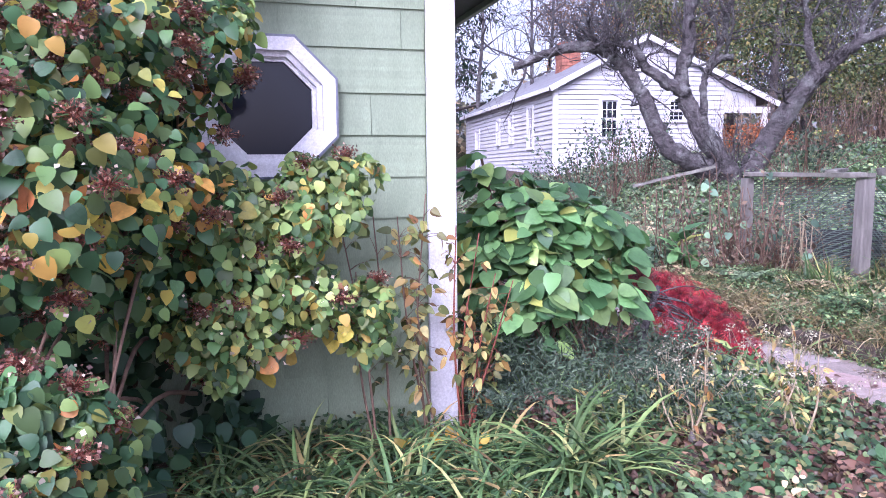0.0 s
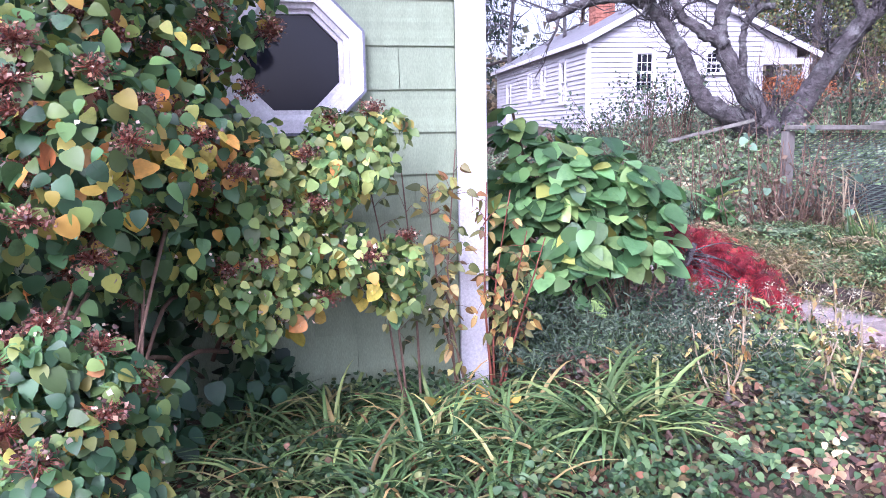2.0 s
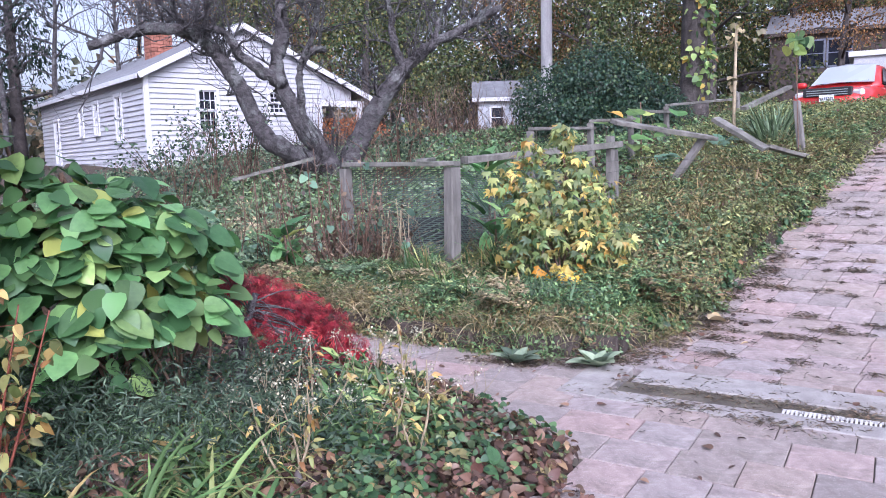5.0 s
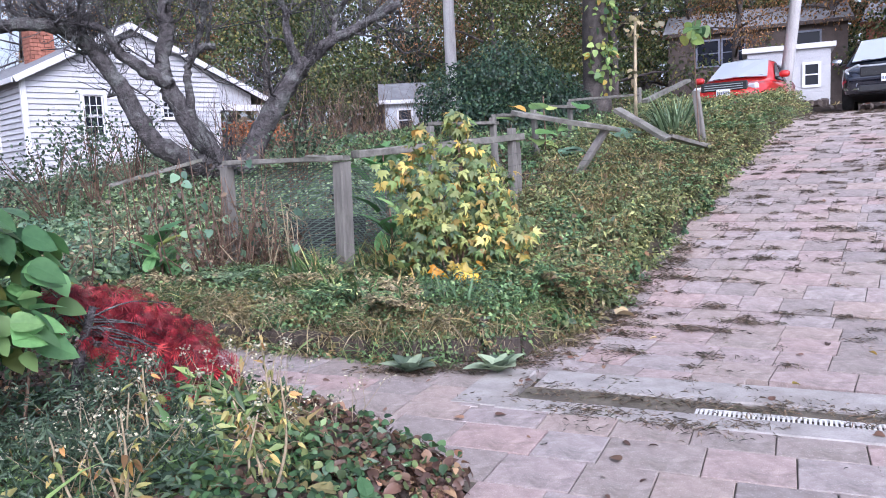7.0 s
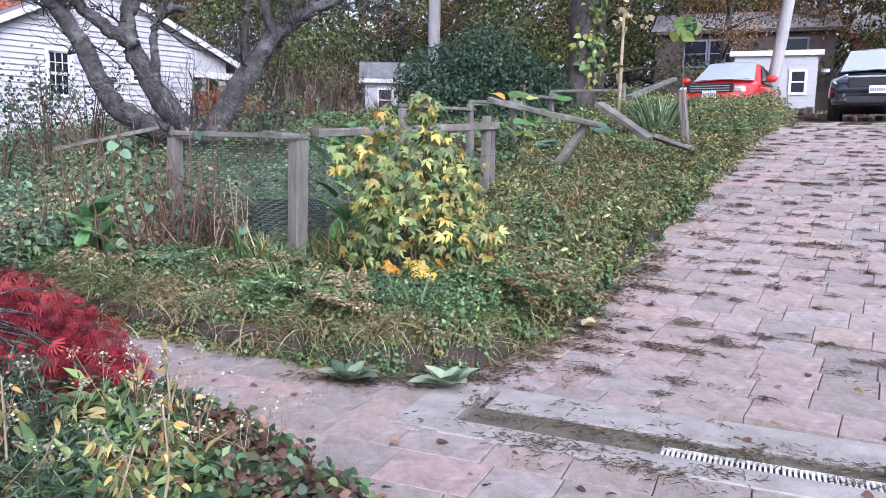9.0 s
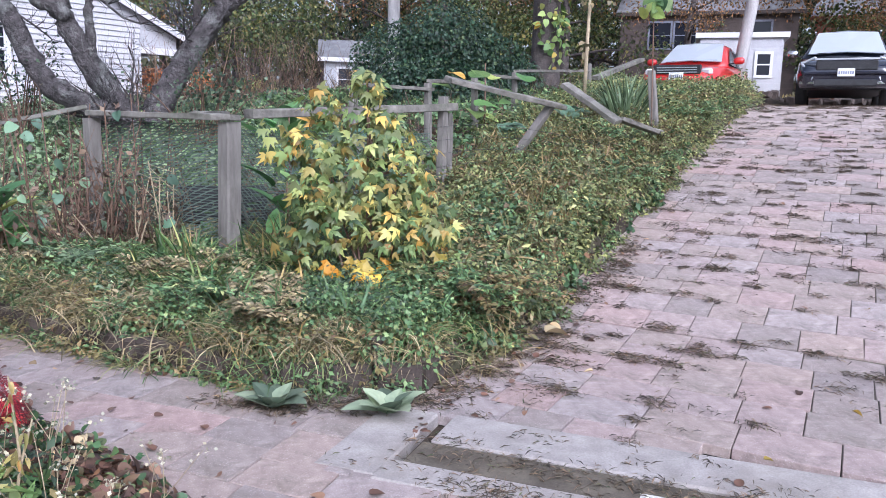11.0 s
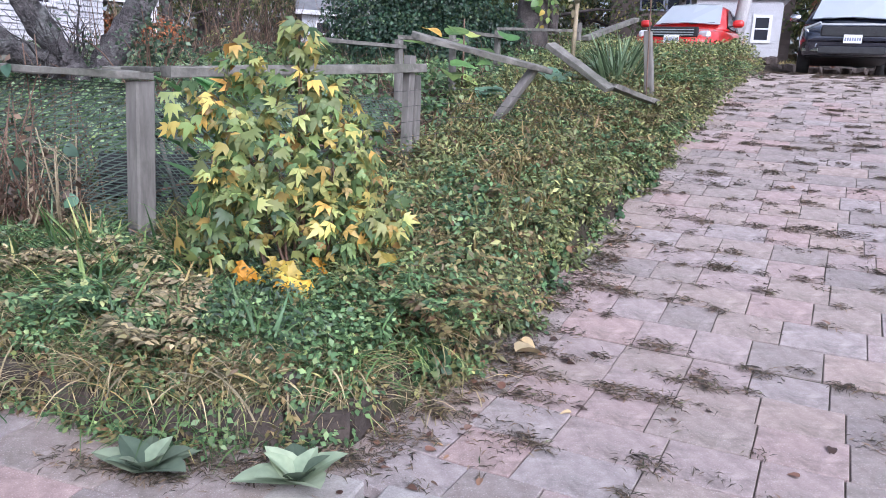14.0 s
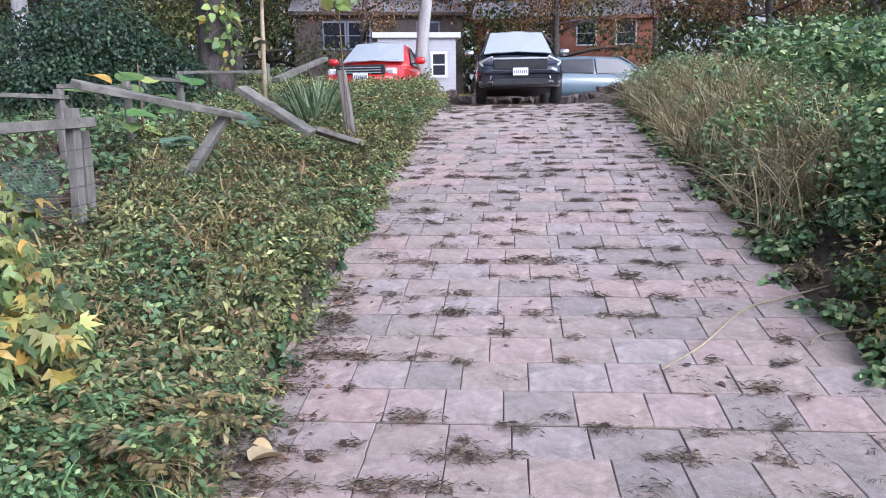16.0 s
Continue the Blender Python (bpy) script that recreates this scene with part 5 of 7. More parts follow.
tr.tube(smooth_path([(0, 0, -0.05), (-0.02, 0, 0.2), (0.03, 0.0, 0.42), (0.1, 0.03, 0.6)], 4), list(np.linspace(0.035, 0.018, 13)), 8, 0.2)
for c in mpl + [(1.35, 5.4, 0.7, 0), (1.6, 5.45, 0.45, 0)]:
    e = np.array(c[:3]) - MO
    for k in range(2):
        ee = e + rng.normal(size=3) * 0.07
        a = np.array((0.05, 0.01, 0.42 + 0.15 * rng.random()))
        tr.tube(smooth_path([a, (a + ee) / 2 + np.array((0, 0, 0.03)), ee - np.array((0, 0, 0.05))], 4), list(np.linspace(0.006, 0.0015, 9)), 4)
tr.make("trunk", M["bark"], maple)


# grasses and herbs
def tuft(name, x, y, n, length, mat, label, category="plant", group="", w=0.022, arch=(0.7, 1.15), spread=0.07, dz=0.0):
    z = gz(x, y) + dz
    o = veg(name, (x, y, z), label, category, group)
    groups = max(1, n * 9 // 20)
    for k in range(3):
        a = arch[0] + (arch[1] - arch[0]) * k / 2
        pos = np.column_stack([rng.normal(0, spread, groups), rng.normal(0, spread, groups), np.full(groups, -0.02)])
        th = rng.uniform(0, 2 * np.pi, groups)
        head = np.column_stack([np.cos(th), np.sin(th), np.zeros(groups)])
        nrm = np.column_stack([rng.normal(0, 0.12, groups), rng.normal(0, 0.12, groups), np.ones(groups)])
        scatter("blade", leaf_blade(w, a), pos, turn_to(nrm, head), length * rng.uniform(0.6, 1.15, groups), M[mat], o, "", "stuff")
    return o


for x, y, n, ln in ((-0.95, 3.55, 60, 0.5), (-0.55, 3.45, 70, 0.5), (-0.15, 3.4, 80, 0.5), (0.25, 3.45, 70, 0.5), (0.62, 3.62, 90, 0.6), (0.9, 3.75, 70, 0.5), (-0.75, 3.15, 60, 0.45), (-0.3, 3.1, 60, 0.45), (0.15, 3.15, 60, 0.42), (-0.15, 3.85, 70, 0.45), (-0.6, 3.85, 60, 0.45), (0.5, 4.1, 60, 0.5), (0.85, 4.25, 60, 0.45), (1.15, 4.2, 50, 0.4), (0.2, 3.8, 60, 0.5)):
    tuft("daylily_clump", x, y, n, ln, "daylily", "arching clump of green and yellowing strap leaves", "plant", "strap-leaved clumps before the green wall")


def cover(name, region, n, mat, shape, size, label, h=(0.0, 0.15), kind="stuff", face=(0, -0.2, 0.8), category="ground cover", density=None, stems=None):
    """Leaves over a stretch of ground, where region(x, y) holds."""
    lo, hi, test = region
    xs, ys, got = [], [], 0
    for _ in range(60):
        x, y = rng.uniform(lo[0], hi[0], 40000), rng.uniform(lo[1], hi[1], 40000)
        ok = test(x, y)
        x, y = x[ok], y[ok]
        if density and len(x):
            nz = np.sin(x * density * 3.1 + 1.3 * np.sin(y * density * 2.7) + len(name)) * np.cos(y * density * 3.7 + np.sin(x * density * 1.9)) 
            keep = nz > rng.uniform(-1.3, 0.75, len(x))
            x, y = x[keep], y[keep]
        xs.append(x), ys.append(y)
        got += len(x)
        if got >= n:
            break
    x, y = np.concatenate(xs)[:n], np.concatenate(ys)[:n]
    hump = np.array([noise.noise(Vector((a * 2.1, b * 2.1, 3.3))) for a, b in zip(x, y)]) * 0.5 + 0.65
    z = ground(x, y) + h[0] + (h[1] - h[0]) * hump * rng.random(len(x)) ** 0.55
    pos = np.column_stack([x, y, z])
    nrm = np.array(face) + rng.normal(size=(len(x), 3)) * 0.45
    return scatter(name, shape, pos, turn_to(nrm, unit(len(x), -0.2)), rng.uniform(size[0], size[1], len(x)), M[mat], None, label, kind)


def SN(x, y):
    return D[0] * x + D[1] * y, N[0] * x + N[1] * y


in_b = lambda x, y: (x < front_bed_edge(y) + 0.05)
in_a = lambda x, y: (x > bed_left_edge(y) + 0.05) & (SN(x, y)[1] > 3.22) & (y > 5.2)
band = lambda lo, hi, s0, s1: (lambda x, y: (SN(x, y)[1] > lo) & (SN(x, y)[1] < hi) & (SN(x, y)[0] > s0) & (SN(x, y)[0] < s1) & in_a(x, y))
cover("leaf_litter", ((0.0, 2.5), (2.8, 7.0), in_b), 5200, "litter", leaf_ovate(0.35, 0.15, 0.3), (0.03, 0.06), "brown fallen leaves under the planting", (0.0, 0.05))
cover("ivy_leaves", ((0.2, 2.5), (2.7, 7.5), in_b), 4800, "ivy", leaf_ovate(0.42, 0.08, 0.2), (0.025, 0.045), "low trailing ivy and strawberry leaves", (0.02, 0.16), density=1.6)
cover("wall_foot_weeds", ((-1.6, 2.6), (0.9, 4.4), in_b), 6000, "ivy", leaf_ovate(0.4, 0.08, 0.2), (0.02, 0.04), "low mixed weeds at the foot of the wall", (0.0, 0.18), density=1.3)
cover("feathery_weeds", ((0.15, 4.05), (1.7, 5.3), in_b), 8500, "grey_herb", leaf_small(0.09), (0.03, 0.07), "blue-green feathery weeds below the bush", (0.05, 0.5), density=1.5, face=(0, -0.2, 0.4))
cover("bed_grass", ((1.5, 5.2), (5.2, 9.5), lambda x, y: in_a(x, y) & (SN(x, y)[0] < 6.6)), 3800, "daylily", leaf_blade(0.024, 0.85, 4), (0.14, 0.34), "long arching green and yellowing grass", (-0.03, 0.02), face=(0, 0, 1), density=1.0)
cover("bed_dry_grass", ((1.8, 5.2), (5.0, 8.5), lambda x, y: in_a(x, y) & (x < bed_left_edge(y) + 1.1) & (SN(x, y)[0] < 6.3)), 12000, "dry_grass", leaf_blade(0.010, 1.0, 4), (0.12, 0.28), "tangled pale dry grass", (-0.03, 0.05), face=(0, -0.1, 1), density=1.4)
cover("bed_weeds", ((1.5, 5.2), (5.5, 9.5), lambda x, y: in_a(x, y) & (SN(x, y)[0] < 7.2)), 2500, "herb", leaf_small(0.28), (0.02, 0.05), "mixed fine green weeds between the grass", (0.0, 0.26), density=1.3)
cover("bed_herbs", ((3.0, 5.2), (8, 9), lambda x, y: (SN(x, y)[1] > 3.06) & (SN(x, y)[1] < 4.1) & (SN(x, y)[0] > 5.2) & (SN(x, y)[0] < 8.5) & (y > 5.25)), 2500, "herb", leaf_small(0.3), (0.02, 0.042), "fresh green herb leaves spilling over the edge", (0.0, 0.30), density=1.1)
cover("olive_groundcover", ((4, 5.2), (20, 18), lambda x, y: (SN(x, y)[1] > 3.12) & (SN(x, y)[1] < 5.6) & (SN(x, y)[0] > 6.5) & (SN(x, y)[0] < 12)), 16000, "olive", leaf_small(0.3), (0.018, 0.042), "dense olive and brown-green ground cover beside the driveway", (0.0, 0.12), density=1.0)
cover("olive_groundcover", ((4, 5.2), (22, 20), lambda x, y: (SN(x, y)[1] > 3.05) & (SN(x, y)[1] < 6.2) & (SN(x, y)[0] > 12) & (SN(x, y)[0] < 20)), 26000, "olive", leaf_small(0.3), (0.04, 0.075), "dense olive and brown-green ground cover beside the driveway", (0.0, 0.5), density=1.0)


def mounds(name, spots, radius, rise, mats, per, squash=0.75):
    """Bushy little plants side by side; each material takes its share of them."""
    spots = np.array(spots)
    who = rng.choice(len(mats), len(spots), p=np.array([m_[1] for m_ in mats]) / sum(m_[1] for m_ in mats))
    for k, (mt, _, shape, sz, lab) in enumerate(mats):
        sel = spots[who == k]
        if not len(sel):
            continue
        rr = rng.uniform(*radius, len(sel))
        z = ground(sel[:, 0], sel[:, 1]) + rise * rng.random(len(sel)) + rr * 0.25
        balls = np.column_stack([sel, z, rr])
        p, q = clump(balls, int(per * len(sel)), squash=squash, shell=0.25, face=(0, -0.25, 0.75), spread=0.5, droop=0.1)
        ok = p[:, 2] > ground(p[:, 0], p[:, 1])
        scatter(name, shape, p[ok], q[ok], rng.uniform(*sz, int(ok.sum())), M[mt], None, lab, "stuff")


def strip_spots(n, s0, s1, n0, n1, power=1.0):
    out = []
    for _ in range(n):
        x, y, _z = sn(s0 + (s1 - s0) * rng.random() ** power, rng.uniform(n0, n1))
        out.append((x, y))
    return out


SPRIG = leaf_small(0.2)
LS = leaf_small(0.32)
side_mats = [("olive", 5, SPRIG, (0.03, 0.075), "olive-brown ground cover beside the driveway"), ("herb", 2.4, LS, (0.025, 0.06), "fresh green herbs beside the driveway"), ("olive_dry", 2, SPRIG, (0.03, 0.07), "faded brown-green stems beside the driveway"), ("ivy", 1.2, leaf_ovate(0.42, 0.08, 0.2), (0.03, 0.06), "dark green low leaves beside the driveway")]
mounds("side_planting", strip_spots(380, 6.8, 12, 3.25, 5.2), (0.11, 0.24), 0.24, side_mats, 125)
mounds("side_planting", strip_spots(300, 12, 19, 3.25, 6.0), (0.16, 0.34), 0.2, side_mats, 90)
mounds("side_planting", strip_spots(120, 6.2, 12, 3.10, 3.4), (0.06, 0.13), 0.05, side_mats, 110)
mounds("corner_herbs", strip_spots(95, 5.7, 8.0, 3.3, 4.3), (0.10, 0.21), 0.16, [("herb", 4, LS, (0.02, 0.042), "fresh green herb leaves spilling over the edge"), ("grey_herb", 1, SPRIG, (0.02, 0.045), "grey-green weeds at the corner of the bed")], 170)
edge_spots = [(float(bed_left_edge(y_)) - 0.06 + 0.2 * rng.random(), y_) for y_ in rng.uniform(5.2, 8.8, 190)]
mounds("edge_weeds", edge_spots, (0.07, 0.15), 0.05, [("herb", 2, LS, (0.02, 0.04), "green weeds hanging over the edging stones"), ("olive_dry", 1.5, SPRIG, (0.02, 0.06), "faded stems hanging over the edging stones")], 120)
mounds("bed_weeds", [(float(bed_left_edge(y_)) + rng.uniform(0.3, 2.3), y_) for y_ in rng.uniform(5.6, 8.6, 120)], (0.08, 0.2), 0.08, [("herb", 2, LS, (0.02, 0.045), "green weeds between the grass"), ("grey_herb", 2, SPRIG, (0.02, 0.05), "grey-green weeds between the grass"), ("olive_dry", 1.5, SPRIG, (0.03, 0.06), "faded stems between the grass")], 110)
for y_ in np.linspace(5.3, 8.9, 120):
    x_ = float(bed_left_edge(y_)) + rng.uniform(0.0, 1.1) ** 1.6
    tuft("dry_grass_tuft", x_, y_, 60, 0.36, "dry_grass" if rng.random() < 0.65 else "daylily", "drooping tuft of long grass at the path edge", "plant", "grass tufts along the path", 0.012, (0.7, 1.15), 0.07)
for _ in range(44):
    y_ = rng.uniform(6.2, 8.4)
    tuft("daylily_tuft", float(bed_left_edge(y_)) + rng.uniform(0.5, 2.0), y_, 56, 0.46, "daylily", "arching tuft of green strap leaves in the bed", "plant", "strap-leaved tufts of the bed", 0.018, (0.55, 1.0), 0.07)
inside_f = lambda x, y: (SN(x, y)[1] > 5.2 + 0.25 * np.clip(8 - SN(x, y)[0], 0, 3)) & (SN(x, y)[0] < 21)
cover("garden_weeds", ((2.0, 8), (17, 19), lambda x, y: inside_f(x, y) & (SN(x, y)[0] > 7.8)), 26000, "herb", leaf_ovate(0.4, 0.1, 0.2), (0.04, 0.10), "mixed weeds and leafy crops inside the fence", (0.0, 0.3), density=0.8)
cover("garden_mulch", ((0.0, 8), (14, 24), lambda x, y: SN(x, y)[1] > 5.4), 16000, "brown_brush", leaf_ovate(0.35, 0.15, 0.3), (0.05, 0.12), "brown leaf mould and mulch inside the fence", (0.0, 0.08))
cover("garden_dry_stalks", ((-1.0, 9.5), (22, 26), lambda x, y: (SN(x, y)[1] > 6.5)), 8000, "brown_brush", leaf_blade(0.010, 0.3, 3), (0.25, 0.75), "dry brown stalks and grass inside the fence", (-0.05, 0.0), face=(0, 0, 1), density=0.5)
cover("yard_weeds", ((-1.5, 10), (8, 24), lambda x, y: (SN(x, y)[1] > 6.5)), 16000, "grey_blade", leaf_small(0.3), (0.05, 0.12), "grey-green weeds before the cottage", (0.0, 0.5), density=0.6)
right = lambda lo, hi, a, b: (lambda x, y: (SN(x, y)[1] < hi) & (SN(x, y)[1] > lo) & (SN(x, y)[0] > a) & (SN(x, y)[0] < b))
cover("bank_litter", ((5, -4), (22, 8), right(-3.5, -0.1, 7.4, 20)), 9000, "brown_brush", leaf_ovate(0.35, 0.15, 0.3), (0.03, 0.07), "brown leaves below the plants of the bank", (0.0, 0.05))
bank_mats = [("bank_leaf", 5, leaf_ovate(0.42, 0.08, 0.2), (0.03, 0.07), "green leafy bushes on the bank beside the driveway"), ("herb", 2, LS, (0.025, 0.06), "fresh green weeds on the bank"), ("olive_dry", 1.3, SPRIG, (0.03, 0.08), "faded stems on the bank"), ("vine_lime", 1, leaf_ovate(0.42, 0.08, 0.2), (0.03, 0.06), "pale yellow-green leaves on the bank")]
mounds("bank_planting", strip_spots(150, 7.4, 13, -2.4, -0.35), (0.14, 0.34), 0.35, bank_mats, 190)
mounds("bank_planting", strip_spots(70, 7.6, 11, -2.6, -0.9), (0.2, 0.36), 0.75, bank_mats, 240)
mounds("bank_planting", strip_spots(200, 12, 20, -3.2, -0.4), (0.18, 0.36), 0.35, bank_mats, 110)
mounds("bank_edge", strip_spots(70, 7.2, 18, -0.4, -0.02), (0.06, 0.14), 0.03, bank_mats, 90)
cover("bank_dry_grass", ((6, -4), (24, 9), right(-1.7, -0.15, 10.0, 18)), 7500, "dry_grass", leaf_blade(0.009, 0.5, 4), (0.3, 0.75), "tall dry grass on the bank", (-0.02, 0.2), face=(0, 0, 1), density=0.9)
cover("bank_top_weeds", ((8, -7), (24, 8), right(-6, -2.2, 7, 20)), 14000, "bank_leaf", leaf_ovate(0.4, 0.08, 0.2), (0.06, 0.12), "tangled green bushes on top of the bank", (0.2, 1.3), density=0.6)

# white-flowered weeds
ast = veg("aster_weed", (1.9, 4.7, 0.07), "wiry weeds with small cream-white flower heads", "plant")
AO = np.array((1.9, 4.7, 0.07))
g, pts = Geo(), []
for x, y, h in ((1.45, 4.9, 0.4), (1.6, 4.75, 0.42), (1.95, 4.9, 0.42), (2.2, 4.9, 0.38), (2.1, 4.6, 0.32), (1.35, 4.5, 0.35), (1.15, 4.3, 0.42), (1.3, 4.1, 0.4), (2.3, 4.4, 0.25), (1.7, 4.35, 0.3)):
    for k in range(9):
        b = np.array((x, y, gz(x, y))) + rng.normal(size=3) * np.array((0.05, 0.05, 0)) - AO
        e = b + np.array((rng.normal() * 0.13, rng.normal() * 0.1, h * rng.uniform(0.7, 1.1)))
        g.tube([b, (b + e) / 2 + rng.normal(size=3) * 0.02, e], [0.0025, 0.002, 0.0012], 3)
        for _ in range(13):
            pts.append(e + rng.normal(size=3) * np.array((0.018, 0.018, 0.010)))
tagged(g.make("stem", M["tan_stem"], ast), kind="stuff")
pts = np.array(pts)
scatter("flower_head", leaf_small(0.45), pts, turn_to(unit(len(pts), 1.0), unit(len(pts))), rng.uniform(0.010, 0.018, len(pts)), M["white_flower"], ast, "cream-white flower heads", "stuff")

# silver rosettes
def rosette(x, y, r, n=11):
    o = veg("silver_rosette", (x, y, gz(x, y) + (0.06 if gz(x, y) < -0.02 else 0)), "silvery green woolly rosette with broad soft leaves at the paving edge", "plant", "silver woolly rosettes")
    for k in range(n):
        a = 2.4 * k + rng.normal() * 0.2
        up = 0.2 + 1.2 * k / n + 0.15 * rng.random()
        head = np.array([[math.cos(a) * 1.0, math.sin(a) * 1.0, up]])
        nrm = np.array([[-math.cos(a) * up, -math.sin(a) * up, 1.0]])
        rm = turn_to(nrm, head)
        ob = new("leaf", ROS)
        ob.parent = o
        s = r * (1.0 - 0.4 * k / n) * rng.uniform(0.85, 1.15)
        ob.matrix_local = Matrix.LocRotScale(Vector((0, 0, 0.01)), Matrix(rm[0].tolist()).to_quaternion(), Vector((s, s, s)))


ROS = bpy.data.meshes.new("leaf")
_t = leaf_ovate(0.36, 0.12, 0.16)
ROS.from_pydata([tuple(map(float, v)) for v in _t[0]], [], _t[1])
ROS.materials.append(M["silver"])
for x, y, r in ((3.28, 5.36, 0.2), (3.68, 4.98, 0.23), (1.78, 3.42, 0.15), (2.3, 4.12, 0.22), (2.2, 3.9, 0.16)):
    rosette(x, y, r)

# yellow-leaved shrub in the bed
ysh = veg("yellow_shrub", (4.4, 6.2, 0.3), "tall leafy plant turning from green to golden yellow", "shrub")
YO = np.array((4.4, 6.2, 0.3))
ys = [(4.44, 6.32, 1.62, 0.10), (4.17, 6.5, 1.22, 0.17), (4.47, 6.3, 1.28, 0.22), (4.28, 6.31, 0.99, 0.25), (4.54, 6.13, 0.97, 0.24), (4.15, 6.27, 0.75, 0.18), (4.45, 6.08, 0.68, 0.19), (4.72, 5.97, 0.72, 0.15)]
LB = leaf_lobed(3, 0.15, 1.6)
p, r = clump(ys, 300, shell=0.7, face=(-0.2, -0.5, 0.5), spread=0.4)
singles("leaf", LB, p - YO, r, rng.uniform(0.07, 0.125, 300), M["yellow_shrub"], ysh)
ys2 = ys + [(4.0, 6.6, 1.25, 0.17), (4.72, 6.45, 1.3, 0.15), (4.2, 6.45, 1.48, 0.13), (4.5, 6.4, 1.55, 0.12), (4.85, 6.3, 0.9, 0.16), (4.05, 6.3, 0.95, 0.12), (4.75, 6.2, 1.15, 0.14), (4.2, 6.6, 0.9, 0.2), (4.7, 6.4, 0.8, 0.2), (4.85, 6.1, 0.5, 0.15), (4.0, 6.4, 0.6, 0.15)]
p, r = clump(ys2, 1250, shell=0.3, face=(-0.2, -0.4, 0.5), spread=0.5)
scatter("foliage", leaf_lobed(5, 0.13, 2.0), p[:400] - YO, r[:400], rng.uniform(0.06, 0.12, 400), M["yellow_shrub"], ysh, "", "stuff")
scatter("foliage", leaf_lobed(3, 0.16, 1.3), p[400:] - YO, r[400:], rng.uniform(0.05, 0.11, len(p) - 400), M["yellow_shrub"], ysh, "", "stuff")
p, r = clump([(4.32, 6.0, 0.46, 0.10), (4.25, 6.0, 0.40, 0.08), (4.15, 6.1, 0.5, 0.08), (4.7, 5.9, 0.5, 0.08)], 16, shell=0.75, face=(-0.4, -0.8, 0.2), spread=0.25)
singles("leaf", leaf_lobed(5, 0.17, 2.3), p - YO, r, rng.uniform(0.10, 0.15, 16), M["yellow_leaf"], ysh)
g = Geo()
for c in ys + ys:
    e = np.array(c[:3]) - YO
    b = np.array((rng.normal() * 0.05, rng.normal() * 0.05, -0.1))
    g.tube(smooth_path([b, (b + e) / 2 + rng.normal(size=3) * 0.04, e + np.array((0, 0, 0.05))], 4), list(np.linspace(0.011, 0.004, 9)), 5)
g.make("stem", M["stem"], ysh)

# ---- old apple tree ----
tree = veg("apple_tree", (6.0, 16.1, gz(6.0, 16.1)), "old gnarled grey apple tree with bare arching limbs", "tree")
TO = np.array((6.0, 16.1, gz(6.0, 16.1)))
limbs = [([(6.1, 16.15, 0.6), (6.0, 16.1, 1.35), (5.81, 16.1, 1.57)], 0.30, 0.22),
         ([(6.0, 16.1, 1.35), (5.4, 16.2, 1.55), (4.86, 16.3, 1.85), (4.55, 16.4, 2.35), (4.2, 16.5, 3.15), (3.7, 16.5, 3.8), (3.1, 16.4, 4.0), (2.36, 16.5, 3.9), (1.6, 16.5, 3.6)], 0.25, 0.09),
         ([(5.95, 16.1, 1.4), (5.41, 16.2, 2.31), (5.17, 16.25, 2.8), (5.02, 16.3, 3.23), (5.16, 16.3, 3.96), (5.17, 16.3, 4.5), (5.3, 16.3, 5.6), (5.1, 16.2, 6.8)], 0.23, 0.10),
         ([(5.1, 16.2, 3.0), (4.6, 16.2, 3.3), (4.3, 16.3, 3.55), (4.15, 16.3, 3.83), (3.94, 16.37, 4.01), (3.4, 16.47, 4.1), (2.8, 16.3, 4.5)], 0.14, 0.05),
         ([(5.45, 16.1, 2.3), (5.39, 16.02, 3.03), (5.48, 16.0, 3.5), (5.74, 15.92, 4.1), (5.9, 15.8, 5.2)], 0.10, 0.04),
         ([(5.48, 16.0, 3.5), (5.7, 15.9, 3.68), (5.9, 15.85, 3.66)], 0.09, 0.075),
         ([(6.3, 16.2, 1.0), (6.67, 16.3, 1.7), (7.0, 16.2, 2.34), (7.37, 16.05, 2.93), (7.67, 15.92, 3.31), (7.84, 15.84, 3.52), (8.29, 15.63, 3.88), (8.82, 15.35, 4.17), (9.53, 14.93, 4.6)], 0.29, 0.08),
         ([(7.7, 15.9, 3.35), (7.5, 15.95, 3.85), (7.45, 16.0, 4.5), (7.2, 16.0, 5.6)], 0.12, 0.05),
         ([(8.29, 15.63, 3.88), (8.5, 15.7, 4.5), (9.0, 15.6, 5.3)], 0.08, 0.03)]
g = Geo()
starts = []
for pts, r0, r1 in limbs:
    ln = smooth_path(pts, 6)
    ln = [p_ + Vector(rng.normal(size=3) * 0.013) for p_ in ln]
    swell = 1 + 0.08 * rng.random(len(ln))
    g.tube([np.array(p_) - TO for p_ in ln], list(np.linspace(r0 * 0.85, r1 * 0.8, len(ln)) * swell), 14, 0.32)
    for i in range(len(ln) // 3, len(ln)):
        starts.append((ln[i], (ln[i] - ln[i - 1]).normalized(), r1))
g.make("trunk", M["bark"], tree)


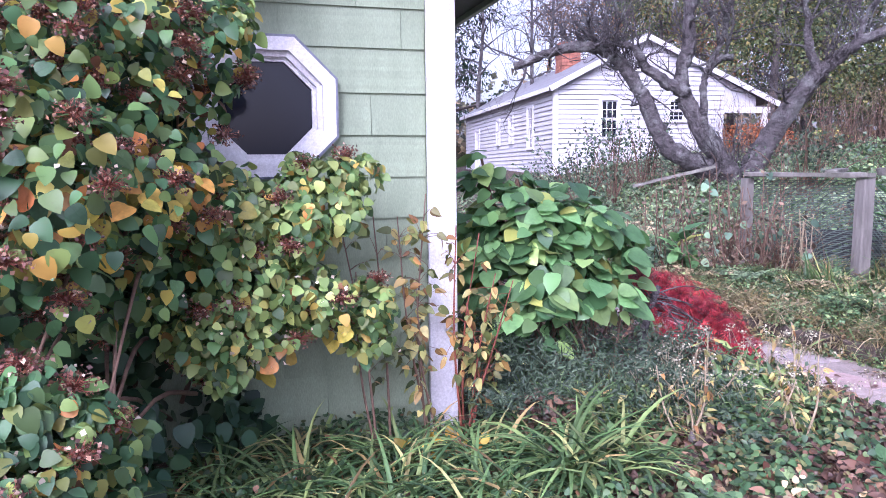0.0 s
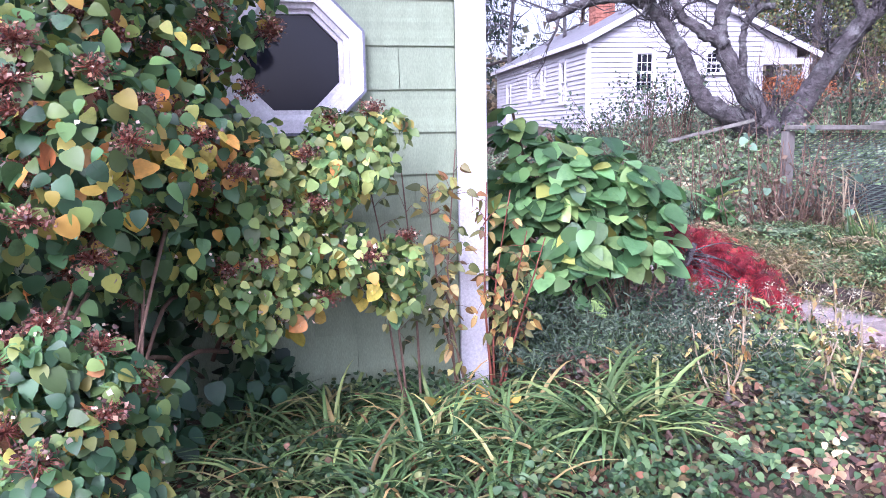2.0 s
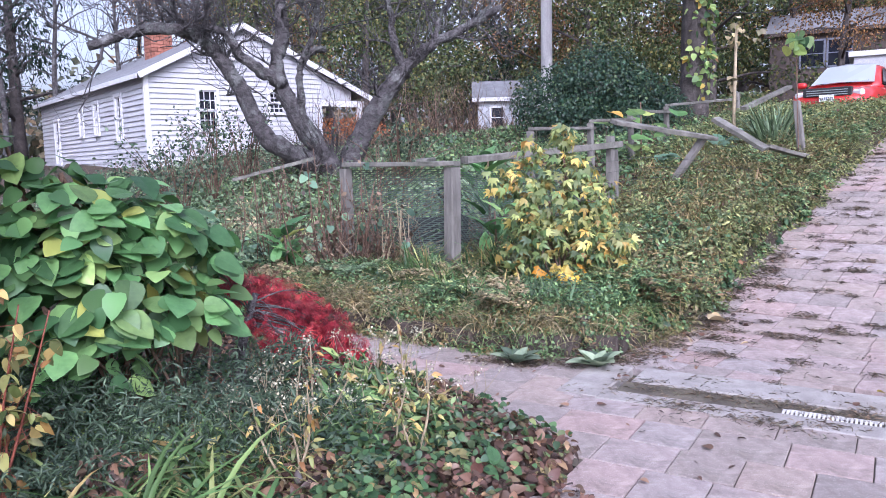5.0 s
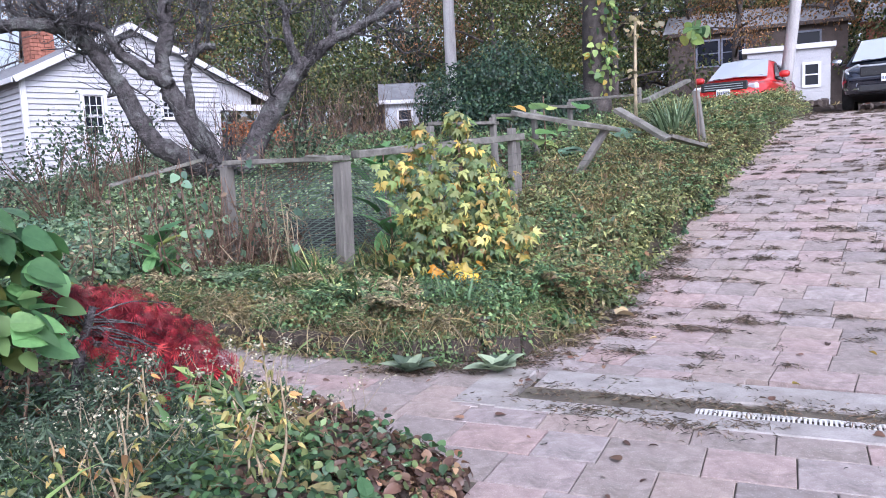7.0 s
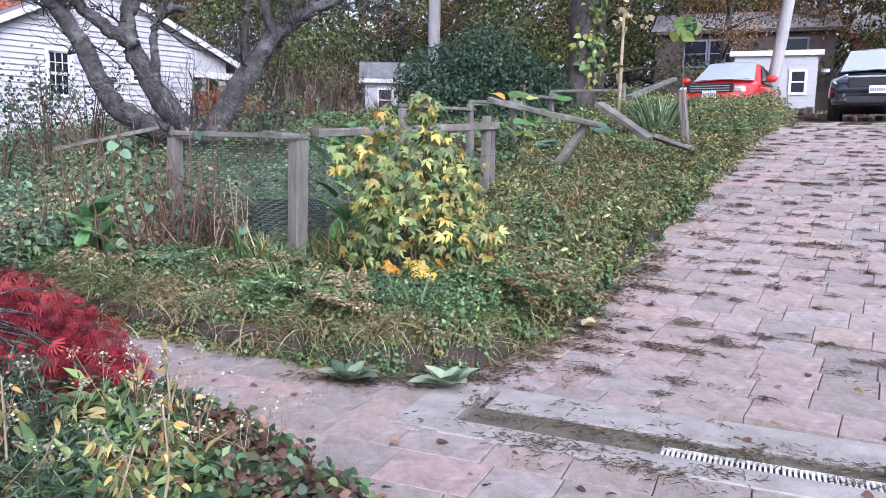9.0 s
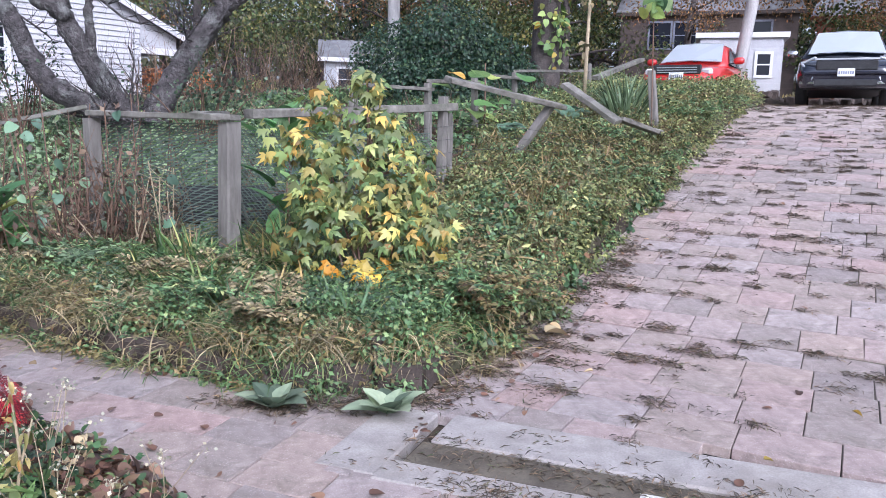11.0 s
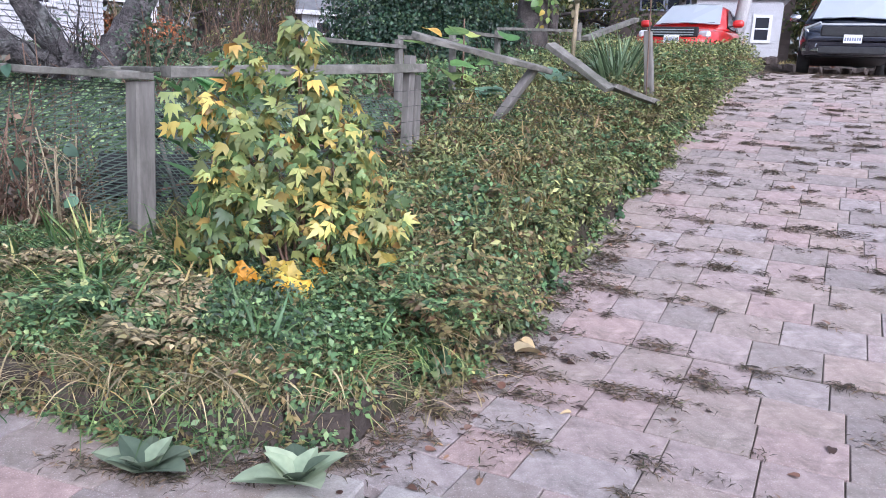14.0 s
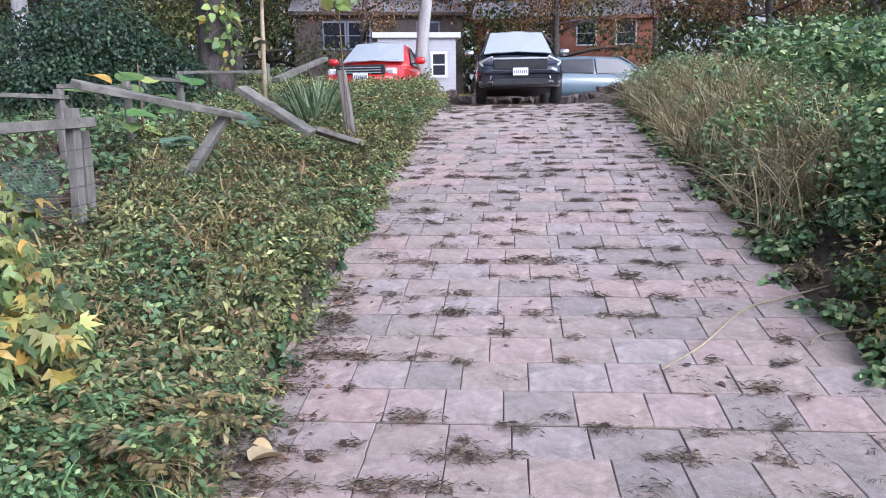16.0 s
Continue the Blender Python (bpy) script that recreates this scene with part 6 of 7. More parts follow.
def twigs(g, start, d, r, ln, depth, up=0.25, kink=0.35):
    pts, rad = [start], [r]
    for i in range(4):
        d = (d + Vector(rng.normal(size=3) * kink) + Vector((0, 0, up))).normalized()
        pts.append(pts[-1] + d * ln / 4)
        rad.append(r * (1 - 0.16 * (i + 1)))
    g.tube(pts, rad, 3 if r < 0.012 else 4)
    if depth > 0:
        for i in range(1, 5):
            for _ in range(2 if depth > 1 else 1):
                dd = (d + Vector(rng.normal(size=3) * 0.9)).normalized()
                twigs(g, pts[i], dd, rad[i] * 0.55, ln * rng.uniform(0.45, 0.75), depth - 1, up, kink)


g = Geo()
for k in range(110):
    s_, d_, r_ = starts[int(rng.integers(0, len(starts)))]
    d_ = (d_ + Vector(rng.normal(size=3) * 0.7)).normalized()
    twigs(g, s_ - Vector(TO), d_, 0.03, rng.uniform(0.7, 1.5), 2)
tagged(g.make("twig", M["bark"], tree, "fine bare twigs"), kind="stuff")

# ---- trees and bushes behind ----
def leafy_mass(name, at, balls, n, mat, label, category, size, shape=None, trunk=None, trunk_r=0.15, group="", trunk_mat="dark_bark", squash=0.85):
    o = veg(name, (at[0], at[1], gz(*at)), label, category, group)
    O = np.array((at[0], at[1], gz(*at)))
    p, r = clump(balls, n, squash=squash, shell=0.35, face=(0, -0.4, 0.6), spread=0.6)
    scatter("crown", shape or leaf_small(0.35), p - O, r, rng.uniform(size[0], size[1], n), M[mat], o, "", "stuff")
    if trunk:
        g = Geo()
        ln = smooth_path(trunk, 5)
        g.tube([np.array(q) - O for q in ln], list(np.linspace(trunk_r, trunk_r * 0.35, len(ln))), 8, 0.2)
        for b in balls:
            k = ln[min(len(ln) - 1, int(len(ln) * rng.uniform(0.35, 0.9)))]
            g.tube([np.array(k) - O, (np.array(k) + np.array(b[:3])) / 2 - O + np.array((0, 0, 0.1)), np.array(b[:3]) - O], [trunk_r * 0.35, trunk_r * 0.22, trunk_r * 0.1], 5)
        g.make("trunk", M[trunk_mat], o)
    return o


leafy_mass("evergreen_shrub", (12.1, 15.0), [(11.4, 15.49, 2.63, 1.0), (12.18, 14.89, 3.0, 1.1), (12.82, 14.34, 2.6, 0.9), (11.27, 14.6, 2.0, 0.9), (12.0, 13.9, 1.9, 0.8), (12.7, 14.2, 1.7, 0.8), (13.2, 14.0, 2.3, 0.7)], 34000, "dark_bush", "broad dark evergreen shrub behind the fence", "shrub", (0.045, 0.095), trunk=[(12.1, 15, 0.9), (12.1, 15, 2.6)])

cover("side_sprigs", ((4, 5.2), (20, 18), lambda x, y: (SN(x, y)[1] > 3.3) & (SN(x, y)[1] < 5.5) & (SN(x, y)[0] > 6.6) & (SN(x, y)[0] < 15)), 5500, "olive_dry", leaf_blade(0.035, 0.4, 3), (0.10, 0.26), "upright olive sprigs rising from the ground cover", (0.12, 0.32), face=(0, 0, 1), density=1.0)
cover("corner_sprigs", ((3.4, 5.2), (8, 8), lambda x, y: (SN(x, y)[1] > 3.25) & (SN(x, y)[1] < 4.6) & (SN(x, y)[0] > 5.5) & (SN(x, y)[0] < 8)), 500, "herb", leaf_blade(0.04, 0.5, 3), (0.08, 0.2), "upright green sprigs at the corner of the bed", (0.1, 0.25), face=(0, 0, 1), density=1.0)

cover("bed_litter", ((1.5, 5.2), (5.5, 10), lambda x, y: in_a(x, y) & (SN(x, y)[0] < 7.5)), 3500, "brown_brush", leaf_ovate(0.35, 0.15, 0.3), (0.03, 0.06), "brown leaf mould between the grasses", (0.0, 0.05))
mounds("pale_weeds", [(float(bed_left_edge(y_)) + rng.uniform(0.2, 2.2), y_) for y_ in rng.uniform(5.5, 8.6, 70)], (0.08, 0.18), 0.1, [("grey_blade", 2, SPRIG, (0.03, 0.07), "pale grey-green weeds of the bed"), ("dry_grass", 2, SPRIG, (0.03, 0.08), "pale dry stems of the bed")], 80)

# ---- woods behind ----
def tree_thing(name, at, h, r, mat, label, n, leaf, trunk_r=0.18, lo=0.35, bark="dark_bark", shape=None, lean=0.0, blobs=14):
    """A tapered trunk, limbs and an uneven crown with gaps."""
    x, y = at
    z = gz(x, y)
    o = veg(name, (x, y, z), label, "tree")
    g = Geo()
    top = np.array((lean * h, 0.0, h * 0.92))
    ln = smooth_path([(0, 0, -0.3), (rng.normal() * 0.15, 0, h * 0.3), tuple(top * 0.65 + rng.normal(size=3) * 0.2), tuple(top)], 5)
    g.tube(ln, list(np.linspace(trunk_r, trunk_r * 0.2, len(ln))), 8, 0.15)
    balls = []
    for k in range(blobs):
        f = lo + (1 - lo) * (k + 0.5) / blobs
        a = 2.4 * k + rng.normal() * 0.4
        rr = r * rng.uniform(0.35, 1.0) * (1.15 - f * 0.75)
        s_ = Vector(ln[min(len(ln) - 1, int(f * 0.95 * len(ln)))])
        e = s_ + Vector((math.cos(a) * rr, math.sin(a) * rr, rng.uniform(0.0, 0.12) * h))
        g.tube([s_, (s_ + e) / 2 + Vector((0, 0, 0.15)), e], [trunk_r * 0.35, trunk_r * 0.22, trunk_r * 0.08], 5)
        balls.append((*e, r * rng.uniform(0.28, 0.5)))
        if n == 0 or leaf == 0:
            for _ in range(3):
                twigs(g, e, Vector(rng.normal(size=3)).normalized(), trunk_r * 0.14, r * 0.7, 1, 0.3)
    g.make("trunk", M[bark], o)
    if n:
        p, q = clump(balls, n, squash=0.7, shell=0.15, face=(0, -0.3, 0.6), spread=0.6)
        scatter("crown", shape or leaf_small(0.38), p, q, rng.uniform(0.7, 1.3, n) * leaf, M[mat], o, "", "stuff")
    return o


def again(src, spots, group=""):
    for x, y, sc, yaw in spots:
        copy_thing(src, pose(x, y, gz(x, y), 0, 0, yaw) @ Matrix.Diagonal((sc, sc, sc, 1)))


pine = tree_thing("pine_tree", (-4, 36), 15, 3.6, "needles", "tall dark pine with drooping dark green boughs", 6500, 0.30, 0.28, 0.12, shape=leaf_small(0.16), blobs=24)
again(pine, [(0.5, 43, 1.1, 80), (-9, 38, 1.1, 220), (13, 52, 1.0, 300), (-3, 52, 1.25, 130), (21, 46, 1.1, 45), (30, 45, 1.2, 100), (-14, 45, 1.2, 10), (40, 34, 1.2, 190), (26, 52, 1.3, 250), (48, 22, 1.2, 200)])
bare = tree_thing("bare_tree", (6, 42), 13, 3.4, "brown_brush", "tall bare grey tree with fine twigs", 0, 0, 0.16, 0.3, "bark", blobs=16)
again(bare, [(2, 38, 0.9, 50), (7.5, 36, 0.9, 33), (0, 34, 0.8, 210), (9.5, 40, 1.0, 120), (14, 42, 0.95, 200), (18, 38, 1.0, 20), (-1, 40, 0.8, 160), (24, 40, 1.1, 80), (11, 46, 1.15, 270), (4, 33, 0.75, 300)])
autumn = tree_thing("autumn_tree", (12.5, 37), 11, 3.6, "far_autumn", "broad tree in thin rust and brown leaf", 9000, 0.13, 0.2, 0.3, shape=leaf_small(0.3), blobs=18)
again(autumn, [(9, 44, 1.1, 60), (36, 20, 1.1, 200), (33, 13.5, 0.8, 120), (44, 12, 1.0, 20), (24, 33, 1.0, 10), (30, 29, 1.1, 150), (52, 6, 1.1, 290), (17, 45, 1.2, 230), (38, 6, 0.9, 80), (26.5, 18.5, 0.75, 210), (46, 18, 1.2, 111)])
olive_tree = tree_thing("broad_tree", (12.5, 29), 8.5, 3.2, "far_green", "broad green tree turning yellow", 11000, 0.125, 0.2, 0.15, blobs=20)
again(olive_tree, [(16.5, 33, 1.1, 100), (22, 27, 1.1, 40), (26, 24, 1.15, 170), (9.5, 34, 0.9, 260), (19, 40, 1.5, 12), (29, 34, 1.5, 222), (34, 26, 1.4, 111), (41, 27, 1.5, 61), (35, -2, 1.3, 92), (44, -3, 1.5, 40), (29, 2.5, 0.9, 15), (37, 15, 1.3, 133), (48, 30, 1.8, 10), (58, 10, 1.8, 84), (56, 22, 1.8, 190)])
# the vine-hung trunk with wide overhanging boughs
big = tree_thing("overhanging_tree", (14.3, 14.05), 11, 5.0, "far_green", "large dark-trunked tree with wide overhanging olive and rust boughs", 26000, 0.085, 0.34, 0.33, blobs=22, shape=leaf_small(0.3))
p, r = clump([(0, -0.2, z, 0.32) for z in (1.0, 1.5, 2.0, 2.5, 3.0, 3.6)], 260, squash=1.3)
scatter("climbing_vine", leaf_ovate(0.42, 0.08, 0.2), p, r, rng.uniform(0.10, 0.19, len(p)), M["vine_lime"], big, "pale heart-shaped climbing vine leaves", "stuff")
# dark thicket and brush
leafy_mass("evergreen_thicket", (18, -1.0), [(17.6, 0.6, 2.9, 1.2), (18.5, -1.5, 3.0, 1.7), (16.6, -2.8, 3.0, 1.6), (19.5, 1.0, 2.9, 1.1), (15, -4.5, 2.9, 1.6), (21, 2.2, 2.9, 1.0)], 24000, "thicket", "dark evergreen thicket on top of the bank", "shrub", (0.08, 0.17), trunk=[(18, -1, 1.5), (18, -1, 3)])
leafy_mass("orange_shrub", (11.2, 26.5), [(10.3, 26.6, 2.3, 0.8), (11.2, 26.5, 2.3, 0.9), (9.6, 27.5, 2.5, 0.8)], 5000, "orange_bush", "rust-orange bush by the cottage porch", "shrub", (0.07, 0.14), trunk=[(11.2, 26.5, 1.2), (11.2, 26.5, 2)])
leafy_mass("yellow_bush", (14.0, 27), [(13.6, 27, 2.4, 0.6), (14.4, 27.5, 2.3, 0.6), (13.2, 27, 1.9, 0.5)], 3000, "yellow_shrub", "yellow autumn bush before the woods", "shrub", (0.07, 0.14), trunk=[(14, 27, 1.4), (14, 27, 2)])
for bx, by in ((13.5, 24), (15, 22.5), (16.5, 23), (12.3, 22.5), (10.5, 21), (18, 22), (9, 22.5)):
    g = Geo()
    for k in range(26):
        twigs(g, Vector((rng.normal() * 0.7, rng.normal() * 0.5, -0.05)), Vector((rng.normal() * 0.3, rng.normal() * 0.3, 1)).normalized(), 0.014, rng.uniform(1.0, 1.9), 1, 0.35, 0.3)
    o = veg("brush", (bx, by, gz(bx, by)), "tangle of dry reddish-brown brush", "shrub", "dry brush before the woods")
    tagged(g.make("stalk", M["brown_brush"], o), kind="stuff")
leafy_mass("low_hedge", (22, 20), [(21, 18.6, 2.6, 0.8), (22.5, 19, 2.7, 0.9), (19.6, 18.8, 2.5, 0.8), (24, 20.5, 2.8, 0.9)], 9000, "far_green", "loose green hedge below the woods", "hedge", (0.08, 0.16), trunk=[(22, 19.5, 1.8), (22, 19.5, 2.5)])
leafy_mass("low_hedge", (27, 6.5), [(26.5, 6.6, 2.9, 0.7), (27.8, 5.6, 2.9, 0.7), (29, 8, 3.2, 0.8), (25.5, 4.6, 2.7, 0.9)], 7000, "bank_leaf", "loose green bushes beside the lawn", "hedge", (0.08, 0.16), trunk=[(27, 6.5, 1.8), (27, 6.5, 2.5)])
# hill of far woods
ridge_balls = []
for a in np.linspace(-30, 130, 70):
    for hgt in (4.0, 8.0, 12.0):
        rr = 66 + rng.normal() * 3
        if hgt > 5 and 62 < a < 118 and rng.random() < 0.85:
            continue
        ridge_balls.append((rr * math.cos(radians(a)), rr * math.sin(radians(a)), hgt + rng.normal() * 1.2, 3.6))
p, r = clump(ridge_balls, 42000, shell=0.3)
scatter("far_woods", leaf_small(0.4), p, r, rng.uniform(0.45, 0.9, len(p)), M["far_mix"], None, "distant mixed autumn woods", "stuff")

# rose bushes before the cottage
for x, y, h in ((3.6, 16.0, 1.8), (2.7, 14.5, 1.6), (4.6, 17.5, 1.8), (1.6, 15.5, 1.5), (6.2, 13.2, 1.2)):
    o = veg("rose_bush", (x, y, gz(x, y)), "thin arching bush with sparse grey-green leaves", "shrub", "thin bushes before the cottage")
    g, pts = Geo(), []
    for k in range(16):
        e = Vector((rng.normal() * 0.55, rng.normal() * 0.4, h * rng.uniform(0.6, 1.1)))
        ln = smooth_path([(rng.normal() * 0.08, rng.normal() * 0.08, -0.05), e * 0.55 + Vector((0, 0, 0.15)), e], 4)
        g.tube(ln, list(np.linspace(0.014, 0.004, len(ln))), 4)
        for q in ln[3:]:
            for _ in range(7):
                pts.append(np.array(q) + rng.normal(size=3) * 0.12)
    g.make("stem", M["stem"], o)
    pts = np.array(pts)
    scatter("foliage", leaf_small(0.35), pts, turn_to(unit(len(pts), 0.6), unit(len(pts))), rng.uniform(0.04, 0.09, len(pts)), M["grey_herb"], o, "", "stuff")

# ---- poles, wires, far buildings ----
def pole(x, y, h, r, lean=(0, 0)):
    z = gz(x, y)
    o = veg("utility_pole", (x, y, z), "weathered pale grey wooden utility pole", "utility pole")
    g = Geo()
    g.tube([(lean[0] * t, lean[1] * t, -0.3 + (h + 0.3) * t) for t in np.linspace(0, 1, 8)], list(np.linspace(r, r * 0.75, 8)), 12, 0.1)
    g.make("shaft", M["pole"], o)
    bm = bmesh.new()
    box(bm, (1.8, 0.1, 0.12), pose(lean[0] * 0.95, lean[1] * 0.95, h * 0.95, 0, 0, 30))
    part("crossarm", bm, M["old_wood"], o)


pole(13.9, 19.2, 9.5, 0.17)
pole(18.85, 12.15, 9.0, 0.15, (0.5, -0.9))
for i, (a, b) in enumerate((((13.9, 19.2, 10.2), (40, 24, 9.5)), ((13.9, 19.2, 9.9), (40, 22, 9.0)), ((19.3, 11.4, 10.4), (45, 16, 10)), ((13.9, 19.2, 10.0), (-10, 34, 11)), ((5, 30, 5.6), (19.3, 11.4, 8.6)), ((14, 19, 7.0), (30, 21.5, 7.6)))):
    g = Geo()
    a, b = Vector(a), Vector(b)
    g.tube([a.lerp(b, t) - Vector((0, 0, 1.0 * 4 * t * (1 - t))) for t in np.linspace(0, 1, 12)], [0.018] * 12, 4)
    tagged(g.make("overhead_cable", M["black"]), "thin black overhead cable between the poles", "cable", "overhead cables")


def small_house(name, at, yaw, dims, wall, label, windows, roof_h=0.9, category="house", trim="white_paint"):
    w, d, h = dims
    o = thing(name, at, label, category, yaw=yaw)
    for nm, size, m in (("wall", (w, 0.12, h), pose(0, -d / 2, h / 2)), ("wall", (w, 0.12, h), pose(0, d / 2, h / 2)), ("wall", (0.12, d - 0.12, h), pose(-w / 2 + 0.06, 0, h / 2)), ("wall", (0.12, d - 0.12, h), pose(w / 2 - 0.06, 0, h / 2))):
        boxes(nm, [(size, m)], M[wall], o)
    for k in range(int(h / 0.2)):
        boxes("clapboard", [((w + 0.02, 0.02, 0.17), pose(0, -d / 2 - 0.065, 0.12 + 0.2 * k, 5))], M[wall], o)
    if roof_h:
        for sg in (-1, 1):
            ang = math.degrees(math.atan2(roof_h, d / 2))
            boxes("roof", [((w + 0.5, math.hypot(roof_h, d / 2) + 0.3, 0.08), pose(0, sg * (d / 4 + 0.08), h + roof_h / 2 + 0.0, -sg * ang))], M["roof"], o)
        boxes("fascia", [((w + 0.5, 0.05, 0.16), pose(0, -d / 2 - 0.26, h - 0.06))], M["white_paint" if trim == "white_paint" else wall], o)
    else:
        boxes("roof", [((w + 0.3, d + 0.3, 0.15), pose(0, 0, h + 0.05))], M["white_paint"], o)
    for x, z, ww, hh in windows:
        q = new("window")
        q.parent = o
        q.matrix_local = pose(x, -d / 2 - 0.09, z)
        boxes("frame", [((ww + 0.16, 0.05, 0.08), pose(0, 0, hh / 2 + 0.04)), ((ww + 0.16, 0.05, 0.08), pose(0, 0, -hh / 2 - 0.04)), ((0.08, 0.05, hh), pose(-ww / 2 - 0.04, 0, 0)), ((0.08, 0.05, hh), pose(ww / 2 + 0.04, 0, 0)), ((ww, 0.04, 0.04), pose(0, 0, 0))], M[trim], q)
        boxes("pane", [((ww, 0.02, hh), pose(0, 0.01, 0))], M["dark_glass"], q)
    return o


small_house("grey_shed", (19.7, 29.0, 1.75), -31, (3.6, 3.0, 2.15), "shed_wall", "small pale grey cottage with white windows and shutters", [(-1.0, 1.35, 0.5, 0.8), (0.9, 1.5, 0.5, 0.5)], 0.75)
small_house("white_garage", (23.95, 15.0, 2.45), -58, (2.3, 1.9, 1.75), "old_white", "low white garage with a door and a lit lamp", [(0.65, 0.95, 0.35, 0.6)], 0, "garage")
o = thing("porch_lamp", (23.12, 14.6, 3.88), "small warm glowing wall lamp on the garage", "lamp")
boxes("lamp_glass", [((0.1, 0.1, 0.14), Matrix())], M["porch_glow"], o, "", 0.03)
boxes("bracket", [((0.2, 0.05, 0.04), pose(0.12, 0.02, 0.09))], M["black"], o)
small_house("brown_house", (35.5, 23.5, 2.4), -57, (7.5, 6, 4.3), "brown_wall", "dark brown two-storey house among the trees", [(-2, 3.3, 0.9, 1.1), (-0.9, 3.3, 0.9, 1.1), (2.2, 3.3, 0.9, 1.1)], 1.2, "house", "grey_trim")
small_house("red_house", (44.5, 17.2, 2.9), -70, (9, 6, 4.2), "brick", "dark red house with white windows beyond the lawn", [(-3, 3.4, 0.9, 1.1), (-0.9, 3.4, 0.9, 1.1), (1.2, 3.4, 0.9, 1.1), (3.2, 3.4, 0.9, 1.1)], 1.3, "house", "old_white")
cover("lawn", ((24, 4), (46, 18), lambda x, y: (SN(x, y)[0] > 25) & (SN(x, y)[1] < 3.5)), 9000, "lawn_grass", leaf_blade(0.05, 0.4, 3), (0.1, 0.22), "yellowed lawn grass strewn with leaves", (0, 0), face=(0, 0, 1))
# stacked stones behind the cars
for k in range(46):
    x, y, _ = sn(24.6 + 0.5 * rng.random() + 0.25 * (k % 2), -1.6 + 0.16 * k)
    bm = bmesh.new()
    box(bm, tuple(rng.uniform(0.16, 0.3, 3)), None, 0.04)
    for w in bm.verts:
        w.co += Vector(rng.normal(size=3) * 0.02)
    q = part("wall_stone", bm, M["stone"])
    q.matrix_world = pose(x, y, gz(x, y) + 0.08, *rng.uniform(-15, 15, 3))
    tagged(q, "rough grey fieldstone of a low loose wall", "stone", "fieldstones behind the cars")

# ---- garden clutter inside the fence ----
# netting and wires on the front fence
def sheet(name, a, b, z0, z1, mat, label):
    a, b = np.array(a), np.array(b)
    n = 8
    v, f = [], []
    for i in range(n + 1):
        q = a + (b - a) * i / n
        for z in (z0, (z0 + z1) / 2, z1):
            v.append((q[0] + rng.normal() * 0.008, q[1] + rng.normal() * 0.008, z))
    for i in range(n):
        for k in range(2):
            f.append((i * 3 + k, (i + 1) * 3 + k, (i + 1) * 3 + k + 1, i * 3 + k + 1))
    return tagged(put_mesh(name, v, f, M[mat]), label, "netting")


sheet("fence_netting", (3.5, 8.9), (4.12, 7.72), 0.3, 1.34, "netting", "dark green mesh netting stretched between two fence posts")
sheet("fence_netting", (4.2, 8.0), (6.5, 8.25), 0.45, 1.3, "netting", "dark green mesh netting behind the yellow shrub")
for k in range(6):
    g = Geo()
    z = 0.12 * k
    g.tube(smooth_path([(4.16, 7.62, 0.5 + z), (6.72, 8.1, 0.72 + z * 1.1), (7.9, 8.05, 0.8 + z * 0.9), (8.5, 7.45, 0.8 + 0.6 * z)], 5), [0.0025] * 16, 4)
    tagged(g.make("fence_wire", M["wire"]), "thin rusty fence wire sagging between posts", "wire", "wires of the garden fence")
# brush pile
g = Geo()
for k in range(70):
    c_ = np.array((6.3 + rng.normal() * 0.5, 8.6 + rng.normal() * 0.3, 0.55 + 0.4 * rng.random()))
    d_ = np.array((1, 0.35, 0.25)) * rng.uniform(0.25, 0.7) + rng.normal(size=3) * 0.12
    g.tube([c_ - d_, c_ + rng.normal(size=3) * 0.03, c_ + d_], [0.012, 0.011, 0.006], 4)
tagged(g.make("brush_pile", M["stem"]), "pile of cut grey-brown branches behind the fence", "brush pile", kind="stuff")
# black crate with a shovel handle
crate = thing("black_crate", (4.75, 9.3, 0.42), "black slatted plastic crate on the mulch", "crate", yaw=-20)
boxes("base", [((0.8, 0.45, 0.02), pose(0, 0, 0.01))], M["black"], crate)
for sx, sy, ln, yaw in ((0, -0.22, 0.8, 0), (0, 0.22, 0.8, 0), (-0.39, 0, 0.42, 90), (0.39, 0, 0.42, 90)):
    for k in range(4):
        boxes("slat", [((ln, 0.012, 0.045), pose(sx, sy, 0.05 + 0.075 * k, 0, 0, yaw))], M["black"], crate)
    for k in range(5):
        boxes("upright", [((0.02, 0.016, 0.32), pose(sx, sy, 0.16, 0, 0, yaw) @ pose((k / 4 - 0.5) * ln * 0.98, 0.004, 0))], M["black"], crate)
shov = thing("shovel", (4.6, 8.7, gz(4.6, 8.7)), "black D-handled garden shovel standing in the mulch", "shovel")
g = Geo()
g.tube([(0.25, 0.1, -0.1), (0.1, 0.05, 0.3), (0.0, 0.0, 0.62)], [0.016] * 3, 8)
g.make("shaft", M["old_wood"], shov)
g = Geo()
g.tube(smooth_path([(0, 0, 0.6), (-0.05, -0.05, 0.66), (-0.12, -0.05, 0.76), (-0.06, 0.0, 0.81), (0.05, 0.06, 0.78), (0.04, 0.04, 0.68), (0, 0, 0.6)], 4), [0.014] * 25, 8)
g.make("handle", M["black"], shov, "black plastic D handle")
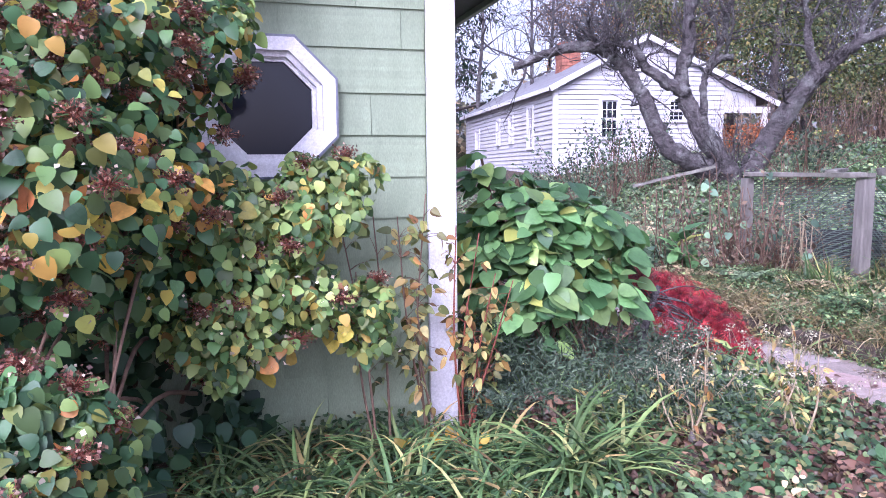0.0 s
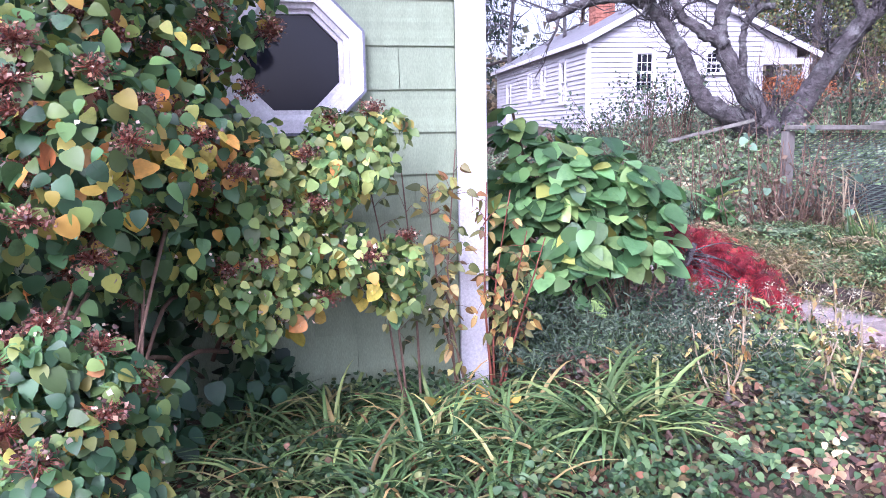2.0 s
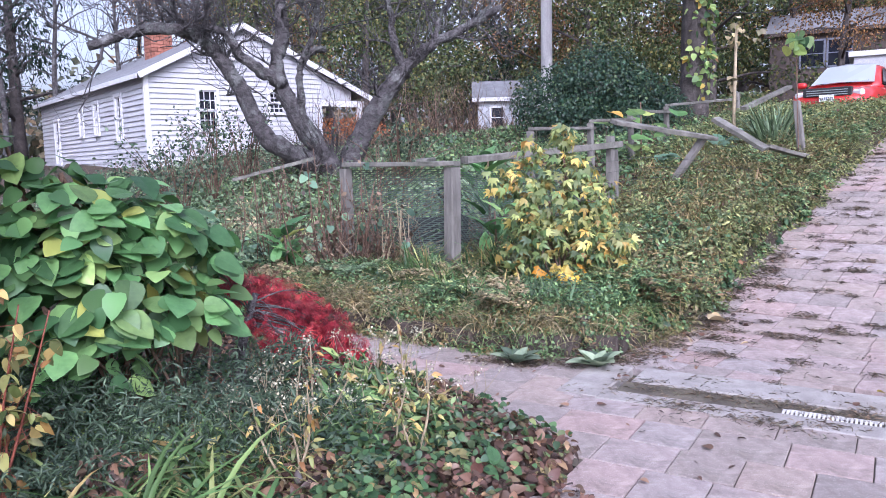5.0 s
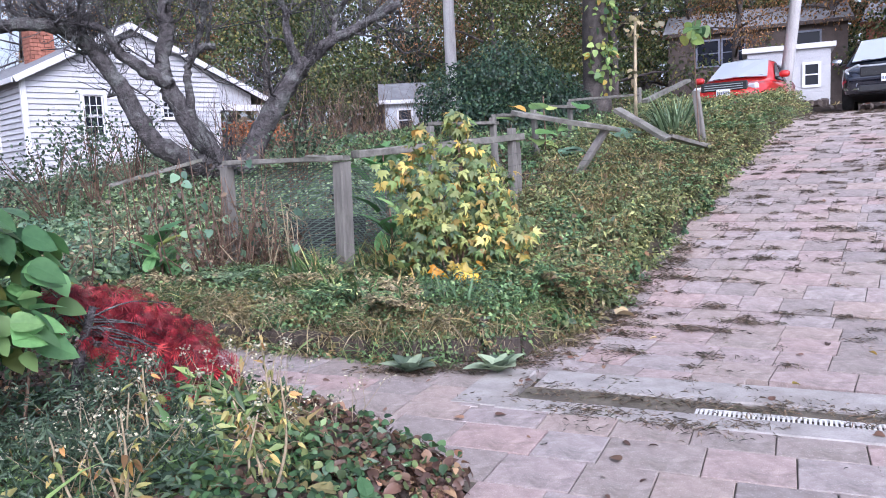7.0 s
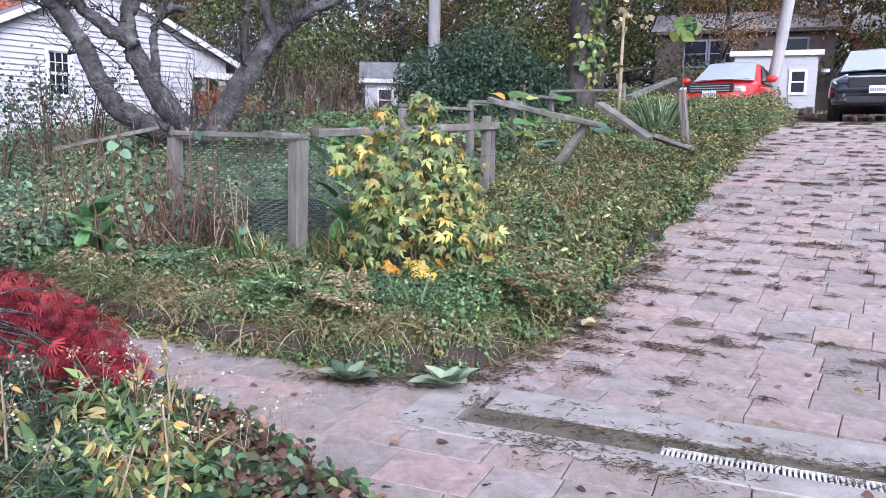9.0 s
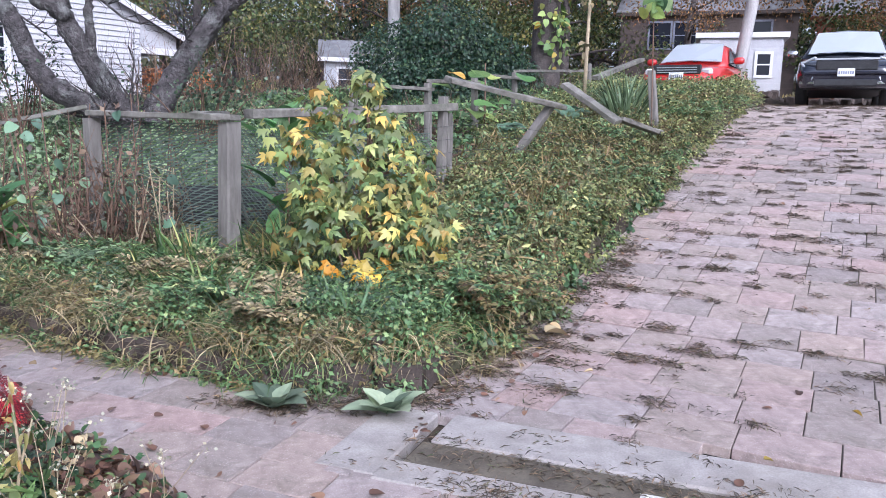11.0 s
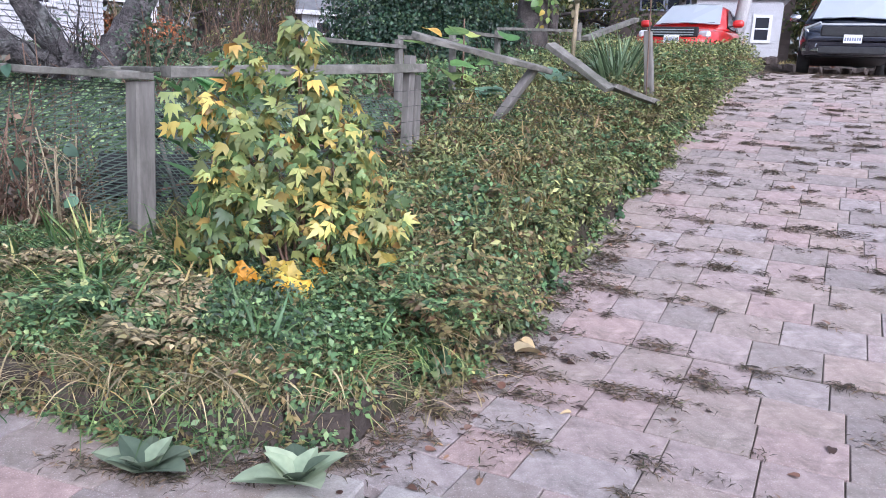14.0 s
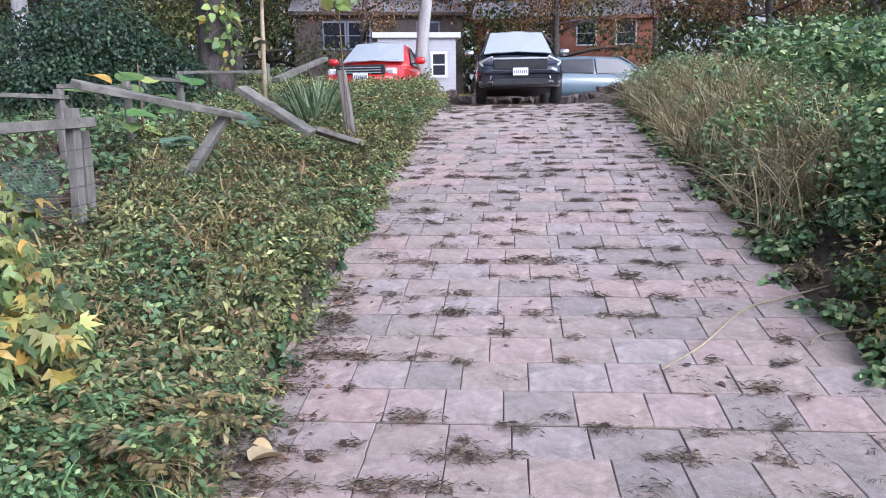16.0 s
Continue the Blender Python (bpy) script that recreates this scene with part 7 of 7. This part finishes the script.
# tall dead stalks and bean vines by the first post
def stalk_clump(x, y, n, h, label, leaves=0, mat="tan_stem", spread=0.28):
    z = gz(x, y)
    o = veg("dead_stalk_clump", (x, y, z), label, "plant", "dead stalk clumps at the fence")
    g, pts = Geo(), []
    for k in range(n):
        b = Vector((rng.normal() * spread, rng.normal() * spread * 0.5, -0.05))
        e = b + Vector((rng.normal() * 0.2, rng.normal() * 0.2, h * rng.uniform(0.35, 1.1)))
        m_ = (b + e) / 2 + Vector(rng.normal(size=3) * 0.03)
        g.tube([b, m_, e], [0.007, 0.006, 0.004], 5)
        for _ in range(7):
            q = b.lerp(e, rng.uniform(0.3, 1.0))
            g.tube([q, q + Vector(rng.normal(size=3) * 0.09)], [0.003, 0.0015], 3)
            pts.append(np.array(q) + rng.normal(size=3) * 0.05)
    tagged(g.make("stalk", M[mat], o), kind="stuff")
    pts = np.array(pts)
    scatter("shrivelled_leaf", leaf_small(0.3), pts, turn_to(unit(len(pts)), unit(len(pts), -0.6)), rng.uniform(0.03, 0.08, len(pts)), M["brown_brush"], o, "", "stuff")
    if leaves:
        q = pts[rng.choice(len(pts), leaves)]
        scatter("foliage", leaf_ovate(0.42, 0.08, 0.2), q, turn_to(np.array((-0.2, -0.7, 0.4)) + rng.normal(size=(leaves, 3)) * 0.4, unit(leaves, -0.8)), rng.uniform(0.06, 0.11, leaves), M["blue_green"], o, "pale heart-shaped bean leaves", "stuff")


stalk_clump(3.5, 8.35, 34, 1.05, "thick clump of dead brown stalks beside the fence post", 14, "stem", 0.24)
stalk_clump(3.3, 8.6, 26, 1.35, "dead brown stalks with dry bean vines", 16, "stem", 0.25)
stalk_clump(3.72, 8.1, 16, 0.85, "short broken tan stalks before the netting", 3, "tan_stem", 0.12)
stalk_clump(2.9, 9.3, 26, 1.2, "thin dark stalks beside the path", 6, "stem", 0.4)


def broad_leaf(name, at, n, size, mat, label, up=0.9, w=0.3, spread=0.1):
    o = veg(name, (at[0], at[1], gz(at[0], at[1])), label, "plant")
    for k in range(n):
        a = 2.4 * k
        hh = at[2] * rng.uniform(0.25, 0.9)
        me = BROAD.setdefault((mat, w), bpy.data.meshes.new("leaf"))
        if not me.vertices:
            t_ = leaf_ovate(w, 0.1, 0.35)
            me.from_pydata([tuple(map(float, v_)) for v_ in t_[0]], [], t_[1])
            me.materials.append(M[mat])
        ob = new("leaf", me)
        ob.parent = o
        head = np.array([[math.cos(a), math.sin(a), up * rng.uniform(0.5, 1.4)]])
        nrm = np.array([[-math.cos(a) * up, -math.sin(a) * up - 0.4, 1.0]])
        s = size * rng.uniform(0.7, 1.15)
        ob.matrix_local = Matrix.LocRotScale(Vector((rng.normal() * spread, rng.normal() * spread, hh)), Matrix(turn_to(nrm, head)[0].tolist()).to_quaternion(), Vector((s, s, s)))
    g = Geo()
    g.tube([(0, 0, -0.05), (0.01, 0, at[2] * 0.5), (0.0, 0.01, at[2] * 0.95)], [0.018, 0.014, 0.008], 6)
    g.make("stem", M["stem"], o)


BROAD = {}
broad_leaf("canna_plant", (5.0, 8.4, 1.15), 14, 0.42, "big_leaf", "tall plant with broad dark green paddle leaves", 1.3, 0.2)
broad_leaf("canna_plant", (4.5, 7.5, 0.7), 12, 0.36, "big_leaf", "tall plant with broad dark green paddle leaves", 1.2, 0.2)
broad_leaf("comfrey_plant", (2.75, 8.9, 0.55), 12, 0.34, "big_leaf", "clump of broad upright green leaves", 1.2, 0.22)
broad_leaf("comfrey_plant", (1.75, 7.2, 0.25), 10, 0.26, "big_leaf", "clump of broad upright green leaves", 0.9, 0.22)
broad_leaf("collard_plant", (2.05, 7.9, 0.2), 9, 0.22, "big_leaf", "low clump of green leaves beside the path", 0.8, 0.3)
broad_leaf("squash_plant", (9.2, 10.4, 1.15), 12, 0.34, "vine_lime", "squash vine with large pale green leaves over the rail", 0.4, 0.42, 0.3)
broad_leaf("squash_plant", (5.9, 8.8, 0.9), 14, 0.28, "blue_green", "squash vine with grey-green leaves behind the shrub", 0.4, 0.42, 0.25)
for x, y in ((9.6, 9.2), (10.3, 9.6), (11.0, 9.7), (11.9, 10.1), (8.6, 9.3)):
    broad_leaf("kale_plant", (x, y, 0.45), 14, 0.22, "blue_green", "blue-green leafy kale plant", 0.7, 0.4, 0.12)
# bean vine on a stake
o = veg("bean_pole", (10.7, 9.83, gz(10.7, 9.83)), "tan garden stake with a withered bean vine", "plant")
g = Geo()
g.tube([(0, 0, -0.1), (0, 0, 1.0), (0.02, 0, 2.1)], [0.035, 0.03, 0.022], 6, 0.2)
g.make("stake", M["tan_stem"], o)
p, r = clump([(0, 0, 1.9, 0.16), (0.1, 0, 2.1, 0.12), (0.45, -0.1, 1.95, 0.1), (0, 0, 1.2, 0.1)], 40)
scatter("foliage", leaf_ovate(0.4), p, r, rng.uniform(0.06, 0.12, len(p)), M["dry_grass"], o, "", "stuff")
o = veg("bean_vine", (9.75, 7.9, gz(9.75, 7.9)), "climbing bean with pale green heart-shaped leaves on a leaning post", "plant")
g = Geo()
g.tube(smooth_path([(0, 0, 0), (-0.08, 0, 0.9), (-0.1, 0.02, 1.75), (-0.02, 0, 2.05)], 4), [0.008] * 13, 5)
g.make("stem", M["stem"], o)
p, r = clump([(-0.12, 0, 1.95, 0.1), (0.05, 0, 1.8, 0.1), (-0.2, 0, 1.75, 0.08)], 14, shell=0.7, face=(-0.6, -0.4, 0.3), spread=0.3)
singles("leaf", leaf_ovate(0.45, 0.08, 0.2), p, r, rng.uniform(0.13, 0.2, 14), M["vine_lime"], o)
for x, y, n_, ln_, mt in ((10.5, 8.9, 90, 0.95, "grey_blade"), (10.9, 9.2, 80, 0.9, "grey_blade"), (4.75, 7.3, 60, 0.6, "daylily"), (4.3, 7.2, 60, 0.55, "daylily"), (3.7, 7.5, 50, 0.5, "daylily")):
    tuft("tall_grass_clump", x, y, n_, ln_, mt, "upright clump of long grassy leaves", "plant", "tall grassy clumps inside the garden", 0.02, (0.15, 0.5))
# pink-leaved plant at the red car, small hoops along the path
for k in range(7):
    g = Geo()
    x, y = 2.55 - 0.17 * k, 9.6 + 0.30 * k
    g.tube([(x + 0.14 * math.cos(a), y - 0.14 * math.cos(a) * 0.5, gz(x, y) + 0.34 * math.sin(a) + 0.05) for a in np.linspace(0, math.pi, 12)], [0.006] * 12, 5)
    tagged(g.make("border_hoop", M["black"]), "black wire hoop of a low garden border", "border edging", "wire hoops of the garden border")
# slanting white timber before the cottage
rail((3.1, 12.5, 1.2), (4.3, 12.2, 1.5), 0.1, 0.05, "slanting pale timber lying in the brush")

# ---- debris on the paving ----
def debris(name, spots, n_each, rr, label):
    pos = []
    for (x, y) in spots:
        k = rng.integers(n_each // 2, n_each)
        u = rng.normal(size=(k, 2)) * np.array((rr * rng.uniform(0.7, 1.5), rr * rng.uniform(0.4, 0.9)))
        a = math.radians(DRIVE_YAW - 90)
        pos.append(np.column_stack([x + u[:, 0] * math.cos(a) - u[:, 1] * math.sin(a), y + u[:, 0] * math.sin(a) + u[:, 1] * math.cos(a)]))
    pos = np.concatenate(pos)
    z = prof(D[0] * pos[:, 0] + D[1] * pos[:, 1]) + rng.uniform(0.002, 0.018, len(pos))
    pos = np.column_stack([pos, z])
    nrm = np.array((0, 0, 1.0)) + rng.normal(size=(len(pos), 3)) * 0.25
    scatter(name, leaf_small(0.06), pos, turn_to(nrm, unit(len(pos))), rng.uniform(0.02, 0.06, len(pos)), M["debris"], None, label, "stuff")


spots = []
for k in range(560):
    s_ = 5.9 + 14.5 * rng.random() ** 0.85
    x, y, _ = sn(4.3 + round((s_ - 4.3) / 0.325) * 0.325 - 0.1625 + rng.normal() * 0.045, rng.uniform(0.02, 3.15))
    spots.append((x, y))
debris("moss_and_needles", spots[:360], 64, 0.027, "small dark tufts of moss and needles in the paver joints")
debris("needle_clots", spots[420:540], 150, 0.05, "dark clots of wet needles on the pavers")
debris("needle_crumbs", [tuple(sn(rng.uniform(4.6, 18), rng.uniform(0.0, 3.1))[:2]) for _ in range(260)], 26, 0.05, "loose crumbs and needles strewn on the pavers")
spots = [tuple(sn(6.2 + 1.1 * k + rng.normal() * 0.3, 2.85 + 0.12 * rng.normal())[:2]) for k in range(16)] + [tuple((R * (-2.1 + 0.2 * k) + Q * (5.40 + 0.05 * rng.normal())).tolist()) for k in range(14)] + [tuple((R * (-1.9 + 0.15 * k) + Q * (5.05 + 0.05 * rng.normal())).tolist()) for k in range(7)] + [(5.0, 5.25), (5.15, 5.2), (4.95, 5.0), (4.5, 5.1), (4.2, 5.05), (3.95, 4.98)]
debris("needle_drifts", spots, 150, 0.085, "brown drifts of pine needles and grit on the pavers")
n = 420
xy = np.array([sn(rng.uniform(4.5, 18), rng.uniform(0, 3.15))[:2] for _ in range(170)] + [sn(rng.uniform(5.2, 9.5), rng.normal(3.0, 0.12))[:2] for _ in range(120)] + [(rng.uniform(1.6, 3.4), rng.uniform(3.2, 8)) for _ in range(130)])
z = np.maximum(prof(D[0] * xy[:, 0] + D[1] * xy[:, 1]), 0) + 0.008
scatter("fallen_leaves", leaf_ovate(0.35, 0.12, 0.25), np.column_stack([xy, z]), turn_to(np.array((0, 0, 1.0)) + rng.normal(size=(n, 3)) * 0.25, unit(n)), rng.uniform(0.025, 0.06, n), M["litter"], None, "brown and tan fallen leaves on the pavers", "stuff")
for x, y, s_, mt in ((5.22, 5.4, 0.17, "dry_leaf"), (5.35, 5.5, 0.12, "dry_leaf"), (7.35, 2.9, 0.1, "dry_leaf"), (5.45, 3.6, 0.05, "yellow_leaf"), (4.6, 3.6, 0.045, "yellow_leaf"), (4.9, 4.75, 0.05, "dry_leaf"), (4.95, 5.2, 0.035, "yellow_leaf")):
    z = float(prof(D[0] * x + D[1] * y)) + 0.015
    t_ = leaf_ovate(0.3, 0.25, 0.2)
    o = put_mesh("fallen_leaf", [tuple(v_ * s_) for v_ in t_[0]], t_[1], M[mt])
    o.matrix_world = pose(x, y, z + 0.02, 0, 0, rng.uniform(0, 360))
    tagged(o, "curled pale fallen leaf on the pavers", "leaf", "pale fallen leaves")
# trailing runner across the drive
for a in ([(8.6, 3.2), (8.2, 3.5), (7.9, 3.7), (7.3, 3.85), (6.9, 4.0)], [(7.9, 3.0), (7.7, 3.25), (7.55, 3.3)]):
    g = Geo()
    ln = smooth_path([(x, y, float(prof(D[0] * x + D[1] * y)) + 0.03) for x, y in a], 6)
    g.tube(ln, [0.007] * len(ln), 5, 0.3)
    tagged(g.make("trailing_runner", M["tan_stem"]), "dry trailing runner lying across the pavers", "runner")

# golden leaves fallen about the foot of the corner stems
p = np.column_stack([rng.normal(0.03, 0.09, 26), rng.normal(3.9, 0.07, 26), 0.09 + 0.12 * rng.random(26)])
scatter("fallen_golden_leaves", leaf_ovate(0.4, 0.1, 0.3), p, turn_to(np.array((0, -0.6, 0.6)) + rng.normal(size=(26, 3)) * 0.4, unit(26)), rng.uniform(0.04, 0.07, 26), M["yellow_leaf"], None, "orange-gold leaves caught at the foot of the corner", "stuff")

for x, y, n_, sz in ((1.95, 3.75, 12, 0.09), (1.5, 3.55, 10, 0.08), (2.2, 4.3, 10, 0.09), (1.1, 3.35, 12, 0.08), (0.6, 3.1, 12, 0.09), (1.75, 4.2, 12, 0.1), (0.2, 3.0, 10, 0.08)):
    broad_leaf("broad_weed", (x, y, 0.1), n_, sz, "ivy" if rng.random() < 0.5 else "herb", "low leafy weed with small oval leaves", 0.5, 0.32, 0.05)
mounds("front_bed_weeds", [(rng.uniform(0.8, 2.35), rng.uniform(3.3, 4.9)) for _ in range(90)], (0.05, 0.13), 0.03, [("ivy", 3, leaf_ovate(0.42, 0.08, 0.2), (0.025, 0.05), "dark green creeping leaves of the front bed"), ("olive_dry", 1.6, SPRIG, (0.03, 0.06), "faded stems in the front bed"), ("litter", 1.6, leaf_ovate(0.35, 0.15, 0.3), (0.03, 0.06), "heaped brown leaves in the front bed"), ("grey_herb", 1.2, SPRIG, (0.02, 0.05), "grey-green weeds of the front bed")], 70)

# arching sprays that break the even surface of the ground cover
def spray(x, y, n, h, mat, label):
    z = gz(x, y)
    o = veg("trailing_spray", (x, y, z), label, "plant", "feathery sprays beside the driveway")
    g, pts, hd = Geo(), [], []
    for k in range(n):
        a = rng.uniform(0, 2 * math.pi)
        out = np.array((math.cos(a), math.sin(a), 0.0)) + np.array((0.25, -0.35, 0))
        b = np.array((rng.normal() * 0.05, rng.normal() * 0.05, 0.05))
        e = b + out * h * rng.uniform(0.5, 1.0) + np.array((0, 0, h * rng.uniform(0.25, 0.8)))
        ln = smooth_path([b, (b + e) / 2 + np.array((0, 0, h * 0.3)), e], 6)
        g.tube(ln, list(np.linspace(0.004, 0.0015, len(ln))), 3)
        for q in ln[3:]:
            for sg in (-1, 1):
                for _ in range(2):
                    pts.append(np.array(q) + rng.normal(size=3) * 0.008)
                    hd.append(np.array((-out[1] * sg, out[0] * sg, 0.2)) + out * 0.6 + rng.normal(size=3) * 0.2)
    tagged(g.make("stem", M["stem"], o), kind="stuff")
    pts = np.array(pts)
    scatter("foliage", leaf_small(0.22), pts, turn_to(np.array((0, -0.2, 1.0)) + rng.normal(size=(len(pts), 3)) * 0.3, np.array(hd)), rng.uniform(0.03, 0.06, len(pts)), M[mat], o, "", "stuff")


for k in range(150):
    s_ = 6.3 + 9.5 * rng.random() ** 1.2
    x, y, _ = sn(s_, rng.uniform(3.25, 5.0))
    spray(x, y, 16, 0.26 + 0.008 * s_, ("olive", "olive", "herb", "olive_dry", "bank_leaf")[int(rng.integers(0, 5))], "arching spray of narrow green and olive leaflets")
for k in range(34):
    y = rng.uniform(5.7, 8.6)
    spray(float(bed_left_edge(y)) + rng.uniform(0.1, 1.9), y, 14, 0.24, ("dry_grass", "grey_blade", "dry_grass", "bank_leaf")[int(rng.integers(0, 4))], "arching spray of narrow green and faded leaflets")
cover("side_mould", ((4, 5.2), (20, 18), lambda x, y: (SN(x, y)[1] > 3.3) & (SN(x, y)[1] < 5.4) & (SN(x, y)[0] > 6.2) & (SN(x, y)[0] < 14)), 5000, "litter", leaf_ovate(0.35, 0.15, 0.3), (0.03, 0.06), "dark leaf mould below the ground cover", (0.0, 0.12), density=1.2)
# dirt and needles gathered along the foot of the bed
foot = np.linspace(0, 1, 44)
dirt = list(zip((np.interp(foot, [0, 0.3, 1], [3.15, 3.95, 7.2]) + rng.normal(size=44) * 0.05).tolist(), (np.interp(foot, [0, 0.3, 1], [5.5, 5.03, 6.25]) + rng.normal(size=44) * 0.05).tolist()))
debris("edge_dirt", dirt, 150, 0.07, "brown needles and dirt gathered along the foot of the bed")
# pale grey-green planting along the far side of the path
mounds("garden_border_plants", [(rng.uniform(1.5, 3.4), rng.uniform(9.0, 14.5)) for _ in range(210)], (0.14, 0.34), 0.22, [("grey_blade", 3, LS, (0.04, 0.09), "pale grey-green leafy planting inside the garden"), ("herb", 2, leaf_ovate(0.42, 0.08, 0.2), (0.04, 0.08), "green leafy planting inside the garden"), ("dry_grass", 1, SPRIG, (0.05, 0.12), "pale dry stems inside the garden"), ("blue_green", 1.5, leaf_ovate(0.42, 0.08, 0.2), (0.04, 0.08), "blue-green leafy planting inside the garden")], 110)
# mixed plants below the big-leaved bush
mounds("bush_foot_plants", [(rng.uniform(0.35, 2.1), rng.uniform(4.2, 5.1)) for _ in range(60)], (0.07, 0.16), 0.12, [("grey_herb", 2, SPRIG, (0.03, 0.07), "feathery grey-green weeds below the bush"), ("herb", 2.5, leaf_small(0.26), (0.03, 0.06), "green weeds below the bush"), ("daylily", 1.5, leaf_small(0.12), (0.08, 0.16), "yellowing strap leaves below the bush"), ("litter", 1, leaf_ovate(0.35, 0.15, 0.3), (0.03, 0.06), "brown leaves caught below the bush")], 90)
# heaped dead leaves at the rim of the front bed
rim = [(float(front_bed_edge(y_)) - abs(rng.normal()) * 0.28, y_) for y_ in rng.uniform(3.2, 6.2, 110)]
mounds("heaped_leaves", rim, (0.05, 0.12), 0.0, [("litter", 4, leaf_ovate(0.38, 0.15, 0.35), (0.035, 0.07), "heaped wine-brown dead leaves at the rim of the bed"), ("dry_leaf", 0.6, leaf_ovate(0.38, 0.15, 0.35), (0.03, 0.05), "tan dead leaves at the rim of the bed")], 42)
# dead stalks with tan seed stems in the front bed
for x, y in ((1.5, 4.45), (1.25, 4.0), (2.05, 4.75), (1.75, 4.0)):
    stalky("yellowing_weed", (x, y), [(x + rng.normal() * 0.08, y + rng.normal() * 0.08, 0.07 + h_) for h_ in (0.42, 0.5, 0.36)], "slender yellowing weed with narrow leaves", "tan_stem", "fading_leaf", 16, 0.045, spread=0.08, shape=leaf_ovate(0.2, 0.08, 0.3), low=0.15)

# ---- pavers laid last ----
SHAPES = {}
near = {"d": sorted([j for j in paver_jobs if j[0] == "d"], key=lambda j: j[8])[:300], "p": sorted([j for j in paver_jobs if j[0] == "p"], key=lambda j: j[8])[:300]}
chosen = {id(j) for k in near for j in near[k]}
rest_geo = {"d": Geo(), "p": Geo()}
for j in paver_jobs:
    kind_, x, y, z, ln, dp, yaw, tilt, _ = j
    m = pose(x, y, z - 0.004 * rng.random(), 0, 0, yaw) @ pose(0, 0, 0, -tilt + rng.normal() * 0.45, rng.normal() * 0.45, rng.normal() * 0.35)
    key = (round(ln, 2), dp)
    if key not in SHAPES:
        SHAPES[key] = paver_mesh("paver", *key)
    if id(j) in chosen:
        o = new("paver", SHAPES[key])
        o.parent = drive if kind_ == "d" else patio
        o.matrix_world = m
    else:
        g = rest_geo[kind_]
        b = len(g.v)
        g.v += [m @ v_.co for v_ in SHAPES[key].vertices]
        g.f += [tuple(b + i for i in f_.vertices) for f_ in SHAPES[key].polygons]
for k, par in (("d", drive), ("p", patio)):
    if rest_geo[k].v:
        tagged(rest_geo[k].make("paver", M["paver"], par, "", False), kind="stuff")
